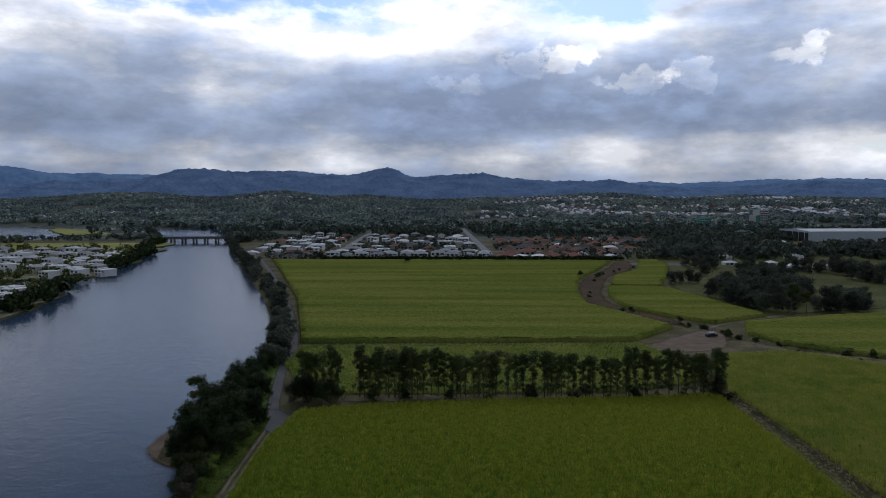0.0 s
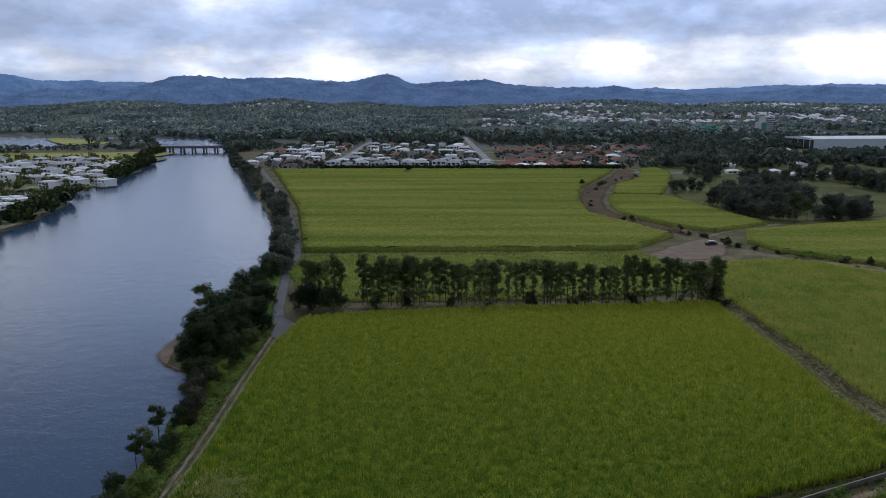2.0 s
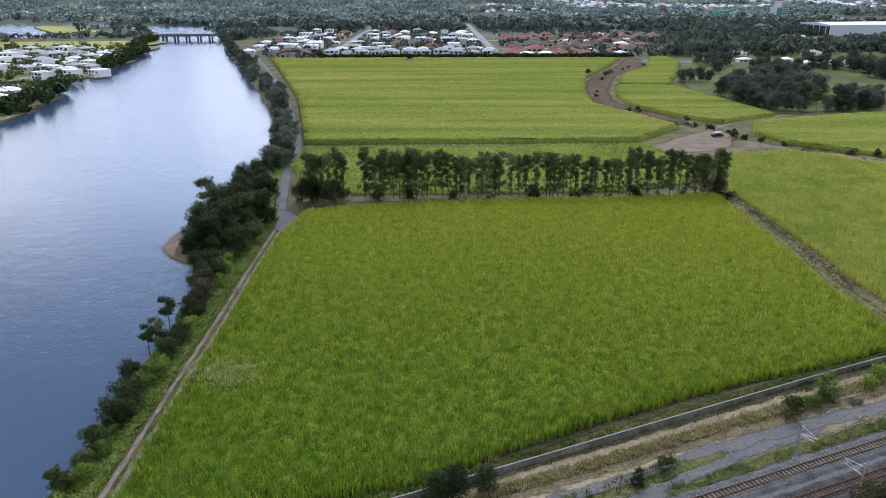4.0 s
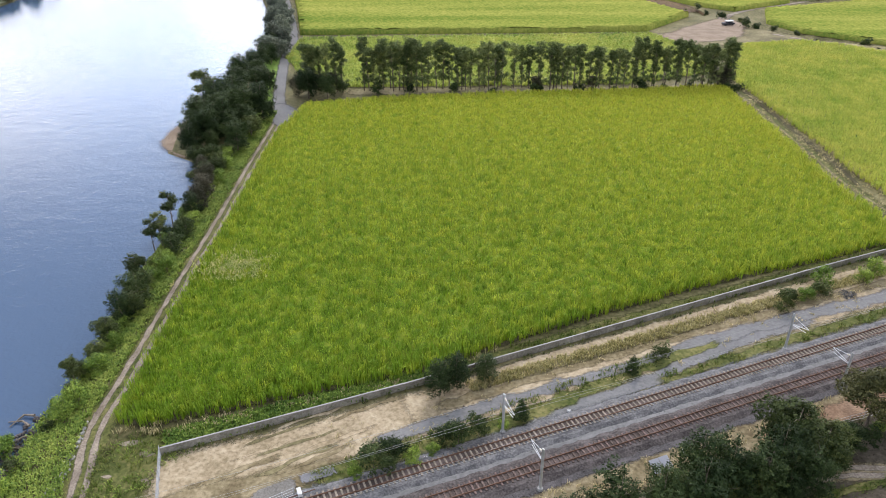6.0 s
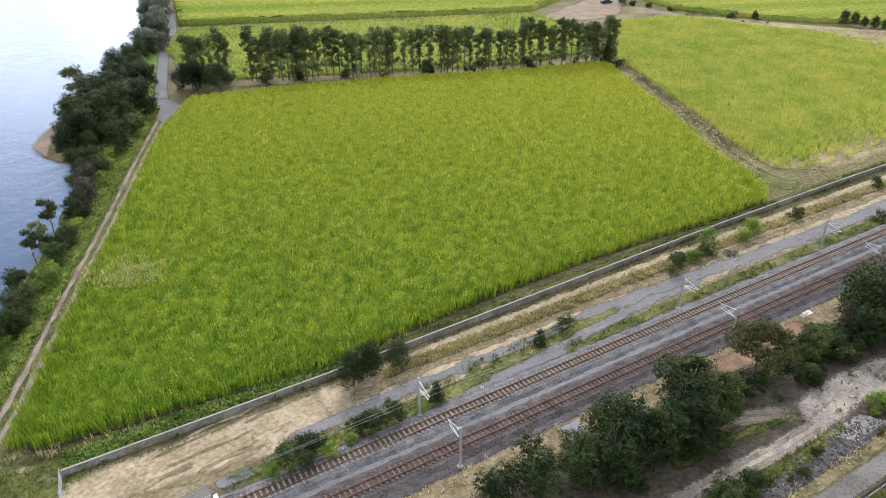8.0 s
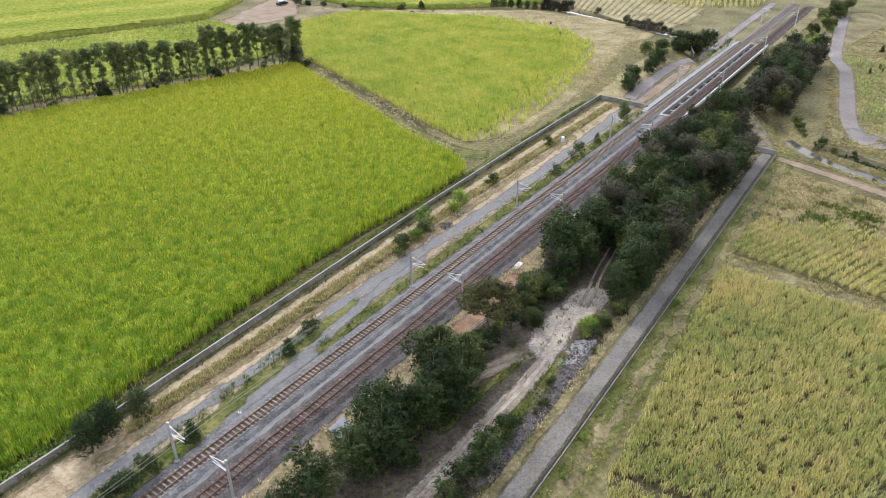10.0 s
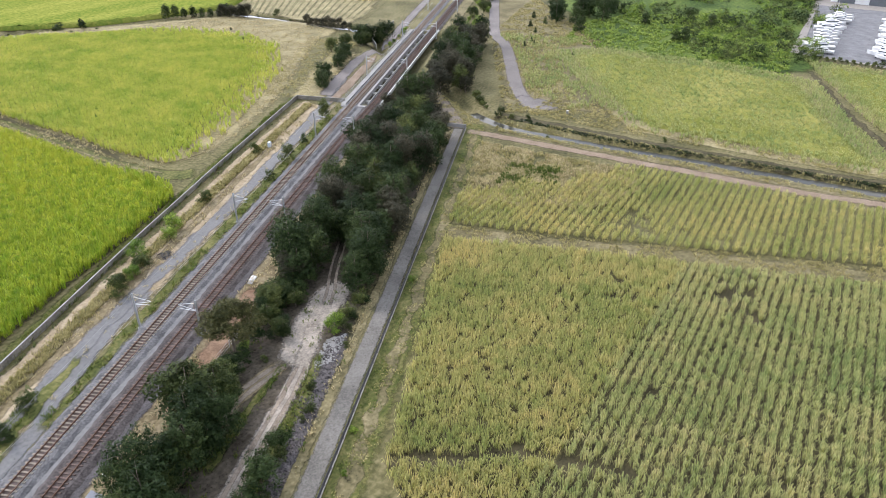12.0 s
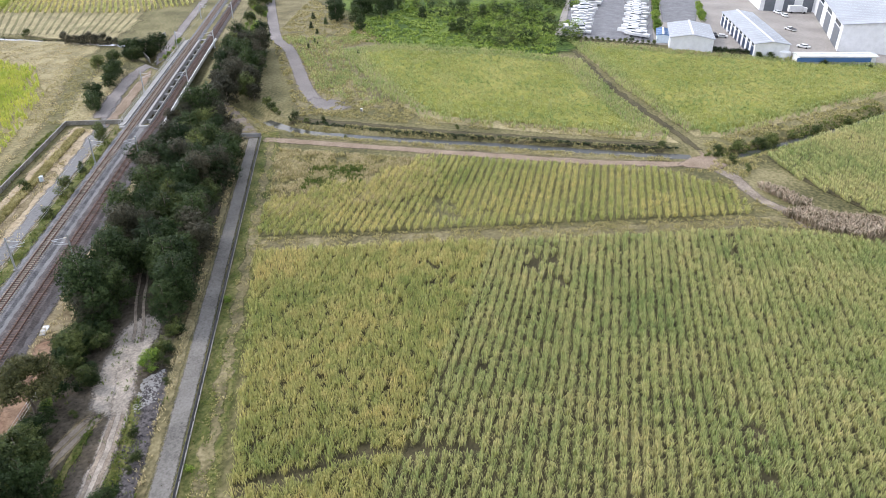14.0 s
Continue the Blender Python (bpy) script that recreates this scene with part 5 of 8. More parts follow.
def tree_kind(name, label, category, height, trunk_r, lobes, leaves, size, leaf_mat, seed, branch_from=0.3, branches=7, reach=2.0, inner=0.45, group=""):
    rng = np.random.default_rng(seed)
    t = thing(name, label, category, group)
    part("trunk", limbs(bmesh.new(), rng, height * 0.88, trunk_r, branch_from, branches, reach), BARK, t, "grey-brown trunk and limbs")
    v, f = leaf_mass(rng, lobes, leaves, size, inner=inner)
    part("crown", mesh_np("crown", v, f, leaf_mat), leaf_mat, t)
    return t


def broad_lobes(seed, height, width, low=0.3, count=9):
    r = random.Random(seed)
    rows = [(0, 0, height * 0.68, width * 0.30, width * 0.30, height * 0.27)]
    for k in range(count):
        a, d = 2 * math.pi * (k + r.uniform(0, 0.6)) / count, width * r.uniform(0.18, 0.34)
        z = height * r.uniform(low + 0.12, 0.82)
        s = width * r.uniform(0.15, 0.26)
        rows.append((d * math.cos(a), d * math.sin(a), z, s, s, s * r.uniform(0.7, 1.05)))
    return rows


def slim_lobes(seed, height, bare):
    """A rounded head of foliage on a tall bare stem, with sprays of leaf down its sides."""
    r = random.Random(seed)
    rows = []
    for k in range(15):
        a, d = 2 * math.pi * k / 6.5 + r.uniform(-0.4, 0.4), r.uniform(0.2, 2.3)
        w = r.uniform(0.65, 1.2)
        rows.append((math.cos(a) * d, math.sin(a) * d, height * (r.uniform(0.76, 0.96) - 0.05 * d), w, w, w * 0.6))
    z = bare
    while z < 0.80:
        a, d = r.uniform(0, 6.28), r.uniform(0.4, 1.8)
        w = r.uniform(0.55, 1.05)
        rows.append((math.cos(a) * d, math.sin(a) * d, height * z, w, w, w * 0.7))
        z += r.uniform(0.016, 0.036)
    return rows


PLACED = {}


def plant(kind, spots, rng, scale=(0.85, 1.2)):
    """Copies of a tree at plan places (x, y) or (x, y, size)."""
    for sp in spots:
        s = sp[2] if len(sp) > 2 else 1.0
        s *= rng.uniform(*scale)
        m = Matrix.Translation((sp[0], sp[1], sp[3] if len(sp) > 3 else float(ground_height(np.array([sp[0]]), np.array([sp[1]]))[0]) - 0.05)) @ Matrix.Rotation(rng.uniform(0, 6.28), 4, "Z") @ Matrix.Diagonal((s * rng.uniform(0.9, 1.1), s * rng.uniform(0.9, 1.1), s * rng.uniform(0.92, 1.12), 1))
        if PLACED.get(kind.name):
            ob = copy_thing(kind, Matrix())
            ob.matrix_basis = m
        else:
            kind.matrix_basis = m
            PLACED[kind.name] = True


rng_t = random.Random(11)
BELT = [tree_kind("belt_tree", words, "tree", h, 0.2, broad_lobes(20 + k, h, w, 0.08, 17), 6200, 0.175, leaf, 40 + k, 0.15, 9, 2.4, group="trees of the railway belt") for k, (words, h, w, leaf) in enumerate((
    ("dark green rounded tree in a dense railway tree belt", 9.5, 7.6, LEAF_DARK),
    ("olive grey rounded tree in a dense railway tree belt", 9.0, 7.2, LEAF_OLIVE),
    ("tall dark green tree in a dense railway tree belt", 10.5, 7.0, LEAF_DARK),
    ("mid green bushy tree in a railway tree belt", 7.5, 6.6, LEAF_GREEN),
    ("fresh green upright tree in a railway tree belt", 8.5, 5.6, LEAF_GREEN)))]
SLIM = [tree_kind("row_tree", "tall slender dark tree in a windbreak row", "tree", 17.0, 0.24, slim_lobes(60 + k, 17.0, (0.22, 0.40, 0.14)[k]), (6200, 5000, 6800)[k], 0.19, LEAF_ROW, 70 + k, 0.3, 12, 1.5, inner=0.1, group="windbreak row") for k in range(3)]
BANK = [tree_kind("bank_tree", "broad dark tree overhanging the river bank", "tree", 12.0, 0.30, broad_lobes(80 + k, 12.0, 9.5, 0.05, 18), 9500, 0.22, LEAF_DARK, 90 + k, 0.15, 9, 3.2, group="river bank trees") for k in range(3)]
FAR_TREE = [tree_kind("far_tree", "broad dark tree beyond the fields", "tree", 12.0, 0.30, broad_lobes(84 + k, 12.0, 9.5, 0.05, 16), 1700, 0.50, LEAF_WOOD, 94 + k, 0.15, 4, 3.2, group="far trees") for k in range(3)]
SHRUB = [tree_kind("shrub", "bushy green shrub with dense leaves", "shrub", 3.4, 0.06, broad_lobes(100 + k, 3.4, 3.6, 0.0, 11), 1900, 0.13, (LEAF_GREEN, LEAF_DARK, LEAF_BRIGHT)[k], 110 + k, 0.1, 8, 1.1, group="shrubs") for k in range(3)]
YOUNG = tree_kind("young_conifer", "small dark upright conical tree", "tree", 4.6, 0.07, [(0, 0, 0.8 + 0.42 * k, 1.35 - 0.145 * k, 1.35 - 0.145 * k, 0.45) for k in range(9)], 2200, 0.12, LEAF_DARK, 121, 0.1, 10, 0.9, inner=0.3, group="young conifers")
SPREAD = tree_kind("spreading_tree", "tree with bare forked trunk and flat olive crown", "tree", 7.4, 0.22, [(r * math.cos(a), r * math.sin(a), 6.6 - 0.16 * r * r + 0.5 * math.cos(a * 2.3), 1.75, 1.75, 1.1) for r, a in [(0, 0), (1.3, 2.0), (1.4, 5.0)] + [(2.9, k * 0.9) for k in range(7)]], 13000, 0.16, LEAF_GOLD, 131, 0.3, 8, 2.6, inner=0.3)
GUM = tree_kind("gum_tree", "tall pale-trunked gum tree with an open crown", "tree", 15.0, 0.3, [(1.8 * math.cos(k), 1.8 * math.sin(k), 8 + 0.8 * k, 1.9, 1.9, 1.3) for k in range(9)], 2000, 0.36, LEAF_GREEN, 141, 0.3, 10, 2.6, inner=0.1)

# windbreak row
STEMS = [-44.5, -42.8, -41, -38.3, -35.2, -33.4, -26.6, -25.0, -23.6, -21.8, -20.6, -18.4, -17.2, -15.4, -14.2, -12.9, -11.4, -9.8, -8.0, -6.4, -3.7, -1.6, 0.4, 3.2, 4.4, 5.6]
while STEMS[-1] < 89:
    STEMS.append(STEMS[-1] + rng_t.uniform(0.9, 2.7) + (1.8 if rng_t.random() < 0.10 else 0))
for x in STEMS:
    plant(SLIM[rng_t.choice((0, 0, 1, 2, 2, 2))], [(x, 221.4 + rng_t.uniform(-1.7, 1.7), 1.0 if x < 0 else 0.93)], rng_t, (0.84, 1.03))
patch("windbreak_floor", [(-31, 216), (-20, 215.5), (20, 215.5), (60, 217), (92, 219), (94, 226), (60, 225), (0, 224.5), (-30, 224)], 0.03, STRAW, "dry grass and leaf litter under a windbreak", "ground", ragged=0.8)
plant(BANK[1], [(-43, 213, 0.95), (-37, 212, 0.75)], rng_t, (0.9, 1.0))
plant(SHRUB[1], [(x, 217 + rng_t.uniform(-1.5, 1.5), rng_t.uniform(0.6, 1.4)) for x in (-33, -22, -12, 2, 14, 27, 29, 40, 42, 52, 60, 68, 76, 80, 84, 87, 88, 90)], rng_t)
plant(BELT[1], [(86, 221, 0.75), (89, 222, 0.75), (28, 219, 0.6), (45, 220, 0.6), (-36, 219, 0.8), (-42, 220, 0.9), (-47, 216, 0.9)], rng_t, (0.9, 1.05))

# river bank, from the far bridge to the near corner
plant(BANK[1], [(-62, 177, 0.85), (-57.5, 177, 0.75), (-67, 187, 0.9), (-55.5, 184, 0.75), (-61, 195, 0.8), (-63, 232, 0.75), (-60.5, 227, 0.7), (-65.5, 250, 0.7)], rng_t, (0.95, 1.08))
plant(BANK[0], [(-64, 190, 1.05), (-60, 182, 0.95), (-66, 181, 1.0), (-56, 190, 0.9), (-62, 172, 0.8)], rng_t, (0.95, 1.08))
plant(BANK[1], [(-65, 214, 0.85), (-61, 222, 0.75), (-67, 226, 0.8), (-57, 205, 0.6), (-63, 203, 0.8), (-68, 246, 0.7), (-65, 238, 0.8), (-64, 256, 0.7), (-68, 262, 0.65), (-66, 272, 0.7), (-69, 283, 0.7), (-70, 294, 0.75), (-72, 304, 0.7)], rng_t)
plant(GUM, [(-71.5, 203, 0.95), (-55.2, 119, 0.5), (-56, 117, 0.45)], rng_t, (0.9, 1.0))
plant(GUM, [(-56, 127.5, 0.5), (-53.5, 78.4, 0.34)], rng_t, (0.95, 1.05))
plant(BANK[2], [(-64.5, 167, 0.6), (-60, 168.5, 0.6), (-57, 160, 0.5), (-57, 222, 0.7)], rng_t)
plant(BELT[0], [(-51.6, 115, 0.62), (-51.4, 122.5, 0.55), (-52.5, 119, 0.5), (-51.6, 98, 0.66), (-52.6, 93.5, 0.6), (-53.5, 132, 0.6), (-56, 150, 0.6)], rng_t)
plant(BELT[1], [(-53, 139, 0.72), (-54, 144, 0.68), (-53, 134.5, 0.6), (-57, 152, 0.6)], rng_t)
plant(BELT[3], [(-51.4, 95, 0.66), (-53, 89, 0.62), (-52.6, 84, 0.55), (-53.8, 80, 0.5), (-52.4, 103, 0.55)], rng_t)
plant(SHRUB[2], [(-50.6, 73.6, 0.95), (-51.6, 71, 0.8), (-50.6, 108.5, 1.1), (-51.4, 106, 0.9), (-50.8, 87, 0.9), (-51.2, 81, 1.0), (-56.4, 65, 1.0), (-57.2, 66.4, 0.8), (-53.2, 57.6, 1.1), (-55, 53, 1.3), (-51.4, 112, 0.8), (-52, 127, 0.9), (-52.4, 148, 0.9), (-53, 156, 1.0), (-54.5, 162, 1.0)], rng_t)
plant(SHRUB[0], [(-53.4, 62, 0.8), (-52.6, 69, 0.5), (-52.8, 76.5, 0.8), (-53.5, 101, 0.9), (-53, 110, 0.9), (-55, 156.5, 1.2), (-53.4, 125, 0.9)], rng_t)
for i in range(44):
    y = rng_t.uniform(84, 200)
    xw = float(np.interp(y, (70, 87, 113, 124, 153, 161, 170, 193, 200), (-55.5, -54.5, -58, -57, -60, -62, -70, -73, -74)))
    x = rng_t.uniform(xw + 0.5, -51.8)
    if y > 158:
        plant(rng_t.choice((BELT[0], BELT[3], BANK[2])), [(x, y, rng_t.uniform(0.5, 0.85))], rng_t)
    else:
        plant(rng_t.choice((SHRUB[0], SHRUB[2], SHRUB[2], BELT[3])), [(x, y, rng_t.uniform(0.45, 0.75))], rng_t)
for i in range(90):
    t = i / 89
    y = 262 + 700 * t ** 1.25
    x = np.interp(y, (250, 277, 316, 367, 438, 540, 828, 930, 1110), (-71, -70, -76, -89, -111, -148, -252, -281, -336)) + rng_t.uniform(0, 9)
    plant(FAR_TREE[i % 3], [(x, y, rng_t.uniform(0.55, 0.95))], rng_t)

# railway land
plant(SHRUB[1], [(*rail(-14.6, 2.4), 1.25), (*rail(-12, 3.0), 1.1), (*rail(-13, 1.4), 0.8), (*rail(-3.4, 2.6), 1.15), (*rail(-5, 3.4), 0.9), (*rail(-0.5, 2.9), 0.95)], rng_t, (0.95, 1.1))
plant(SHRUB[2], [(*rail(-17, 2.0), 0.7), (*rail(-10, 1.6), 0.6), (*rail(-7, 2.2), 0.6), (*rail(3, 2.9), 0.5), (*rail(68.9, 14.0), 1.0), (*rail(79.8, 12.6), 1.2), (*rail(76.5, 11.9), 0.9), (*rail(63, 11.4), 0.7)], rng_t)
plant(BELT[2], [(*rail(-2.2, 12.1), 0.62), (*rail(0.5, 12.6), 0.66), (*rail(5, 12.6), 0.5)], rng_t, (0.95, 1.05))
plant(YOUNG, [(*rail(5.9, 3.4), 1.0), (*rail(25, 6.1), 0.85), (*rail(128.1, 3.8), 0.8)], rng_t, (0.95, 1.05))
plant(SHRUB[0], [(*rail(30.8, 7.2), 0.9), (*rail(57.6, 11.0), 1.05), (*rail(66.1, 11.6), 0.95), (*rail(92.6, 12.6), 0.9), (*rail(119.7, 13.0), 0.9), (*rail(116.9, 3.8), 1.2), (*rail(105.8, 3.8), 0.75), (*rail(60, 11.6), 0.7)], rng_t, (0.95, 1.1))
plant(BELT[4], [(*rail(146.2, 4.2), 0.65), (*rail(231, 10.5), 0.7)], rng_t, (0.95, 1.08))
plant(BELT[0], [(*rail(171, 13.0), 0.62), (*rail(174.5, 14.6), 0.7), (*rail(179, 15.0), 0.68), (*rail(183, 15.6), 0.55), (*rail(194, 15.4), 0.55), (*rail(198, 15.8), 0.7), (*rail(203, 16.2), 0.72), (*rail(208, 16.4), 0.6), (*rail(225, 16.0), 0.6), (*rail(229, 16.5), 0.7)], rng_t, (0.95, 1.08))
plant(SPREAD, [(*rail(47.0, -14.3), 1.05)], rng_t, (1.0, 1.0))
plant(SHRUB[1], [(*rail(42, -15.8), 1.1), (*rail(40, -17), 1.0), (*rail(44.5, -16.8), 0.9), (*rail(49.5, -16.5), 0.9), (*rail(38.5, -15), 1.1)], rng_t)
plant(BELT[2], [(*rail(30, -20.6), 0.72), (*rail(19.3, -14.8), 0.9)], rng_t)
plant(BELT[3], [(*rail(32.4, -15.2), 1.2), (*rail(35.5, -17.2), 1.0), (*rail(54, -16.8), 0.6), (*rail(58, -15.8), 0.7)], rng_t, (0.95, 1.05))
plant(BELT[0], [(*rail(25.0, -18.6), 1.0), (*rail(22.0, -16.6), 1.0), (*rail(28.5, -17.4), 0.95), (*rail(17.1, -18.1), 1.0), (*rail(13.0, -16.6), 0.9), (*rail(8.0, -15.4), 0.85), (*rail(3, -15), 0.7), (*rail(27, -20.4), 0.6)], rng_t, (0.95, 1.08))
plant(SHRUB[1], [(*rail(29.1, -28.1), 1.25), (*rail(23.7, -28.3), 1.3), (*rail(19.9, -27.7), 1.2), (*rail(16, -28), 1.1), (*rail(18, -21), 0.9), (*rail(36, -18.6), 0.9), (*rail(60.5, -16.2), 0.9), (*rail(61, -14.4), 0.8)], rng_t)
plant(SHRUB[2], [(*rail(54.6, -27.2), 1.1), (*rail(47, -15.8), 0.6), (*rail(55, -15.0), 0.6), (*rail(34, -36.2), 0.35), (*rail(70, -36.0), 0.45), (*rail(27, -37), 0.3)], rng_t)
plant(SHRUB[0], [(*rail(55, -28.6), 0.7), (*rail(58, -28.0), 0.8), (*rail(62, -29), 0.7)], rng_t)
for i in range(26):
    s_, n_ = rng_t.uniform(52, 67), rng_t.uniform(-19.5, -13.6)
    plant(rng_t.choice((SHRUB[0], SHRUB[1], SHRUB[1])), [(*rail(s_, n_), rng_t.uniform(0.6, 1.05))], rng_t)
for i in range(34):
    s_, n_, size_ = rng_t.uniform(8, 66), rng_t.uniform(-18.5, -13.8), rng_t.uniform(0.45, 0.75)
    plant(rng_t.choice((SHRUB[0], SHRUB[1], SHRUB[1], BELT[4])), [(*rail(s_, n_ if not 41 < s_ < 52 else n_ - 3.0), size_ if not 41 < s_ < 52 else size_ * 0.6)], rng_t)
for i in range(12):
    plant(SHRUB[rng_t.choice((0, 1))], [(*rail(rng_t.uniform(10, 66), rng_t.uniform(-30.2, -28.2)), rng_t.uniform(0.3, 0.6))], rng_t)
s = 66.0
while s < 240:
    lo, hi = (-28.0, -12.6) if s < 138 else (-27.5, -17.4)
    for n0 in np.arange(lo, hi, 4.2):
        if s < 76 and -25.0 < n0 < -19.5:
            continue
        k = rng_t.choice((0, 0, 1, 1, 2, 2, 3, 4))
        qx, qy = rail(s, n0)
        if away(np.array([qx]), np.array([qy]), [(151, 88.5), (156.5, 92), (162, 97), (170, 105.5), (180, 115)])[0] < 6.5 or (s > 141 and n0 < -24 and s < 163):
            continue
        plant(BELT[k], [(*rail(s + rng_t.uniform(-1.8, 1.8), n0 + rng_t.uniform(-1.5, 1.5)), rng_t.uniform(0.78, 1.12))], rng_t, (0.9, 1.12))
    s += 4.6
plant(BELT[2], [(*rail(68.5, -15.4), 1.05), (*rail(73, -13.6), 1.05), (*rail(77, -17), 1.1), (*rail(76, -26), 1.05)], rng_t, (1.0, 1.1))
plant(BELT[0], [(*rail(71, -18.0), 1.0), (*rail(71.5, -27.6), 1.1), (*rail(81, -22.5), 1.05), (*rail(66.5, -17.5), 0.85)], rng_t, (1.0, 1.1))
plant(BELT[1], [(*rail(152, -17.5), 1.05), (*rail(157, -19), 1.05), (*rail(172, -23), 1.1), (*rail(176, -21), 1.0), (*rail(182, -20), 1.0), (*rail(166, -20.5), 1.0)], rng_t, (1.0, 1.08))
plant(BELT[1], [(*rail(176, -30), 0.7), (*rail(181, -29), 0.85), (*rail(150, -13), 0.8)], rng_t)
plant(SHRUB[0], [(*rail(166, -35.5), 0.9), (*rail(163, -37), 0.7), (*rail(169, -34.5), 1.0)], rng_t)
plant(SHRUB[0], [(167, 84, 0.8), (166, 80, 0.6), (168, 76, 0.5), (158.5, 66, 0.35), (172, 40, 0.4), (164, 20, 0.3), (172, -12, 0.6), (170, -25, 0.9), (176, -30, 1.1), (181, -36, 1.3), (183, -39, 1.1), (190, -45, 0.8), (196, -52, 0.8), (205, -62, 0.8), (166, -28, 0.6), (162, -31, 0.5)], rng_t)
for x, y in smooth_line(CREEK_WEST[1:], 6):
    plant(SHRUB[rng_t.choice((0, 1))], [(x + rng_t.uniform(-2.5, 2.5), y + rng_t.uniform(-2.5, 2.5), rng_t.choice((0.2, 0.3, 0.35, 0.5, 0.9)))], rng_t)
plant(BELT[1], [(225 - k * 0.2, 182 + 2.6 * k, rng_t.uniform(0.42, 0.62)) for k in range(9)] + [(221 - 0.9 * k, 234 + 1.6 * k, rng_t.uniform(0.5, 0.7)) for k in range(7)], rng_t)
plant(BELT[0], [(*rail(228 + 1.9 * k, 17.5 - 2.2 * k), 0.75) for k in range(5)], rng_t)
plant(BELT[2], [(222 - k * 3.2, 247 + 1.8 * k, rng_t.uniform(0.35, 0.6)) for k in range(8)], rng_t)
plant(YOUNG, [(190, 205, 0.5), (200, 222, 0.4), (176, 246, 0.45), (240, 112, 0.45), (244, 110, 0.5), (248, 113, 0.5), (238, 92, 0.4), (262, 118, 0.6), (270, 124, 0.7), (278, 121, 0.8), (286, 130, 0.7)], rng_t)

# scrub beyond the north field, and the yard's hedge
scrub = {LEAF_GREEN: [], LEAF_DARK: [], LEAF_BRIGHT: []}
for i in range(3600):
    x, y = rng_t.uniform(252, 420), rng_t.uniform(18, 170)
    if noise.noise((x * 0.03, y * 0.03, 2)) + 0.4 * noise.noise((x * 0.1, y * 0.1, 4)) > -0.1 and y < 34 + (x - 240) * 0.9:
        r = rng_t.uniform(0.7, 2.6) * (1.3 if i % 9 == 0 else 0.8)
        scrub[rng_t.choice((LEAF_GREEN, LEAF_GREEN, LEAF_DARK, LEAF_BRIGHT))].append((x, y, r * 0.6, r * 1.2, r * 1.2, r))
for leaf, rows in scrub.items():
    tagged(new("scrub", mesh_np("scrub", *leaf_mass(np.random.default_rng(5), rows, 52000, 0.24), leaf)), "dense green scrub bushes beyond cane fields", "bushes", kind="stuff")
plant(BELT[0], [(rng_t.uniform(270, 330), rng_t.uniform(60, 118), rng_t.uniform(0.5, 0.8)) for k in range(9)] + [(300 + rng_t.uniform(-25, 30), 110 + rng_t.uniform(-12, 12), 0.9) for k in range(14)], rng_t)
patch("green_scrub_floor", [(253, 86), (250, 60), (256, 20), (300, 16), (420, 20), (420, 160), (330, 140), (290, 112)], 0.015, SCRUB_FLOOR, "lush green groundcover under scrub", "ground", ragged=2.0)

# woods right of the far fields
WOODS = ([(166, 438), (172, 395), (180, 388), (198, 394), (231, 437), (254, 500), (215, 520), (180, 480)], [(208, 381), (239, 388), (261, 425), (238, 437)])
for gy_ in range(376, 640, 10):
    for gx_ in range(160, 350, 10):
        x, y = gx_ + rng_t.uniform(-4, 4), gy_ + rng_t.uniform(-4, 4)
        near_wood = any(inside(np.array([x]), np.array([y]), w_)[0] for w_ in WOODS)
        if near_wood or (x > 205 and y > 500 and noise.noise((x * 0.03, y * 0.03, 5)) > 0.12):
            plant(rng_t.choice(FAR_TREE), [(x, y, rng_t.uniform(0.6, 1.15))], rng_t)
plant(FAR_TREE[2], [(205, 384, 0.8), (212, 386, 0.85), (219, 384, 0.8), (226, 386, 0.8), (232, 384, 0.7), (166, 508, 0.8), (173, 512, 0.9), (180, 512, 0.9), (186, 510, 0.6), (168, 412, 0.9), (174, 405, 0.9), (180, 396, 0.9), (185, 386, 0.8), (192, 384, 0.7)], rng_t)
plant(GUM, [(188, 376, 1.0), (198, 380, 0.8)], rng_t)
plant(SHRUB[1], [(122, 345, 0.7), (120, 352, 0.8), (99, 385, 1.0), (128, 312, 1.2), (132, 310, 1.1), (138, 306, 0.9), (144, 298, 0.8), (163, 279, 1.1), (170, 274, 1.2), (107, 545, 1.6), (122, 549, 1.6)], rng_t)


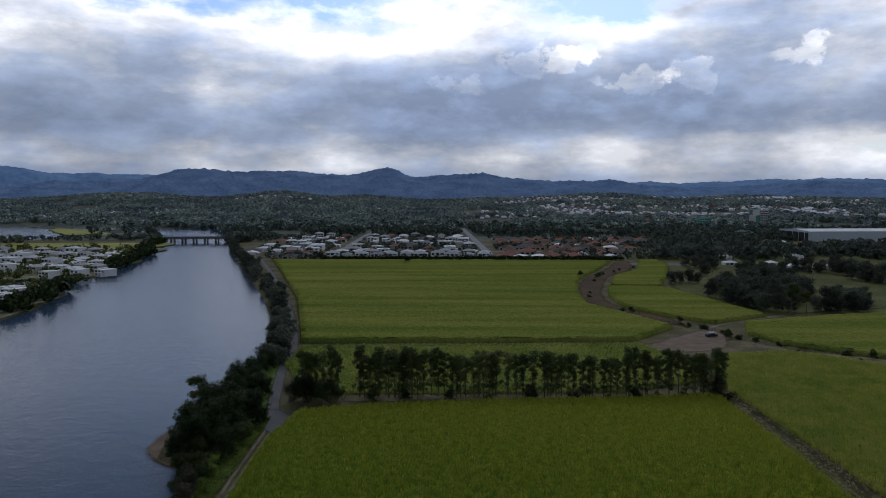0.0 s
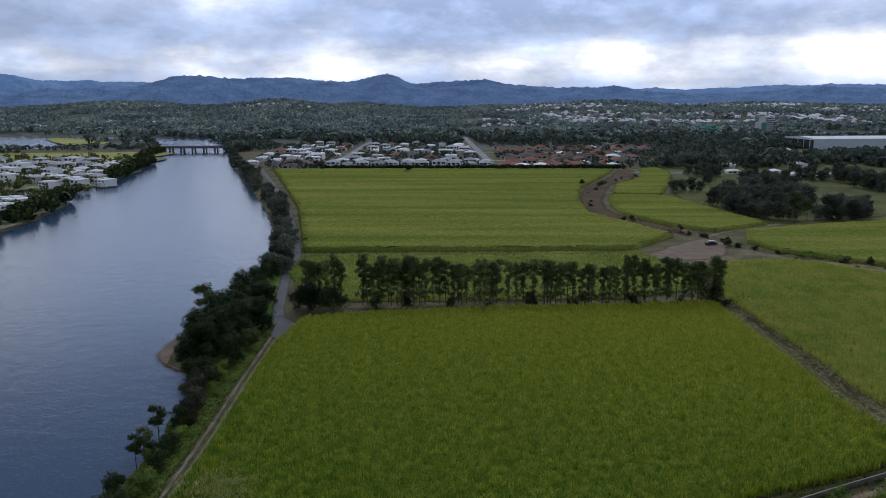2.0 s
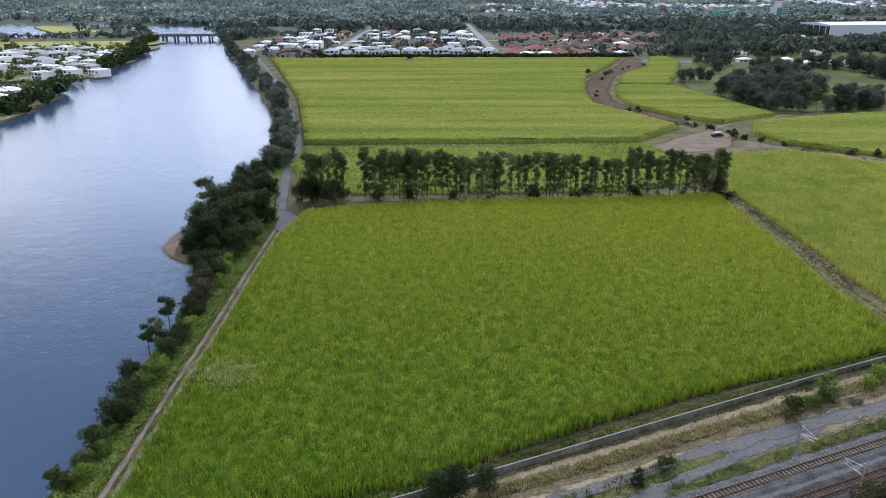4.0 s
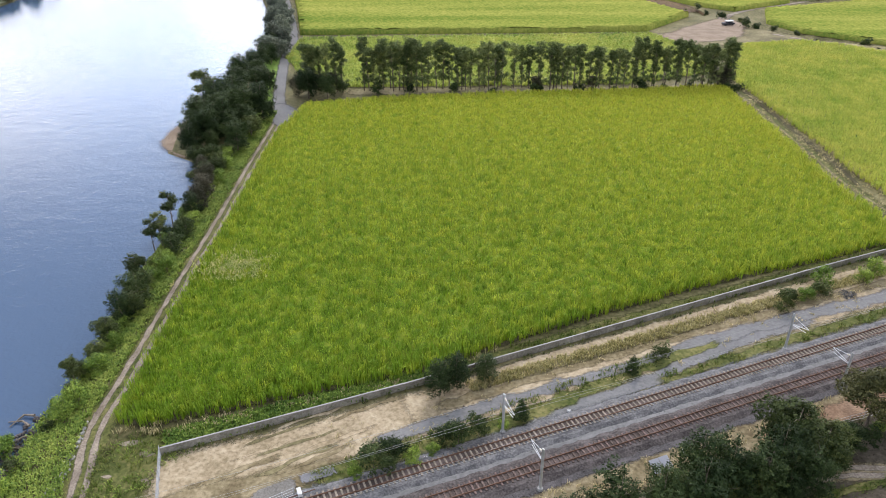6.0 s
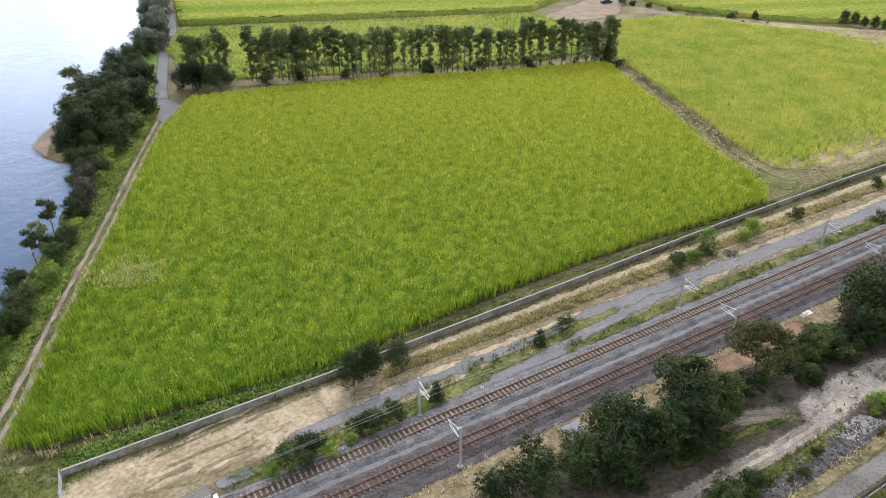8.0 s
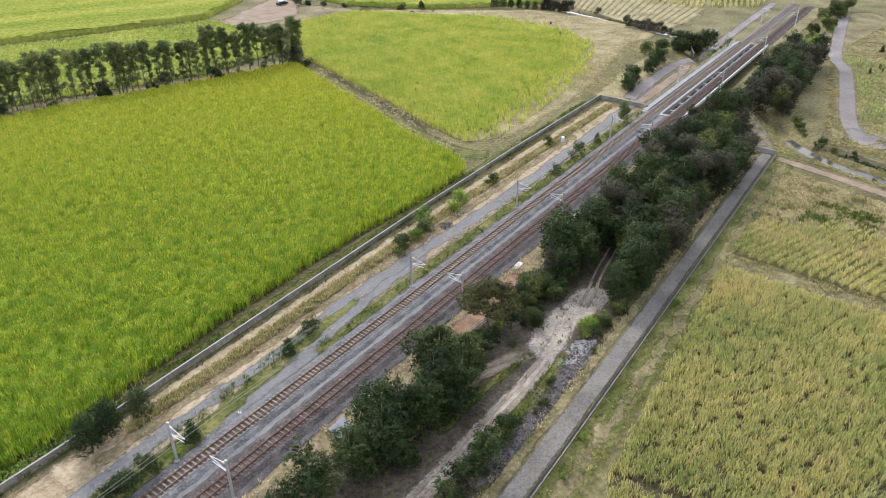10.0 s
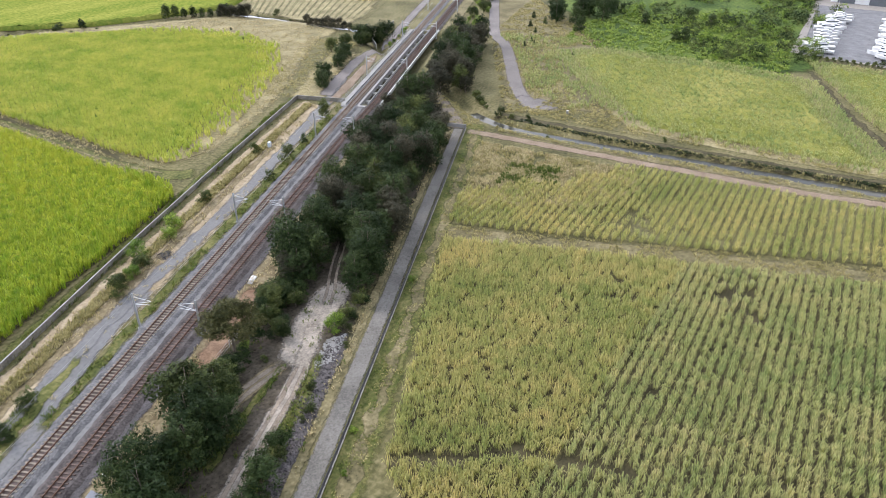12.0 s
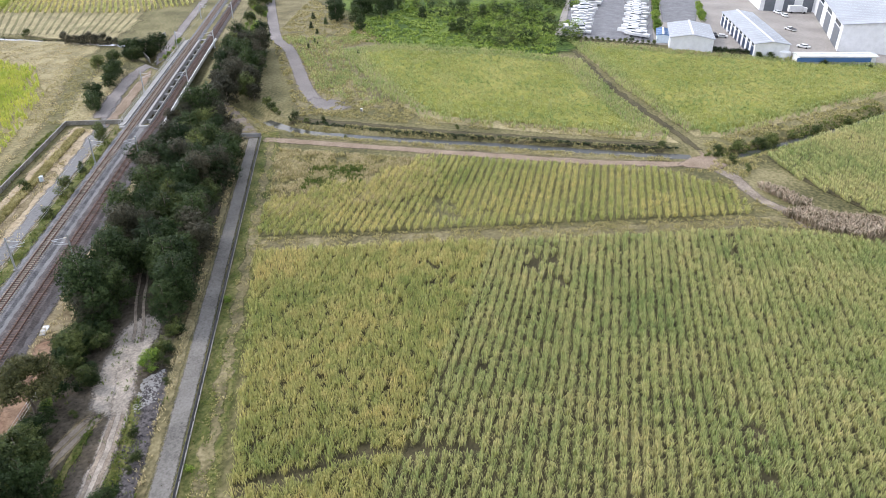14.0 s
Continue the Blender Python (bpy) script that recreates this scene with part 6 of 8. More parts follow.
# ---- far woods ----
def far_wood(name, spots, label, mat=LEAF_FAR, leaves=20, seed=5):
    """Many far crowns as one mass of leaf clumps. spots: rows of x, y, height, width."""
    rng = np.random.default_rng(seed)
    S = np.array(spots)
    n = len(S)
    d = rng.normal(size=(n, leaves, 3))
    d /= np.linalg.norm(d, axis=2)[..., None]
    d[..., 2] = d[..., 2] * 0.95
    h, w = S[:, 2][:, None], S[:, 3][:, None]
    z0 = far_rise(S[:, 0], S[:, 1])[:, None]
    c = np.stack([S[:, 0][:, None] + d[..., 0] * w * 0.5, S[:, 1][:, None] + d[..., 1] * w * 0.5, z0 + h * 0.55 + d[..., 2] * h * 0.45], -1).reshape(-1, 3)
    s = (np.repeat(S[:, 3], leaves) * 0.20 * rng.uniform(0.6, 1.35, n * leaves))[:, None]
    up = d.reshape(-1, 3) + rng.normal(0, 0.5, (n * leaves, 3))
    a = np.cross(up, rng.normal(size=(n * leaves, 3)))
    a /= np.linalg.norm(a, axis=1)[:, None] + 1e-9
    up /= np.linalg.norm(up, axis=1)[:, None]
    b = np.cross(up, a)
    v = np.stack([c - a * s, c + b * s * 0.8, c + a * s, c - b * s * 0.8], 1).reshape(-1, 3)
    return tagged(new(name, mesh_np(name, v, np.arange(len(v)).reshape(-1, 4), mat)), label, "trees", kind="stuff")


rng_w = np.random.default_rng(17)
x = rng_w.uniform(-1900, 2100, 60000)
y = 690 + 2200 * rng_w.uniform(0, 1, 60000) ** 1.15
lo_az = np.abs(x / y) < 0.70
dry = ~(inside(x, y, RIVER_LINE) | inside(x, y, LAKE))
clear = (away(x, y, BANK_LEFT) > 12)
dens = np.array([noise.noise((p * 0.006, q * 0.006, 1)) for p, q in zip(x, y)])
SUBURB = [(-230, 690), (210, 690), (330, 1080), (-250, 1080)]
ISLAND = [(-228, 354), (-268, 540), (-310, 756), (-370, 920), (-700, 900), (-600, 300)]
STREETS = ([(-112, 800), (-116, 836), (-118, 967), (-119, 1125), (-112, 1300)], [(50, 740), (49, 802), (45, 960), (40, 1174), (36, 1320)], [(-230, 790), (60, 784), (230, 800)], [(-200, 905), (250, 900)])
keep = lo_az & dry & clear & (dens > -0.30) & ~inside(x, y, [(-560, 850), (-372, 935), (-350, 850), (-520, 770)])
for road_ in STREETS:
    keep &= away(x, y, road_) > 13
keep &= ~inside(x, y, SUBURB) | (rng_w.uniform(size=x.size) < 0.60)
keep &= ~inside(x, y, ISLAND)
keep &= rng_w.uniform(size=x.size) < np.clip(1.25 - y / 5000, 0.2, 1)
town = np.array([noise.noise((p * 0.004, q * 0.006, 8)) for p, q in zip(x, y)]) > 0.02
keep &= ~(town & (y > 1550) & (x > 0)) | (rng_w.uniform(size=x.size) < 0.16)
keep &= ~inside(x, y, [(-640, 985), (-560, 1000), (-470, 1090), (-440, 1300), (-640, 1420), (-900, 1450), (-900, 1050)]) | (rng_w.uniform(size=x.size) < 0.12)
tall = np.where(town & (y > 1500) & (x > 0), rng_w.uniform(3, 6.5, x.size), np.where(inside(x, y, SUBURB), rng_w.uniform(3.5, 7.0, x.size), rng_w.uniform(6, 12.5, x.size)))
spots = np.stack([x, y, tall, tall * rng_w.uniform(0.75, 1.1, x.size) * (1 + y / 5000)], -1)[keep]
spots = spots[np.argsort(spots[:, 1])]
low_wood = inside(spots[:, 0], spots[:, 1], [(-760, 900), (-380, 930), (-400, 1090), (-560, 1110), (-640, 985)])
spots[low_wood, 2:] *= 0.55
# three depth bands; farther ones get leaf colours holding more haze
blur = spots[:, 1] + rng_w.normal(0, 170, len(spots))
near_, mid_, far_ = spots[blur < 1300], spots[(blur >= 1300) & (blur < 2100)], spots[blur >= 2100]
far_wood("suburb_woodland", near_[:7500], "trees between suburban houses, slight haze in their colour", LEAF_MID, 30)
far_wood("far_woodland", mid_[:7000], "distant woodland between suburbs, haze in its leaf colour", LEAF_FAR, 20)
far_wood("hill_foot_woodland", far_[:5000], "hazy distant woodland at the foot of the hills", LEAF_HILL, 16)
hx = np.arange(-118, 176, 2.2)
far_wood("windbreak_hedge", np.stack([hx, 686 + rng_w.uniform(-2, 2, hx.size), rng_w.uniform(3.2, 4.8, hx.size), rng_w.uniform(4, 5.5, hx.size)], -1), "long dark hedge behind a cane field", LEAF_DARK, 40)
lx, ly = [], []
for a, b in zip(BANK_LEFT[3:], BANK_LEFT[4:-1]):
    L = math.dist(a, b)
    for k in range(int(L / 5)):
        t = (k + rng_w.uniform()) / (L / 5)
        lx.append(a[0] + (b[0] - a[0]) * t - rng_w.uniform(2, 14))
        ly.append(a[1] + (b[1] - a[1]) * t)
lx, ly = np.array(lx), np.array(ly)
ok = ((ly < 480) | (ly > 585)) & (ly > 300)
far_wood("mangrove_fringe", np.stack([lx, ly, rng_w.uniform(6, 10, lx.size), rng_w.uniform(6, 9, lx.size)], -1)[ok], "dark mangrove fringe on the far river bank", LEAF_DARK, 60)
sx = rng_w.uniform(-560, -235, 1100)
sy = rng_w.uniform(330, 840, 1100)
ok = inside(sx, sy, ISLAND) & (away(sx, sy, BANK_LEFT) > 10)
far_wood("garden_trees", np.stack([sx, sy, rng_w.uniform(3, 7.5, 1100), rng_w.uniform(3, 6.5, 1100)], -1)[ok], "small garden trees among waterfront houses", LEAF_GREEN, 40)

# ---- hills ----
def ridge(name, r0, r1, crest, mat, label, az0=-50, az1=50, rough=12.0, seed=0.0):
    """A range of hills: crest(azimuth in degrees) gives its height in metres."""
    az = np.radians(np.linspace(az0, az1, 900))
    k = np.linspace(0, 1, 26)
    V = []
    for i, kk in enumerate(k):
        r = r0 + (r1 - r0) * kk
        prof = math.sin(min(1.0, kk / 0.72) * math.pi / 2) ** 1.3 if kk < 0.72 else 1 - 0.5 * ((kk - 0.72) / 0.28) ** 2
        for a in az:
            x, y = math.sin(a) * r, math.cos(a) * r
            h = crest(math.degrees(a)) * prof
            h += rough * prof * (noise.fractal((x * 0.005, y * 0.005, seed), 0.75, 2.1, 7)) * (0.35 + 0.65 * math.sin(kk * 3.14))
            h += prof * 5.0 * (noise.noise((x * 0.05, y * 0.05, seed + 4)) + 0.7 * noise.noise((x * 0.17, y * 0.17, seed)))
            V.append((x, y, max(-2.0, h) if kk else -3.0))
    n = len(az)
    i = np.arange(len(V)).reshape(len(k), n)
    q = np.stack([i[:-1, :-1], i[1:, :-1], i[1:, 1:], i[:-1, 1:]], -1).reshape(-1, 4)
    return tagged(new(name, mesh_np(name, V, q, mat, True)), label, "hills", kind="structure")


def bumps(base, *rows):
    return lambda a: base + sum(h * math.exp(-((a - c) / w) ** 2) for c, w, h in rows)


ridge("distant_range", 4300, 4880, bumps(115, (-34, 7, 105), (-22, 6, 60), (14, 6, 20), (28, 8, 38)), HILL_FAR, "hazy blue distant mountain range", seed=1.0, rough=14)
ridge("wooded_range", 3200, 4200, bumps(96, (-12, 15, 72), (-19, 3.2, 38), (-12.8, 2.2, 16), (-4.6, 1.4, 36), (-4.0, 3, 14), (0.8, 2.5, 18), (3.8, 2.2, 40), (8, 3, 24), (12.5, 3, 26), (28, 4, 26)), HILL_NEAR, "wooded hills on the horizon, blue haze in their colour", seed=2.0, rough=20)

# ---- railway viaduct ----
def viaduct():
    vd = thing("railway_viaduct", "pale concrete railway viaduct with two decks on piers", "bridge", at=Matrix.Translation((RAIL_O.x, RAIL_O.y, 0)) @ Matrix.Rotation(RAIL_TURN, 4, "Z"))
    s0, s1 = 158.0, 252.0
    mid, L = (s0 + s1) / 2, s1 - s0
    for lo, hi, bed in ((-2.5, 2.0, (-1.35, 1.35)), (-8.0, -4.35, (-7.5, -4.75))):
        n0, w = (lo + hi) / 2, hi - lo
        part("deck", boxes((mid, n0, -0.12, L, w, 0.9)), CONCRETE, vd)
        part("deck_ballast", boxes((mid, (bed[0] + bed[1]) / 2, 0.36, L, bed[1] - bed[0], 0.08)), BROWN_BALLAST, vd, "dark stained ballast on the deck")
        for e in (lo + 0.11, hi - 0.11):
            part("parapet", boxes((mid, e, 0.56, L, 0.22, 0.5)), CONCRETE, vd, "pale concrete parapet")
    part("edge_beam", boxes((mid, -8.12, 0.5, L, 0.2, 0.9)), WHITE, vd, "white edge beam of the deck")
    part("walkway", boxes((mid, 2.75, 0.40, L, 1.4, 0.16)), CONCRETE, vd, "pale walkway beside the deck")
    for z in (1.0, 1.5):
        part("handrail", tube(bmesh.new(), [(s0, 3.4, z), (s1, 3.4, z)], [0.035, 0.035], 5), GALV, vd, "galvanised handrail")
    pm = bm_mesh("handrail_post", boxes((0, 0, 1.0, 0.06, 0.06, 1.05)), GALV)
    for k in range(48):
        ob = part("handrail_post", pm, GALV, vd)
        ob.location = (s0 + k * 2.0, 3.4, 0)
    pier = bm_mesh("pier", boxes((0, 0, -1.75, 0.9, 0.9, 2.6), (0, 0, -0.72, 1.0, 3.4, 0.4), bevel=0.06), CONCRETE)
    for k in range(12):
        for n0 in (-1.35, 1.3, -5.4):
            ob = part("pier", pier, CONCRETE, vd, "concrete pier")
            ob.location = (s0 + 5 + k * 7.6, n0, -0.002 * (n0 > 0))
    beam = bm_mesh("cross_beam", boxes((0, -3.42, -0.25, 1.1, 1.75, 0.7), bevel=0.05), CONCRETE)
    for k in range(12):
        part("cross_beam", beam, CONCRETE, vd, "pale concrete beam between the decks").location = (s0 + 5 + k * 7.6, 0, 0)
    for s in (s0 - 0.6, s1 + 0.6):
        part("abutment", boxes((s, -2.7, -1.0, 1.2, 11.6, 2.7)), CONCRETE, vd, "concrete abutment")
    return vd


viaduct()
ribbon("dry_verge", rail_line((162, 15.0), (180, 17.5), (200, 18.5), (216, 19.0)), 9.0, 0.028, STUBBLE, "dry mown verge below a railway viaduct", "ground", ragged=1.2)
panel_wall("creek_barrier", rail_line((222, 9.5), (232, 14), (262, 12.4)), "low grey barrier wall near the viaduct", 1.6, 2.4, WALL_GREY)
patch("dry_bank", rail_line((163, 5.2), (206, 5.4), (210, 8.5), (164, 8.6)), 0.045, RED_DIRT, "bare brown bank beside the viaduct", "ground", ragged=0.6)
ribbon("viaduct_track", rail_line((165, 10.5), (190, 11.5), (208, 11.5), (222, 8.5)), 4.0, 0.065, MAUVE_GRAVEL, "pale gravel track beside the viaduct", "track", ragged=0.5)
ribbon("service_road_far", rail_line((224, 7), (250, 8), (340, 9)), 3.4, 0.06, MAUVE_GRAVEL, "pale gravel service road beyond the viaduct", "road", ragged=0.4)
ribbon("mown_verge_far", rail_line((256, -11), (340, -11)), 5.0, 0.05, STRAW, "dry mown verge beside the railway", "ground", ragged=0.4)
plant(SHRUB[2], [(*rail(s_, 4.8 + rng_t.uniform(-0.5, 0.8)), rng_t.uniform(0.3, 0.6)) for s_ in (226, 232, 240, 246, 252)], rng_t)
plant(BELT[3], [(*rail(226, 15), 0.75), (*rail(231, 17), 0.7), (*rail(218, 20), 0.8), (*rail(214, 24), 0.7)], rng_t)
for i in range(46):
    plant(rng_t.choice((SHRUB[0], SHRUB[2], BELT[3])), [(*rail(rng_t.uniform(238, 340), rng_t.uniform(-23, -15)), rng_t.uniform(0.55, 0.8))], rng_t)

# ---- abutment pad near the river bridge ----
patch("abutment_pad", rail_line((-33, 0.9), (-30.9, 2.3), (-28.4, 4.4), (-23.8, 4.9), (-23.8, 3.2), (-24.4, 1.0)), 0.15, PATH_SLAB, "pale concrete pad beside the railway", "pavement", ragged=0.05, sharp=True)
patch("abutment_pad_dark", rail_line((-23.5, 4.9), (-19, 4.6), (-18.8, 3.1), (-23.3, 3.1)), 0.14, ROAD_GREY, "weathered grey concrete pad", "pavement", ragged=0.05, sharp=True)
mesh_fence("pad_railing", rail_line((-34, 0.7), (-24.4, 2.2)), "white steel pedestrian railing on a concrete pad", 1.1, 1.4, 3)
mesh_fence("pad_railing", rail_line((-34, 0.1), (-23.8, 1.2)), "white steel pedestrian railing on a concrete pad", 1.1, 1.4, 3)
tagged(new("marker_block", bm_mesh("marker_block", boxes((*rail(-23.8, 1.7), 0.5, 0.5, 1.1, 0.8, RAIL_TURN), bevel=0.04), WHITE)), "white painted concrete end block", "block")
for sd in (-1.1, 1.1):
    ob = thing("guard_rail", "rusty steel guard rail beside the running rails", "rail")
    a, b = rail(-40, sd * 0.6), rail(-22, sd * 1.4)
    part("rail", tube(bmesh.new(), [(*a, 0.58), (*b, 0.58)], [0.06, 0.06], 5), RUST, ob)


# ---- trackside fittings ----
def solar_post():
    x, y = rail(15.5, -12.7)
    t = thing("solar_panel_post", "tilted twin solar panel on a steel post", "solar panel", at=Matrix.Translation((x, y, 0)) @ Matrix.Rotation(RAIL_TURN, 4, "Z"))
    part("post", tube(bmesh.new(), [(0, 0, 0), (0, 0, 3.6)], [0.07, 0.07], 8), GALV, t)
    for o in (-0.66, 0.66):
        bm = boxes((o, 0, 0, 1.25, 1.7, 0.05), bevel=0.01)
        bmesh.ops.transform(bm, matrix=Matrix.Translation((0, 0, 3.75)) @ Matrix.Rotation(radians(22), 4, "X"), verts=bm.verts)
        part("panel", bm, SOLAR, t, "grey-blue solar panel")
    bm = boxes((0, 0, -0.05, 2.7, 0.08, 0.06), (0, 0.6, -0.05, 2.7, 0.06, 0.06), (0, -0.6, -0.05, 2.7, 0.06, 0.06))
    bmesh.ops.transform(bm, matrix=Matrix.Translation((0, 0, 3.72)) @ Matrix.Rotation(radians(22), 4, "X"), verts=bm.verts)
    part("bracket", bm, GALV, t)


solar_post()
tagged(new("pit_lid", bm_mesh("pit_lid", boxes((*rail(66.2, -9.0), 0.1, 1.5, 1.0, 0.2, RAIL_TURN), bevel=0.03), WHITE)), "white concrete cable pit lid beside the track", "pit lid")
tagged(new("pit_lid", bm_mesh("pit_lid", boxes((*rail(64.9, -9.1), 0.09, 1.0, 0.9, 0.18, RAIL_TURN), bevel=0.03), CONCRETE)), "grey concrete cable pit lid beside the track", "pit lid")
cab = thing("trackside_cabinet", "small pale turquoise cabinet on a plinth in dry grass", "cabinet", at=Matrix.Translation((*rail(123.9, 11.1), 0)) @ turn)
part("plinth", boxes((0, 0, 0.08, 1.1, 0.9, 0.16)), CONCRETE, cab)
part("body", boxes((0, 0, 0.75, 0.9, 0.7, 1.2), bevel=0.04), SHED_SIDE, cab)
part("door", boxes((0, -0.36, 0.75, 0.8, 0.03, 1.05)), WHITE, cab)
for s_, n_ in ((-8.2, 1.6), (12.5, 2.4), (-6.0, 1.2), (22, -9.2)):
    mk = thing("marker_post", "small white marker on the gravel shoulder", "marker", at=Matrix.Translation((*rail(s_, n_), 0.05)))
    part("disc", tube(bmesh.new(), [(0, 0, 0), (0, 0, 0.35)], [0.22, 0.2], 10), WHITE, mk)
    part("stub", tube(bmesh.new(), [(0, 0, 0.3), (0, 0, 0.5)], [0.08, 0.06], 8), DARK_PAINT, mk)
pump = thing("drain_marker", "small pale pump box beside a drain track", "box", at=Matrix.Translation((178.5, 69, 0)))
part("body", boxes((0, 0, 0.45, 0.6, 0.5, 0.9), bevel=0.05), CONCRETE, pump)
part("lid", boxes((0, 0, 0.93, 0.7, 0.6, 0.07)), WHITE, pump)
tagged(new("gravel_heap", mesh_np("gravel_heap", *leaf_mass(np.random.default_rng(3), [(*rail(70.5, 9.6), 0.1, 1.6, 1.3, 0.7)], 500, 0.16), BALLAST)), "small dark heap of ballast gravel", "heap", kind="stuff")


def stones(name, outline, count, size, mat, label, seed, z=0.05):
    """Loose broken stones as one mass."""
    rng = np.random.default_rng(seed)
    P = np.array(outline)
    x = rng.uniform(P[:, 0].min(), P[:, 0].max(), count * 4)
    y = rng.uniform(P[:, 1].min(), P[:, 1].max(), count * 4)
    ok_ = inside(x, y, list(map(tuple, outline)))
    x, y = x[ok_][:count], y[ok_][:count]
    n = len(x)
    base = np.array([(1, 0, 0), (-1, 0, 0), (0, 1, 0), (0, -1, 0), (0, 0, 1), (0, 0, -1)], float)
    tri = np.array([(0, 2, 4), (2, 1, 4), (1, 3, 4), (3, 0, 4), (2, 0, 5), (1, 2, 5), (3, 1, 5), (0, 3, 5)])
    v = base[None] * (size * rng.uniform(0.4, 1.4, (n, 6, 1))) * (1, 1, 0.7)
    a = rng.uniform(0, 6.28, n)
    rx = v[..., 0] * np.cos(a)[:, None] - v[..., 1] * np.sin(a)[:, None]
    ry = v[..., 0] * np.sin(a)[:, None] + v[..., 1] * np.cos(a)[:, None]
    v = np.stack([rx + x[:, None], ry + y[:, None], v[..., 2] + z], -1).reshape(-1, 3)
    f = (np.arange(n)[:, None, None] * 6 + tri[None]).reshape(-1, 3)
    return tagged(new(name, mesh_np(name, v, f, mat)), label, "rocks", kind="stuff")


stones("loose_rocks", rail_line((22, -28.2), (38, -27.2), (50, -27.4), (54, -29.8), (40, -30.6), (22, -30.6)), 900, 0.26, ROCK, "loose dark broken rocks", 1)
stones("loose_rocks", rail_line((45, -26.8), (52, -26.8), (54, -29.4), (47, -29.4)), 350, 0.24, CONCRETE, "pale loose broken stones", 2)
stones("bank_rocks", [(-46.6, 52), (-46.2, 60), (-47.6, 70), (-48.2, 70), (-47.4, 61), (-48, 52)], 130, 0.32, CONCRETE, "pale stones in bank groundcover", 3)
stones("shore_rocks", [(-57, 54), (-54, 62), (-55, 72), (-56.5, 72), (-58, 60)], 150, 0.4, ROCK, "dark rocks at the water's edge", 4, -0.9)
stones("rubbish_pile", [(-43.5, 196), (-39.5, 197), (-39.5, 202.5), (-42, 203)], 30, 0.45, WHITE, "white rubbish dumped at the road end", 5)
for k in range(7):
    a = random.Random(k)
    x0, y0 = -54.5 - a.uniform(0, 2), 60 + k * 2.0
    tagged(new("driftwood", bm_mesh("driftwood", tube(bmesh.new(), [(x0, y0, -0.6), (x0 - a.uniform(0.5, 1.8), y0 + a.uniform(-1, 1.5), -0.7), (x0 - a.uniform(2, 3.5), y0 + a.uniform(-2, 2), -0.85)], [0.2, 0.14, 0.06], 6), BARK)), "weathered grey driftwood at the water's edge", "driftwood", "driftwood on the shore")


# ---- grass tufts ----
def tufts(name, outline, per_m2, height, mat, label, seed, width=0.10, spread=0.35, count=5, clumpy=0.0, clear_of=None):
    rng = np.random.default_rng(seed)
    P = np.array(outline)
    lo, hi = P.min(0), P.max(0)
    n = int((hi - lo).prod() * per_m2)
    x, y = rng.uniform(lo[0], hi[0], n), rng.uniform(lo[1], hi[1], n)
    ok_ = inside(x, y, list(map(tuple, outline)))
    x, y = x[ok_], y[ok_]
    if clumpy:
        d_ = np.array([noise.noise((p * 0.22, q * 0.22, seed)) + 0.5 * noise.noise((p * 0.9, q * 0.9, seed)) for p, q in zip(x, y)])
        x, y = x[d_ > clumpy - 0.25], y[d_ > clumpy - 0.25]
    if clear_of:
        open_ = away(x, y, clear_of) > 2.1
        x, y = x[open_], y[open_]
    v, f = blades(x, y, rng, count, height, width, spread, np.repeat(ground_height(x, y), count))
    return tagged(new(name, mesh_np(name, v, f, mat)), label, "grass", kind="stuff")


def band(s0, s1, na, nb, sb=None):
    return rail_line((s0, na[0]), (s1, na[1]), (s1, nb[1]), (s0, nb[0]))


tufts("dry_grass", band(2, 80, (10.9, 12.0), (12.9, 14.0)), 9.0, 0.75, TUFT_STRAW, "tall straw coloured dry grass", 1, clumpy=0.0)
tufts("dry_grass", band(80, 157, (12.0, 11.6), (14.0, 13.6)), 9.0, 0.75, TUFT_STRAW, "tall straw coloured dry grass", 31, clumpy=0.0)
tufts("dry_grass", band(40, 157, (9.6, 9.0), (14.6, 15.6)), 1.2, 0.5, TUFT_DRY, "sparse dry grass on bare soil", 32, clumpy=0.3)
tufts("dry_grass", band(-20, 158, (5.0, 5.0), (12.0, 12.0)), 0.5, 0.4, TUFT_DRY, "thin dry grass on gravel", 2, clumpy=0.25)
tufts("weed_growth", band(-22, 30, (2.8, 6.2), (4.6, 8.8)), 3.0, 0.5, TUFT_GREEN, "green weeds on the gravel shoulder", 3, clumpy=0.12)
tufts("weed_growth", band(28, 158, (2.4, 2.6), (4.4, 4.6)), 2.6, 0.5, TUFT_GREEN, "green weeds on the gravel shoulder", 4, clumpy=0.15)
tufts("wall_weeds", band(-38, 4, (15.0, 15.3), (18.2, 17.6)), 6.0, 0.8, LEAF_BRIGHT, "rank green weeds behind a wall", 25, width=0.22, spread=0.5, clumpy=0.0)
tufts("wall_weeds", band(-6, 160, (15.6, 18.2), (17.6, 20.6)), 4.5, 0.6, TUFT_GREEN, "green weeds behind a wall", 5, clumpy=0.05)
tufts("wall_foot_weeds", band(-36, 158, (13.9, 16.6), (14.5, 17.2)), 2.2, 0.6, LEAF_GREEN, "dark weeds at the foot of a wall", 6, clumpy=0.1)
tufts("cess_grass", band(-10, 155, (-8.4, -8.4), (-12.5, -12.5)), 1.4, 0.45, TUFT_DRY, "dry grass beside the railway", 7, clumpy=0.2)
tufts("track_weeds", rail_line((22, -26.6), (48, -26.4), (48, -27.6), (34, -28.4), (22, -28.4)), 5.0, 0.45, TUFT_GREEN, "green weeds beside a track", 43, clumpy=0.05)
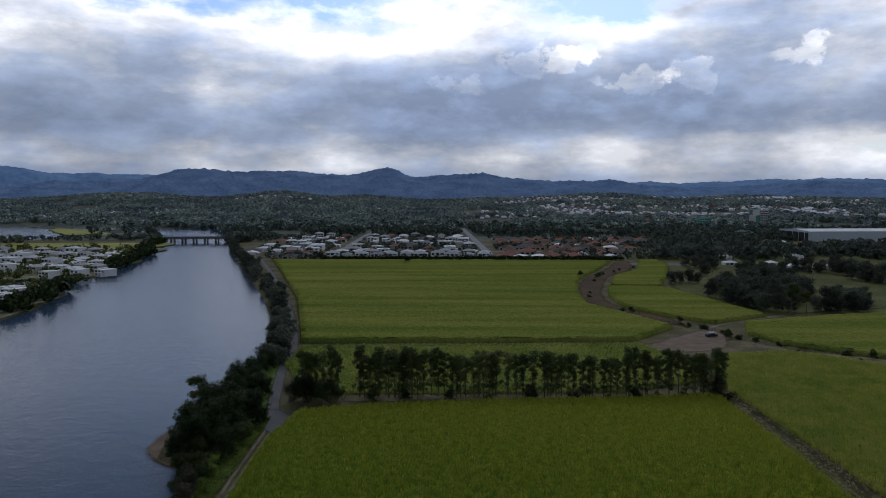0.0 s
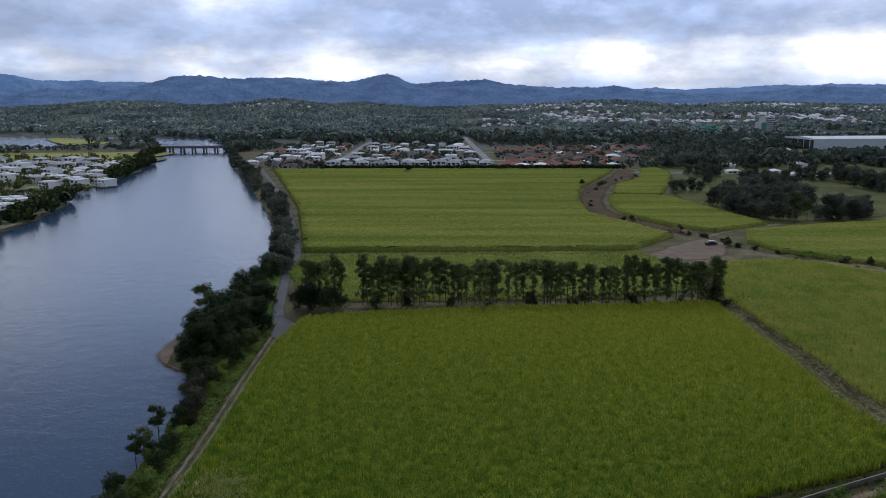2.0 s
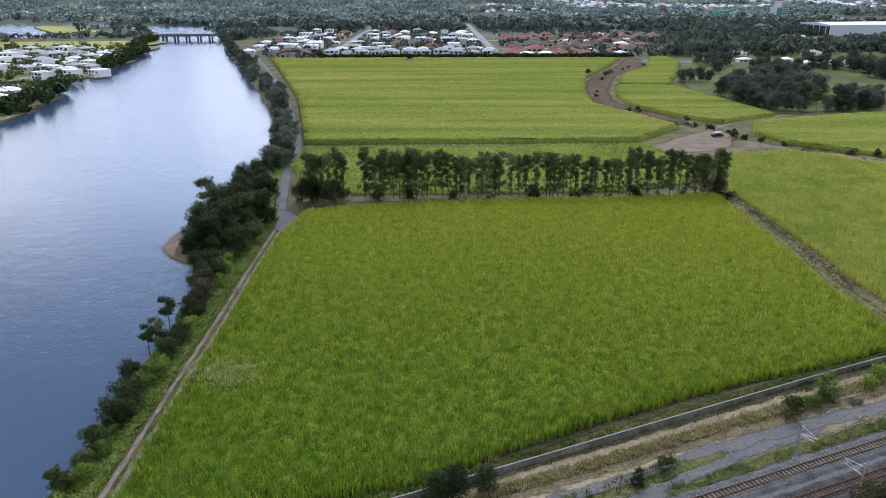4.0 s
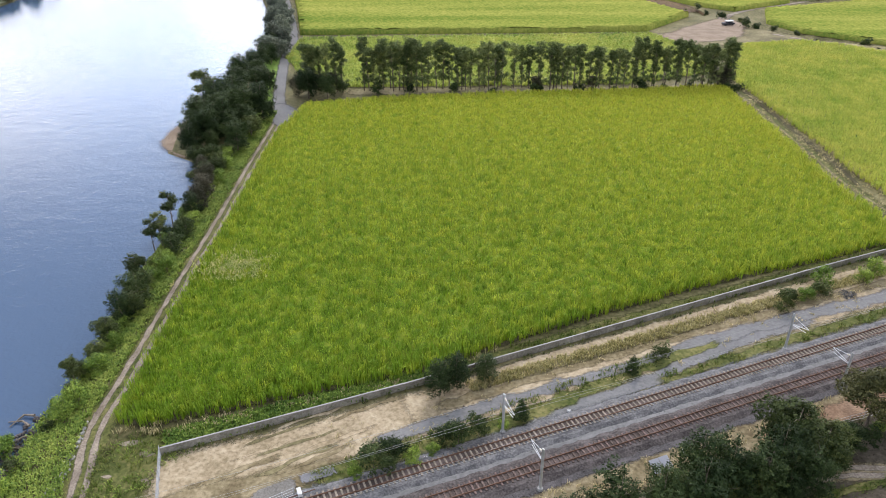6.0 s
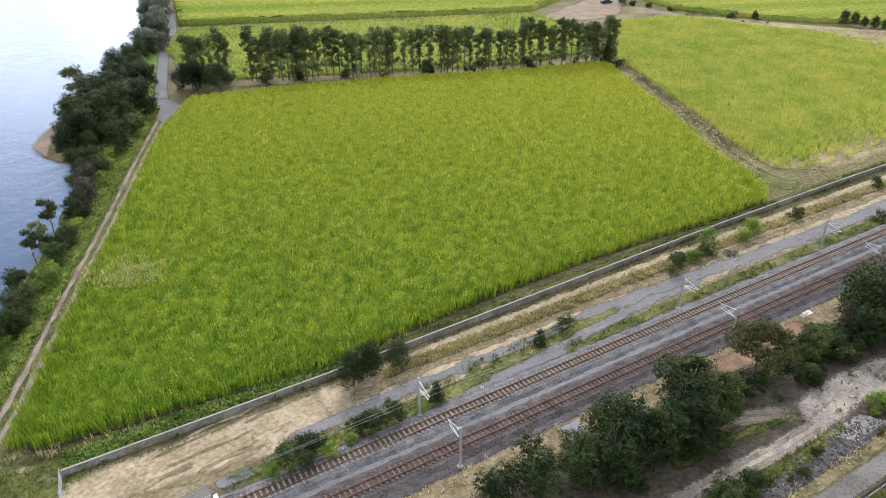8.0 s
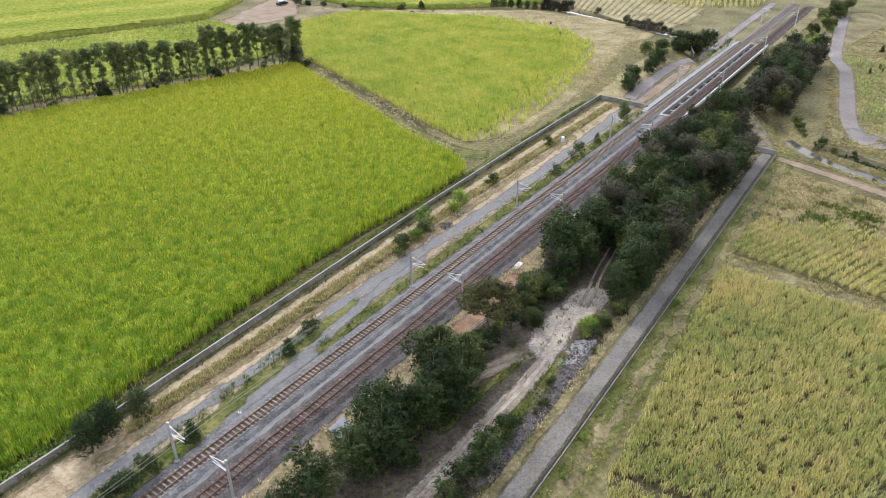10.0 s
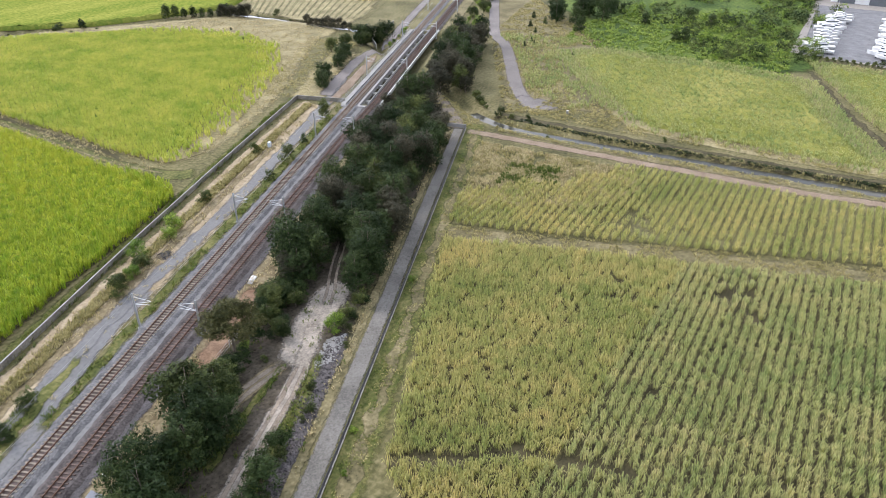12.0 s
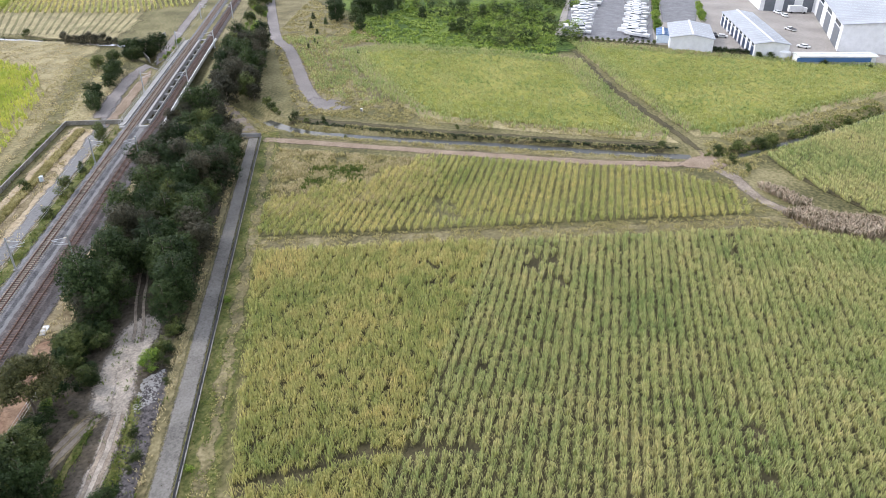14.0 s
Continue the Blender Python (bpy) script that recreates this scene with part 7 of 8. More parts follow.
tufts("track_weeds", rail_line((24, -19.6), (36, -20.9), (46, -22.6), (40, -22.6), (30, -21.8)), 5.0, 0.4, TUFT_GREEN, "green weeds between tracks", 44, clumpy=0.05)
tufts("belt_grass", band(10, 66, (-13, -13), (-31, -31)), 0.7, 0.5, TUFT_GREEN, "weeds under the tree belt", 8, clumpy=0.45)
tufts("path_grass", band(-10, 146, (-30.2, -29.2), (-31.6, -30.8)), 2.4, 0.45, TUFT_DRY, "dry grass along a concrete path", 9, clumpy=0.1)
tufts("fence_grass", band(-10, 148, (-35.6, -35.0), (-39.2, -38.6)), 1.8, 0.22, TUFT_GREEN, "short green grass along a fence", 10, clumpy=0.2)
tufts("bank_cover", [(x - 1.7, y) for x, y in BANK_TRACK[1:]] + [(x - 9.0 + (3 if y > 150 else 0), y) for x, y in BANK_TRACK[:0:-1]], 7.5, 0.55, CREEPER, "lush green creeper on the river bank", 11, width=0.17, spread=0.42)
tufts("corner_grass", [(-44.5, 40), (-44, 67), (-37, 69), (-30, 68), (-36, 58), (-38, 40)], 3.0, 0.4, TUFT_GREEN, "patchy grass at the field corner", 12, clumpy=0.05)
tufts("field_edge_weeds", [(-44, 68), (-24, 73), (-4, 79.5), (7, 86), (7.6, 84.6), (-4, 78), (-24, 71.2), (-36, 67)], 2.5, 0.8, TUFT_DRY, "brown dead cane leaf at the field edge", 13, clumpy=0.1)
tufts("drain_grass", [(156, 80), (157, 50), (160, 10), (163, -14), (172, -14), (170, 10), (167.5, 50), (167, 84)], 3.2, 0.42, TUFT_STRAW, "dry grass on the banks of a drain", 14, width=0.12, spread=0.4, clumpy=0.05)
tufts("headland_grass", [(99, 61), (111, 29), (122, -3), (130, -24), (134, -50), (139, -50), (138, -30), (129, -3), (117, 29.5), (104, 63)], 3.0, 0.4, TUFT_STRAW, "dry grass on a headland", 15, width=0.12, spread=0.4, clumpy=0.1)
DEAD = [(110, 64), (147, 79.5), (150, 40), (140, 36), (128, 40), (120, 52)]
tufts("dead_cane_grass", DEAD, 4.5, 0.7, TUFT_DRY, "pale dead grass in a failed cane corner", 41, width=0.10, spread=0.5, clumpy=0.16)
tufts("dead_cane_grass", DEAD, 3.5, 0.6, TUFT_STRAW, "pale dead grass in a failed cane corner", 45, width=0.10, spread=0.5, clumpy=0.05)
tufts("dead_cane_weeds", [(126, 64), (138, 66), (142, 56), (136, 50), (130, 52)], 3.0, 0.9, TUFT_GREEN, "dark green weeds in a failed cane corner", 42, width=0.16, spread=0.5, clumpy=0.1)
tufts("pasture_grass", [(170, 84), (182, 66), (240, 100), (262, 92), (330, 150), (250, 132), (196, 100)], 1.5, 0.5, TUFT_STRAW, "rough dry pasture grass", 16, width=0.17, spread=0.5, clumpy=0.1, clear_of=GRAVEL_WAY)
tufts("stubble_grass", [(99, 130), (118, 134), (150, 148), (200, 179), (224, 192), (218, 240), (190, 260), (184, 215), (180, 188), (158, 164), (130, 147), (108, 134)], 1.2, 0.32, TUFT_DRY, "dry cane trash on harvested ground", 17, width=0.15, spread=0.5, clumpy=0.1)
tufts("reed_plumes", [(140, -35), (134, -42), (132.5, -49), (137, -57), (141, -56), (141, -46), (142, -40)], 7.0, 2.0, LEAF_PLUME, "tall reeds with pinkish dry plumes", 18, width=0.16, spread=0.5)
tufts("reed_plumes", [(153, -31.5), (146, -37.5), (144, -41), (146.5, -41.5), (152, -35.5)], 7.0, 1.7, LEAF_PLUME, "tall reeds with pinkish dry plumes", 19, width=0.16, spread=0.5)
tufts("creek_weeds", [(168, -21), (172, -33), (188, -48), (200, -60), (219, -77), (222, -72), (203, -55), (189, -41), (175, -27)], 2.2, 0.7, TUFT_GREEN, "weeds along a creek", 20, width=0.14, spread=0.5, clumpy=0.05)
tufts("creek_grass", [(164, -24), (168, -36), (184, -50), (196, -62), (215, -80), (227, -72), (206, -50), (192, -36), (178, -22)], 2.6, 0.5, TUFT_STRAW, "rank tan grass on the banks of a creek", 60, width=0.12, spread=0.45, clumpy=0.1)
tufts("failed_rows", [(272, 12), (266, -16), (263, -38), (268, -40), (271, -16), (276, 14)], 1.6, 1.2, TUFT_DRY, "browned cane rows at a field edge", 61, width=0.14, spread=0.5, clumpy=0.1)
tufts("track_grass", [(87, 224), (86.8, 165), (86, 146), (90, 132), (96, 134), (94.5, 148), (95, 165), (95, 226)], 0.8, 0.4, TUFT_DRY, "dry grass on a field track", 21, width=0.16, spread=0.5, clumpy=0.1)


tufts("rough_grass", [(172.5, 86), (172.5, 50), (174, 22), (176, -12), (179, -14), (178, 22), (178, 48), (192, 66), (186, 72), (180, 72)], 3.0, 0.4, TUFT_STRAW, "rough tan grass between a drain and a cane field", 51, width=0.12, spread=0.4, clumpy=0.05)
tufts("rough_grass", band(162, 232, (18.5, 17.5), (33, 36)), 1.6, 0.32, TUFT_STRAW, "short dry grass beside a railway viaduct", 52, width=0.13, spread=0.42, clumpy=0.08)
tufts("rough_grass", band(161, 206, (12.6, 14.0), (18.5, 19.0)), 2.0, 0.3, TUFT_DRY, "short dry grass beside a railway viaduct", 53, width=0.12, spread=0.4, clumpy=0.1)
tufts("rough_grass", [(160, -22), (168, -25), (174, -33), (166, -34), (157, -30)], 2.2, 0.5, TUFT_STRAW, "rough grass beside a dirt junction", 54, width=0.13, spread=0.4, clumpy=0.05)
tufts("rough_grass", [(140, -30), (157, -14), (161, -22), (150, -30), (140, -36)], 2.0, 0.4, TUFT_STRAW, "rough grass beside a dirt junction", 55, width=0.13, spread=0.4, clumpy=0.1)
tufts("rough_grass", [(152, 92), (160, 99), (172, 112), (176, 104), (166, 92), (158, 84)], 2.5, 0.4, TUFT_STRAW, "rough grass round a curved path", 56, width=0.12, spread=0.4, clumpy=0.12)
tufts("fence_grass", band(-10, 148, (-36.6, -36.0), (-39.6, -39.0)), 1.1, 0.28, TUFT_STRAW, "brown dry grass along a fence", 57, clumpy=0.15)
tufts("scrub_cover", [(254, 102), (246, 22), (262, 24), (300, 30), (330, 60), (318, 96), (284, 110)], 0.9, 0.9, CREEPER, "bright green rank groundcover among scrub", 58, width=0.34, spread=0.9, clumpy=0.14)
tufts("corner_grass", [(-44, 44), (-43, 66), (-38, 66.5), (-33, 65), (-36, 58), (-37, 44)], 3.0, 0.25, CREEPER, "short yellow-green grass at the field corner", 59, width=0.09, spread=0.3, clumpy=0.12)


# ---- houses ----
def house(name, label, w, d, h, roof_mat, wall_mat, pitch, flat=False, group="", seed=0):
    r = random.Random(seed)
    t = thing(name, label, "house", group)
    part("wall", boxes((0, 0, h / 2, w, d, h), (w * 0.22, -d * 0.5 - 1.1, h * 0.3, w * 0.4, 2.4, h * 0.6)), wall_mat, t)
    bm = bmesh.new()
    if flat:
        box(bm, 0, 0, h + 0.2, w + 0.8, d + 0.8, 0.4)
        box(bm, w * 0.22, -d * 0.5 - 1.1, h * 0.6 + 0.15, w * 0.4 + 0.6, 3.0, 0.25)
        box(bm, -w * 0.2, d * 0.1, h + 0.7, w * 0.35, d * 0.4, 0.7)
    else:
        for cx, cy, ww, dd, z, rise in ((0, 0, w + 1.2, d + 1.2, h, pitch), (w * 0.22, -d * 0.5 - 1.1, w * 0.4 + 0.8, 3.2, h * 0.6, pitch * 0.4)):
            rl = max(0.2, (ww - dd) / 2) if ww > dd else 0.2
            b = [bm.verts.new((cx + sx * ww / 2, cy + sy * dd / 2, z)) for sx, sy in ((-1, -1), (1, -1), (1, 1), (-1, 1))]
            e = [bm.verts.new((cx - rl, cy, z + rise)), bm.verts.new((cx + rl, cy, z + rise))]
            for fc in ((b[0], b[1], e[1], e[0]), (b[1], b[2], e[1]), (b[2], b[3], e[0], e[1]), (b[3], b[0], e[0]), b[::-1]):
                bm.faces.new(fc)
    part("roof", bm, roof_mat, t)
    for side in (-1, 1):
        for k in range(3):
            for z in ((1.5,) if h < 4 else (1.5, 4.4)):
                x = w * (-0.33 + 0.33 * k)
                if side < 0 and x > 0 and z < 2:
                    continue
                part("window", boxes((x, side * (d / 2 + 0.02), z, r.uniform(2.2, 3.6), 0.08, r.uniform(1.2, 2.0))), GLASS_DARK, t, "dark window pane")
    part("garage_door", boxes((w * 0.22, -d * 0.5 - 2.33, 1.1, 2.6, 0.06, 2.1)), CREAM, t)
    return t


KINDS = [house("house", "two-storey white house with grey hip roof", 13, 10, 5.6, ROOF_GREY, HOUSE_WHITE, 2.2, group="houses of the suburb", seed=1),
         house("house", "low brick-toned house with terracotta tile roof", 15, 11, 3.0, ROOF_RED, CREAM, 2.4, group="houses of the suburb", seed=2),
         house("house", "white modern flat-roofed waterfront house", 15, 11, 6.0, ROOF_WHITE, HOUSE_WHITE, 0.5, True, "houses of the suburb", 3),
         house("house", "low white house with pale metal roof", 14, 10, 3.0, ROOF_WHITE, HOUSE_WHITE, 1.8, group="houses of the suburb", seed=4),
         house("house", "cream two-storey house with pale hip roof", 12, 11, 5.8, ROOF_LIGHT, CREAM, 2.0, group="houses of the suburb", seed=5),
         house("house", "low dark-roofed brick house", 16, 10, 2.9, ROOF_DARK, CREAM, 2.3, group="houses of the suburb", seed=6)]
rng_h = random.Random(23)


def settle(kind, spots, turns=(0, 0, 1.57, 3.14), base=0.0):
    for x, y in spots:
        s = rng_h.uniform(0.85, 1.12)
        m = Matrix.Translation((x, y, 0)) @ Matrix.Rotation(base + rng_h.choice(turns) + rng_h.uniform(-0.12, 0.12), 4, "Z") @ Matrix.Diagonal((s, s * rng_h.uniform(0.88, 1.1), s * rng_h.uniform(0.9, 1.1), 1))
        key = "house " + kind.name
        if PLACED.get(key):
            copy_thing(kind, Matrix()).matrix_basis = m
        else:
            kind.matrix_basis = m
            PLACED[key] = True


# the row behind the hedge, then streets of mixed houses
settle(KINDS[0], [(-112 + 15.2 * k + rng_h.uniform(-1.5, 1.5), 703 + 0.02 * k + rng_h.uniform(-2, 2)) for k in range(11)])
settle(KINDS[4], [(-104 + 16.4 * k + rng_h.uniform(-2, 2), 724 + rng_h.uniform(-2, 2)) for k in range(10)])
for yy in (752, 772, 808, 832, 862, 884, 926, 950, 985, 1020, 1050):
    x0 = -214 + rng_h.uniform(0, 12)
    while x0 < 40:
        if rng_h.random() < 0.72 and min(abs(x0 + 116), abs(x0 - 47)) > 11:
            settle(KINDS[rng_h.choice((0, 3, 3, 4, 5, 1, 2))], [(x0, yy + rng_h.uniform(-3, 3))])
        x0 += rng_h.uniform(17, 25)
settle(KINDS[5], [(-152, 702), (-170, 716), (-140, 722)])
settle(KINDS[1], [(-160, 738), (-128, 742), (-148, 745)])
for yy in (708, 729, 752, 776, 812, 836, 862, 890, 928, 955, 985):
    x0 = 62 + (yy - 708) * 0.05 + rng_h.uniform(0, 10)
    while x0 < 170 + (yy - 700) * 0.42:
        if rng_h.random() < 0.86:
            settle(KINDS[rng_h.choice((1, 1, 1, 1, 5, 3))], [(x0, yy + rng_h.uniform(-4, 4))])
        x0 += rng_h.uniform(16, 21)
settle(KINDS[1], [(rng_h.uniform(300, 420), rng_h.uniform(760, 1040)) for k in range(16)])
settle(KINDS[3], [(rng_h.uniform(290, 440), rng_h.uniform(760, 960)) for k in range(9)])
# waterfront houses over the river
settle(KINDS[2], [(-264, 420), (-270, 441), (-281, 455), (-288, 431), (-284, 412), (-303, 452), (-264, 402), (-312, 432), (-268, 556), (-286, 548), (-298, 566), (-306, 544)], (0, 0, 3.14), -0.5)
settle(KINDS[4], [(-288, 584), (-306, 592)], (0, 3.14), -0.45)
for r_ in range(8):
    for k in range(8):
        hx_, hy_ = -296 - 21 * k - 8.0 * r_ + rng_h.uniform(-4, 4), 574 + 25 * r_ + 3 * k + rng_h.uniform(-4, 4)
        if rng_h.random() < 0.86 and hy_ > 540 and hx_ > -0.69 * hy_:
            settle(KINDS[rng_h.choice((0, 2, 2, 3, 3, 3, 4, 4))], [(hx_, hy_)], base=-0.35)
settle(KINDS[1], [(-424, 640), (-440, 660), (-452, 690)])
settle(KINDS[3], [(302, 600), (330, 610), (300, 640), (350, 700), (262, 640), (280, 700)])

rs = np.random.default_rng(31)
HAMLET = [(-1010, 1560), (-760, 1640), (-600, 1720), (-600, 1800), (-1000, 1660)]
HAMLET_FAR = [(-1500, 2150), (-1000, 2200), (-300, 2250), (-300, 2330), (-1000, 2290), (-1500, 2260)]
fx = np.concatenate([rs.uniform(-900, 1500, 2600), rs.uniform(200, 1700, 3000), rs.uniform(-1200, -500, 900)])
fy = np.concatenate([rs.uniform(1150, 2500, 2600), rs.uniform(1250, 2500, 3000), rs.uniform(1400, 2400, 900)])
cl = np.array([noise.noise((p * 0.004, q * 0.006, 8)) for p, q in zip(fx, fy)]) > -0.05
cl &= (fy > 1620 + 60 * np.sin(fx * 0.01)) & (fx > 60) | ((fy > 1750) & (fy < 1950) & (np.abs(fx + 60) < 260)) | inside(fx, fy, HAMLET) | inside(fx, fy, HAMLET_FAR)
cl &= ~inside(fx, fy, LAKE) & ~inside(fx, fy, RIVER_LINE) & (np.abs(fx / fy) < 0.72)
for nm, sel, wm in (("far_houses", cl & (rs.uniform(size=fx.size) < 0.55), HOUSE_WHITE), ("far_houses", cl & (rs.uniform(size=fx.size) < 0.14), ROOF_RED), ("far_houses", cl & (rs.uniform(size=fx.size) < 0.5), ROOF_GREY)):
    n = int(sel.sum())
    w, d, h = rs.uniform(6.5, 13, n), rs.uniform(7, 11, n), rs.uniform(4, 6.5, n)
    X, Y = fx[sel], fy[sel]
    g_ = far_rise(X, Y) + 1.0
    V = np.stack([np.stack([X + sx * w / 2, Y + sy * d / 2, g_ + z0 * h], -1) for sx, sy, z0 in ((-1, -1, 0), (1, -1, 0), (1, 1, 0), (-1, 1, 0), (-1, -1, 0.7), (1, -1, 0.7), (1, 1, 0.7), (-1, 1, 0.7), (-0.4, 0, 1), (0.4, 0, 1))], 1).reshape(-1, 3)
    F = (np.arange(n)[:, None, None] * 10 + np.array([(0, 1, 5, 4), (1, 2, 6, 5), (3, 0, 4, 7), (2, 3, 7, 6), (4, 5, 9, 8), (6, 7, 8, 9), (5, 6, 9, 9), (7, 4, 8, 8)])[None]).reshape(-1, 4)
    F3 = np.concatenate([F[:, :3], F[:, [0, 2, 3]]])
    F3 = F3[(F3[:, 0] != F3[:, 2]) & (F3[:, 1] != F3[:, 2])]
    tagged(new(nm, mesh_np(nm, V, F3, wm)), "scattered distant suburban houses", "houses", kind="stuff")

# streets and meadows of the suburb
for line in STREETS:
    ribbon("suburb_street", line, 9, 0.05, STREET, "pale suburban street between houses", "road", step=12, ragged=0.3)
patch("garden_ground", [(-236, 340), (-238, 420), (-258, 468), (-272, 500), (-330, 520), (-278, 545), (-292, 640), (-318, 756), (-352, 846), (-620, 790), (-560, 640), (-420, 400), (-330, 330)], 0.03, GARDEN, "lawns and paving between waterfront houses, paled for sunlight", "ground", step=8, ragged=1.5)
patch("river_meadow", [(-640, 792), (-430, 792), (-352, 852), (-374, 932), (-640, 905)], 0.05, MEADOW, "mown yellow-green meadow by the river", "meadow", step=15, ragged=3)
patch("river_meadow", [(-560, 1110), (-520, 1130), (-690, 1310), (-720, 1280), (-590, 1100)], 0.05, MEADOW, "dry yellow meadow by a lake", "meadow", step=15, ragged=3)
patch("pond", [(172, 640), (215, 632), (222, 652), (180, 660)], 0.06, ROAD_GREY, "grey hardstand beyond the fields", "pavement", step=8, ragged=1)
tagged(new("canal_water", bm_mesh("canal_water", boxes((-400, 776, 0.04, 150, 12, 0.02, 0.15)), RIVER)), "still canal behind waterfront houses", "water", kind="structure")


# ---- road bridge over the river ----
def road_bridge():
    a, b = Vector((-400, 948)), Vector((-272, 956))
    d = b - a
    ang, c = math.atan2(d.y, d.x), (a + b) / 2
    br = thing("road_bridge", "long low concrete road bridge over the river", "bridge", at=Matrix.Translation((c.x, c.y, 0)) @ Matrix.Rotation(ang, 4, "Z"))
    for y in (-7, 7):
        part("deck", boxes((0, y, 5.0, d.length, 11, 1.1)), ASPHALT, br)
        for sd in (-1, 1):
            part("parapet", boxes((0, y + sd * 5.3, 5.9, d.length, 0.3, 0.9)), ASPHALT, br)
        for k in range(7):
            x = -d.length / 2 + 20 + k * (d.length - 40) / 6
            part("pier", boxes((x, y, 1.3, 0.9, 6, 6.4), (x, y, 4.1, 1.4, 10, 0.8)), ASPHALT, br)
    return br


road_bridge()


# ---- sheds ----
def shed(name, label, cx, cy, w, d, h, rise, ang, roof_mat, wall_mat, doors=0, category="shed", door_mat=BLUE_SHEET):
    """A gabled shed: w along its ridge, d across."""
    t = thing(name, label, category, at=Matrix.Translation((cx, cy, 0)) @ Matrix.Rotation(radians(ang), 4, "Z"))
    bm = bmesh.new()
    f = [bm.verts.new((sx * w / 2, y, z)) for sx in (-1, 1) for y, z in ((-d / 2, 0), (d / 2, 0), (d / 2, h), (0, h + rise - 0.1), (-d / 2, h))]
    a, b = f[:5], f[5:]
    bm.faces.new(a[::-1])
    bm.faces.new(b)
    for i in range(5):
        bm.faces.new((a[i], a[(i + 1) % 5], b[(i + 1) % 5], b[i]))
    part("wall", bm, wall_mat, t)
    for sd in (-1, 1):
        bm = bmesh.new()
        o = 0.5
        q = [(-w / 2 - o, sd * (d / 2 + o), h - 0.05), (w / 2 + o, sd * (d / 2 + o), h - 0.05), (w / 2 + o, 0, h + rise), (-w / 2 - o, 0, h + rise)]
        lo_ = [bm.verts.new(p) for p in q]
        up_ = [bm.verts.new((p[0], p[1], p[2] + 0.18)) for p in q]
        bm.faces.new(up_ if sd < 0 else up_[::-1])
        bm.faces.new(lo_[::-1] if sd < 0 else lo_)
        for i in range(4):
            bm.faces.new((lo_[i], lo_[(i + 1) % 4], up_[(i + 1) % 4], up_[i]))
        rf = part("roof", bm, roof_mat, t)
        seams = bmesh.new()
        for k in range(int(w / 3)):
            x = -w / 2 + 1.5 + 3 * k
            y0, z0, y1, z1 = sd * (d / 2 + o), h + 0.15, 0, h + rise + 0.2
            s4 = [seams.verts.new(p) for p in ((x, y0, z0 + 0.03), (x + 0.15, y0, z0 + 0.03), (x + 0.15, y1, z1 + 0.03), (x, y1, z1 + 0.03))]
            seams.faces.new(s4)
        part("roof_seam", seams, SHED_SIDE, rf, "raised roof sheet seams")
    part("ridge_cap", boxes((0, 0, h + rise + 0.2, w + 0.9, 0.7, 0.14)), WHITE, t)
    for k in range(doors):
        x = -w / 2 + w * (k + 0.5) / doors
        # a door, or with DOOR_GREY a flat panel painting an open bay's dark inside
        part("bay_front", boxes((x, d / 2 + 0.04, h * 0.36, w / doors * 0.55, 0.1, h * 0.72)), door_mat, t)
        part("window", boxes((x, d / 2 + 0.05, h * 0.85, w / doors * 0.5, 0.08, h * 0.14)), GLASS_DARK, t)
    return t


patch("industrial_apron", [(262, -130), (268, -84), (274, -56), (276, -30), (280, 0), (284, 27), (440, 34), (460, -160), (320, -180)], 0.03, APRON, "pale concrete yard of an industrial estate", "pavement", ragged=0.3, sharp=True)
patch("boat_yard", [(281, -11), (284, 24), (385, 30), (385, -10)], 0.05, ROAD_GREY, "blue-grey sealed boat yard", "pavement", ragged=0.3, sharp=True)
patch("estate_street", [(318, -14), (319, -28), (440, -36), (440, -12)], 0.055, ROAD_GREY, "grey sealed estate street", "road", ragged=0.2, sharp=True)
patch("estate_verge", [(300, -10.5), (380, -9.5), (380, -13), (300, -13)], 0.06, WEEDS, "planted verge beside a street", "ground", ragged=0.3)
shed("workshop", "white metal workshop with pale gable roof", 283.5, -23.2, 24, 15, 4.6, 1.3, 1, ROOF_PALE, WHITE, 3, door_mat=SHED_SIDE)
shed("workshop_annex", "low blue roofed annex beside a workshop", 286.5, -13.6, 11, 4.2, 3.0, 0.4, 0, BLUE_SHEET, SHED_SIDE)
shed("long_workshop", "long grey roofed workshop with roller doors", 294.5, -46.6, 54, 11.5, 5.0, 0.9, 7, ROOF_PALE, WHITE, 9, door_mat=NAVY)
shed("low_store", "low store with blue band wall along a cane field", 267, -70, 26, 5, 3.0, 0.3, 104, WHITE, WHITE)
tagged(new("wall_band", bm_mesh("wall_band", boxes((264.0, -69.4, 1.9, 25, 0.12, 1.3, radians(104))), BLUE_SHEET)), "dark blue band on a low wall", "wall panel")
shed("warehouse", "large white warehouse with broad pale roof", 328, -100, 90, 44, 9.5, 2.6, -4, ROOF_PALE, WHITE, 4, door_mat=DOOR_GREY)
shed("warehouse", "white warehouse behind an industrial yard", 369, -72, 32, 26, 8.5, 1.6, 94, ROOF_PALE, WHITE, 4, door_mat=DOOR_GREY)
shed("boat_shed", "white boat shed beside a marina yard", 412, 6, 40, 30, 8, 1.6, 90, ROOF_PALE, WHITE, 3, door_mat=DOOR_GREY)
shed("warehouse", "white warehouse along an estate street", 400, -48, 22, 50, 8, 1.6, 0, ROOF_PALE, SHED_SIDE, 2, door_mat=DOOR_GREY)
hall = shed("great_shed", "huge pale blue exhibition shed with open dark end", 626, 992, 270, 76, 14, 2.0, 3, ROOF_WHITE, SHED_SIDE, category="shed")
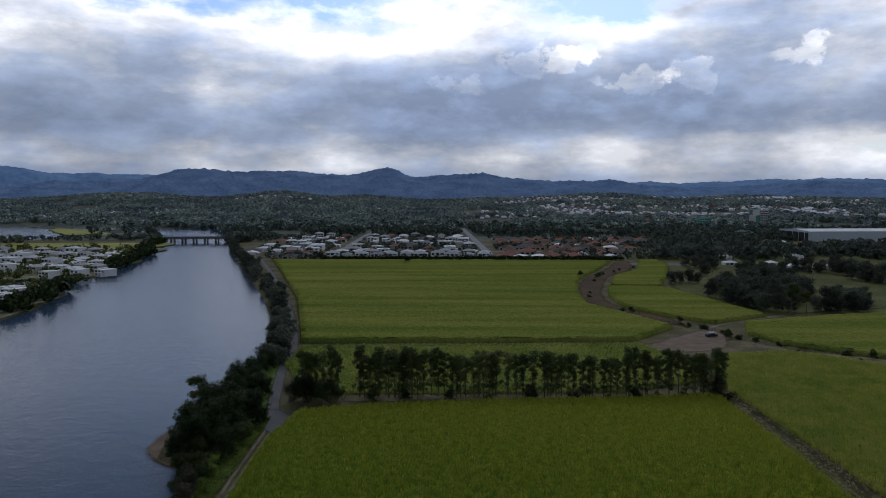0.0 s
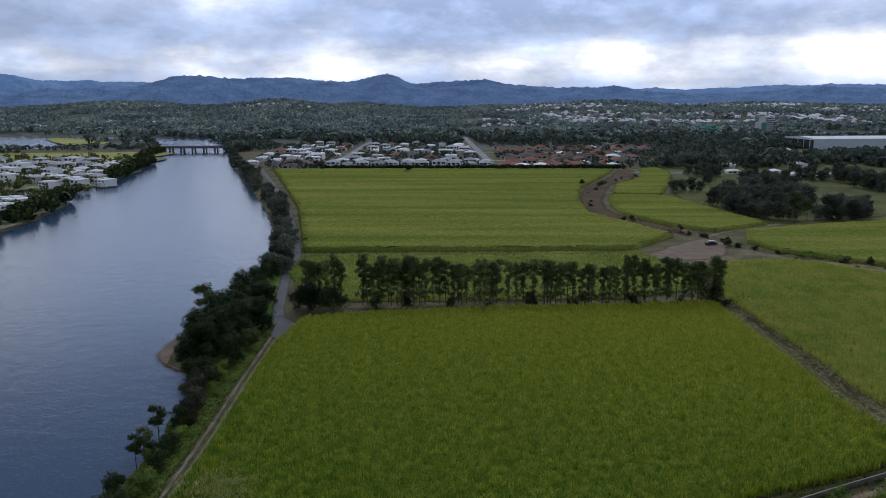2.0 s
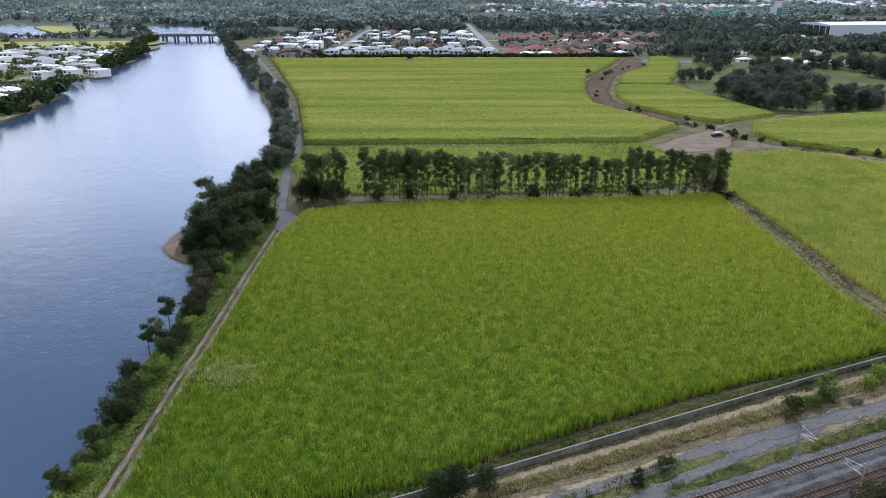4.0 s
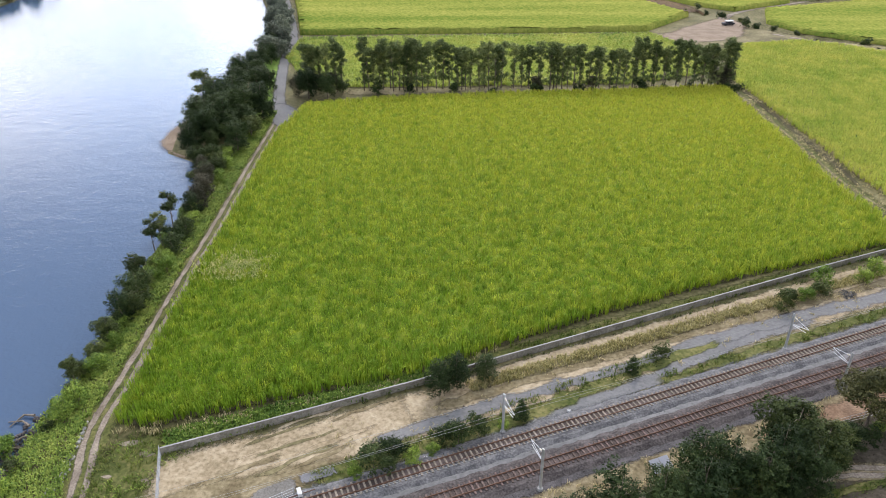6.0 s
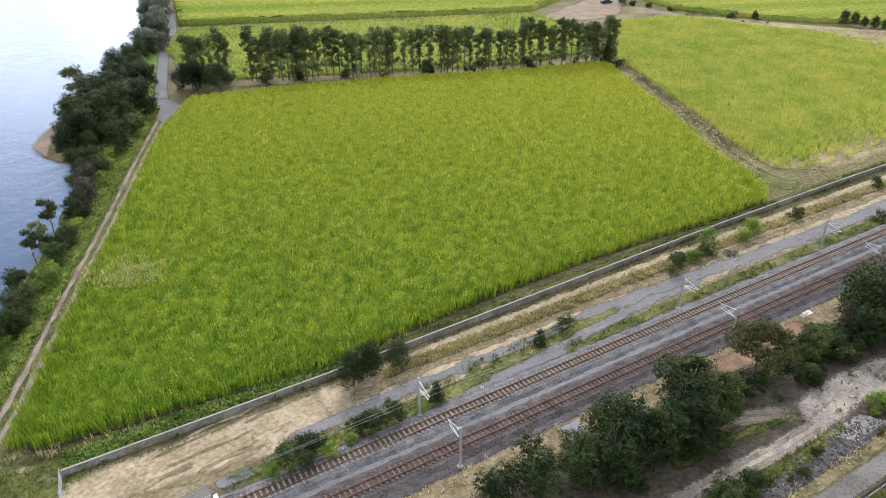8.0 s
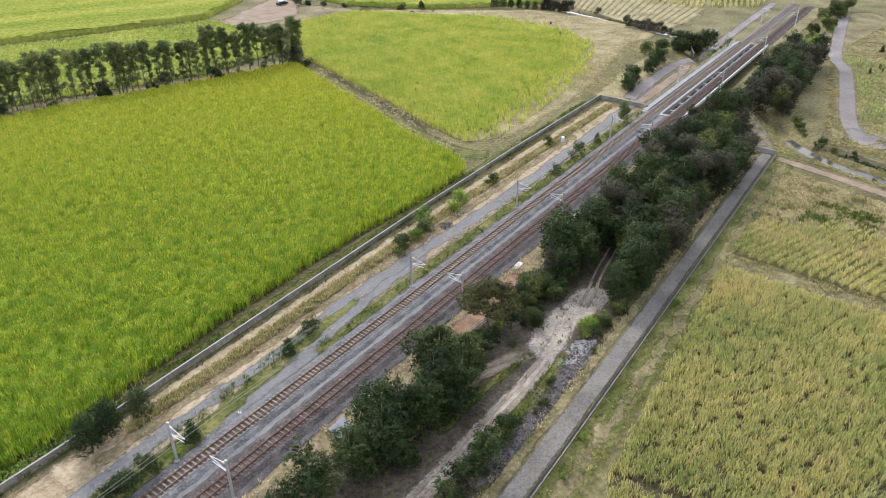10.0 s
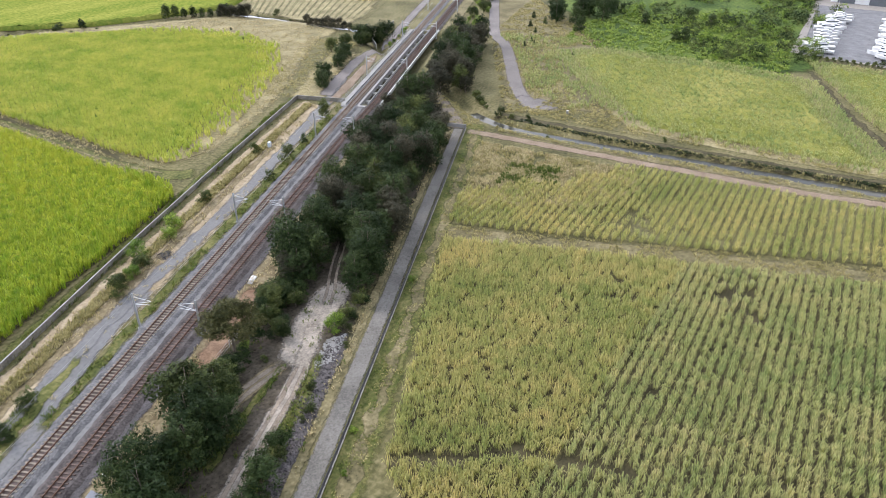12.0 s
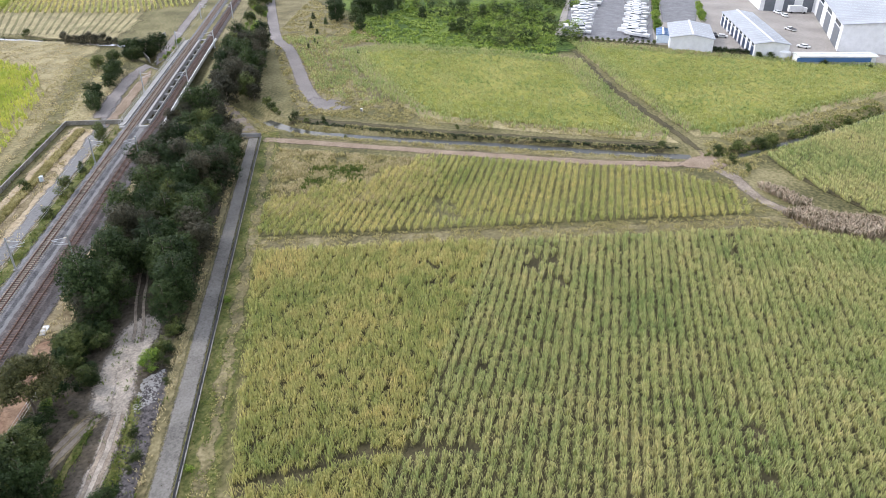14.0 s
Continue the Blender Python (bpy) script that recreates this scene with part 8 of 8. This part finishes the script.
# solid dark panel that paints the shaded interior behind the open end
part("open_end", boxes((-135.6, 0, 6.3, 1.2, 72, 12.2)), DARK_PAINT, hall, "dark panel painted for the shaded open end of the hall")
for k in range(5):
    part("column", boxes((-136.4, -30 + 15 * k, 6.4, 0.9, 0.9, 12.6)), WHITE, hall)
tank = thing("water_tank", "round white water tank beside a workshop", "tank", at=Matrix.Translation((268.5, -54.5, 0)))
part("body", tube(bmesh.new(), [(0, 0, 0), (0, 0, 2.6), (0, 0, 3.0)], [2.0, 2.0, 1.2], 20), WHITE, tank)
plant(SHRUB[1], [(273 - 0.14 * k, -31 - 1.2 * k, 0.62) for k in range(11)], rng_t)
plant(SHRUB[0], [(279.5 - 0.08 * k, 23 - 2.1 * k, rng_t.uniform(0.35, 0.6)) for k in range(17)], rng_t)
plant(SHRUB[2], [(302 + 4.5 * k, -11.5 + rng_t.uniform(-0.8, 0.8), rng_t.uniform(0.6, 1.1)) for k in range(18)] + [(324 + 4 * k, -30.5, 0.9) for k in range(9)], rng_t)
plant(SHRUB[0], [(266, -46, 0.8), (267, -50, 0.7), (262, -66, 0.7), (261, -80, 0.5)], rng_t)


# ---- boats ----
def boat(label, L, mast):
    t = thing("boat", label, "boat", "boats stored in the yard")
    bm = bmesh.new()
    rows = []
    for k in range(9):
        u_ = k / 8
        w = L * 0.16 * (1 - max(0, (u_ - 0.45) / 0.55) ** 2.2) * (0.86 + 0.14 * min(1, u_ * 4)) + 0.02
        x = L * (u_ - 0.5)
        sheer = 1.9 + 0.35 * u_ ** 2
        rows.append([bm.verts.new(p) for p in ((x, -w, sheer), (x, -w * 0.75, 1.0), (x, 0, 0.55 + 0.5 * u_ ** 3), (x, w * 0.75, 1.0), (x, w, sheer))])
    for a, b in zip(rows, rows[1:]):
        for i in range(4):
            bm.faces.new((a[i], b[i], b[i + 1], a[i + 1]))
        bm.faces.new((a[4], b[4], b[0], a[0]))
    bm.faces.new(rows[0])
    part("hull", bm, WHITE, t)
    part("cabin", boxes((-L * 0.04, 0, 2.35, L * 0.42, L * 0.2, 0.9), (-L * 0.08, 0, 3.0, L * 0.24, L * 0.17, 0.6), bevel=0.12), WHITE, t)
    part("windscreen", boxes((-L * 0.04, 0, 2.45, L * 0.43, L * 0.205, 0.3)), GLASS_DARK, t)
    for x in (-L * 0.28, L * 0.2):
        part("cradle", boxes((x, 0, 0.35, 0.3, L * 0.24, 0.7)), DARK_PAINT, t)
    if mast:
        part("mast", tube(bmesh.new(), [(L * 0.06, 0, 2.6), (L * 0.06, 0, 2.6 + L * 1.05)], [0.09, 0.05], 6), GALV, t)
        part("boom", tube(bmesh.new(), [(L * 0.05, 0, 3.9), (-L * 0.34, 0, 3.9)], [0.07, 0.06], 6), GALV, t)
    return t


motor, sail = boat("white motor cruiser on a cradle in a yard", 11.0, False), boat("white sailing yacht on a cradle in a yard", 11.0, True)
first = {motor: True, sail: True}
for y0, sgn in ((18.5, -1), (-3.0, 1)):
    for k in range(15):
        b0 = sail if (k * 7 + (y0 > 0)) % 5 == 1 else motor
        s = rng_h.uniform(0.75, 1.05)
        m = Matrix.Translation((288 + k * 4.9 + rng_h.uniform(-0.5, 0.5), y0 + rng_h.uniform(-1, 1), 0.05)) @ Matrix.Rotation(radians(sgn * 78 + rng_h.uniform(-16, 16)) + (3.14 if rng_h.random() < 0.3 else 0), 4, "Z") @ Matrix.Diagonal((s, s, s, 1))
        if first[b0]:
            b0.matrix_basis, first[b0] = m, False
        else:
            copy_thing(b0, Matrix()).matrix_basis = m


# ---- vehicles ----
def car(label, body_mat, L=4.6, tray=False):
    t = thing("parked_car", label, "car", "parked vehicles")
    bm = boxes((0, 0, 0.62, L, 1.78, 0.62), bevel=0.12)
    part("body", bm, body_mat, t)
    part("cabin", boxes((-0.15 if not tray else 0.4, 0, 1.2, L * (0.5 if not tray else 0.32), 1.55, 0.58), bevel=0.16), body_mat, t)
    part("window", boxes((-0.15 if not tray else 0.4, 0, 1.2, L * (0.505 if not tray else 0.325), 1.57, 0.30)), GLASS_DARK, t, "dark car glass")
    if tray:
        part("tray", boxes((-L * 0.27, 0, 1.0, L * 0.42, 1.8, 0.3)), DARK_PAINT, t)
    for x in (-L * 0.31, L * 0.31):
        for y in (-0.82, 0.82):
            w_ = part("wheel", tube(bmesh.new(), [(x, y - 0.1, 0.33), (x, y + 0.1, 0.33)], [0.33, 0.33], 12), TYRE, t)
    return t


white_car, ute, dark_ute = car("white parked car in an industrial yard", WHITE), car("white parked utility truck in a yard", WHITE, 5.2, True), car("dark farm utility truck with white roof on a dirt yard", DARK_PAINT, 6.0, True)
white_car.matrix_basis = pose(313, -41, 0.03, 0, 0, 95)
for x, y, a in ((301, -41.5, 88), (306, -41, 92), (344, -66, 10), (296, -36, 90), (350, -64, 20), (287, -64, 60), (322, -40, 95)):
    copy_thing(white_car, pose(x, y, 0.03, 0, 0, a))
ute.matrix_basis = pose(309, -41.3, 0.03, 0, 0, 80)
copy_thing(ute, pose(316, -64, 0.03, 0, 0, 30))
copy_thing(dark_ute, pose(297, -33.4, 0.05, 0, 0, 4))
dark_ute.matrix_basis = pose(122.5, 317, 0.06, 0, 0, 20)
part("canopy", boxes((0.2, 0, 1.75, 3.4, 2.0, 0.5), bevel=0.1), WHITE, dark_ute, "white roof canopy")
lorry = thing("parked_truck", "white box truck parked before a warehouse", "truck", at=pose(353, -72, 0.03, 0, 0, -80))
part("cab", boxes((3.4, 0, 1.5, 1.9, 2.3, 2.2), bevel=0.15), WHITE, lorry)
part("box_body", boxes((-0.6, 0, 2.0, 5.8, 2.4, 2.6), bevel=0.05), WHITE, lorry)
for x in (-2.2, 3.3):
    for y in (-1.05, 1.05):
        part("wheel", tube(bmesh.new(), [(x, y - 0.15, 0.48), (x, y + 0.15, 0.48)], [0.48, 0.48], 12), TYRE, lorry)

# ---- far landmarks ----
tower = thing("hotel_tower", "pale stepped tower block with green side", "building", at=pose(640, 1420, 4, 0, 0, 24))
part("wall", boxes((0, 0, 14, 24, 16, 28), (-15, 0, 9, 14, 16, 18)), WHITE, tower)
part("side", boxes((-16, -9, 9, 10, 2, 17)), GREEN_PAINT, tower, "green painted side")
for fl in range(7):
    for k in range(5):
        part("window", boxes((-9 + 4.5 * k, -8.1 if fl > 5 else -10.1, 3 + 3.7 * fl, 2.6, 0.4, 1.6)), GLASS_DARK, tower)
part("roof", boxes((0, 0, 28.4, 25, 17, 0.8)), WHITE, tower)
slide = thing("water_slide", "green looping water slide of a fun park", "slide", at=pose(520, 1400, 0))
part("flume", tube(bmesh.new(), [(math.cos(a * 0.8) * (16 + a), math.sin(a * 0.8) * 10, 16 - a) for a in range(14)], [2.0] * 14, 8), GREEN_PAINT, slide)
part("frame", boxes((0, 0, 7, 1.5, 1.5, 14), (12, 4, 5, 1.2, 1.2, 10), (-12, 4, 5, 1.2, 1.2, 10)), GALV, slide)
dome = thing("striped_tent", "red and blue pointed tent roof", "tent", at=pose(405, 1390, 0))
part("roof", tube(bmesh.new(), [(0, 0, 6), (0, 0, 11), (0, 0, 14)], [10, 5, 0.3], 14), RED_PAINT, dome)
part("wall", tube(bmesh.new(), [(0, 0, 0), (0, 0, 6)], [9.5, 9.5], 14), BLUE_SHEET, dome)

# the dark leaf on these reeds doubles as the bank's shadow line
tufts("bank_shade_weeds", [(165.5, 78), (164.5, 54), (167.5, 25), (169.5, -3), (171.5, -16), (172.8, -16), (170.8, -3), (169, 25), (166.2, 54), (167.5, 78)], 3.0, 0.45, LEAF_DARK, "dark reeds along a drain bank", 22, width=0.2, spread=0.4)
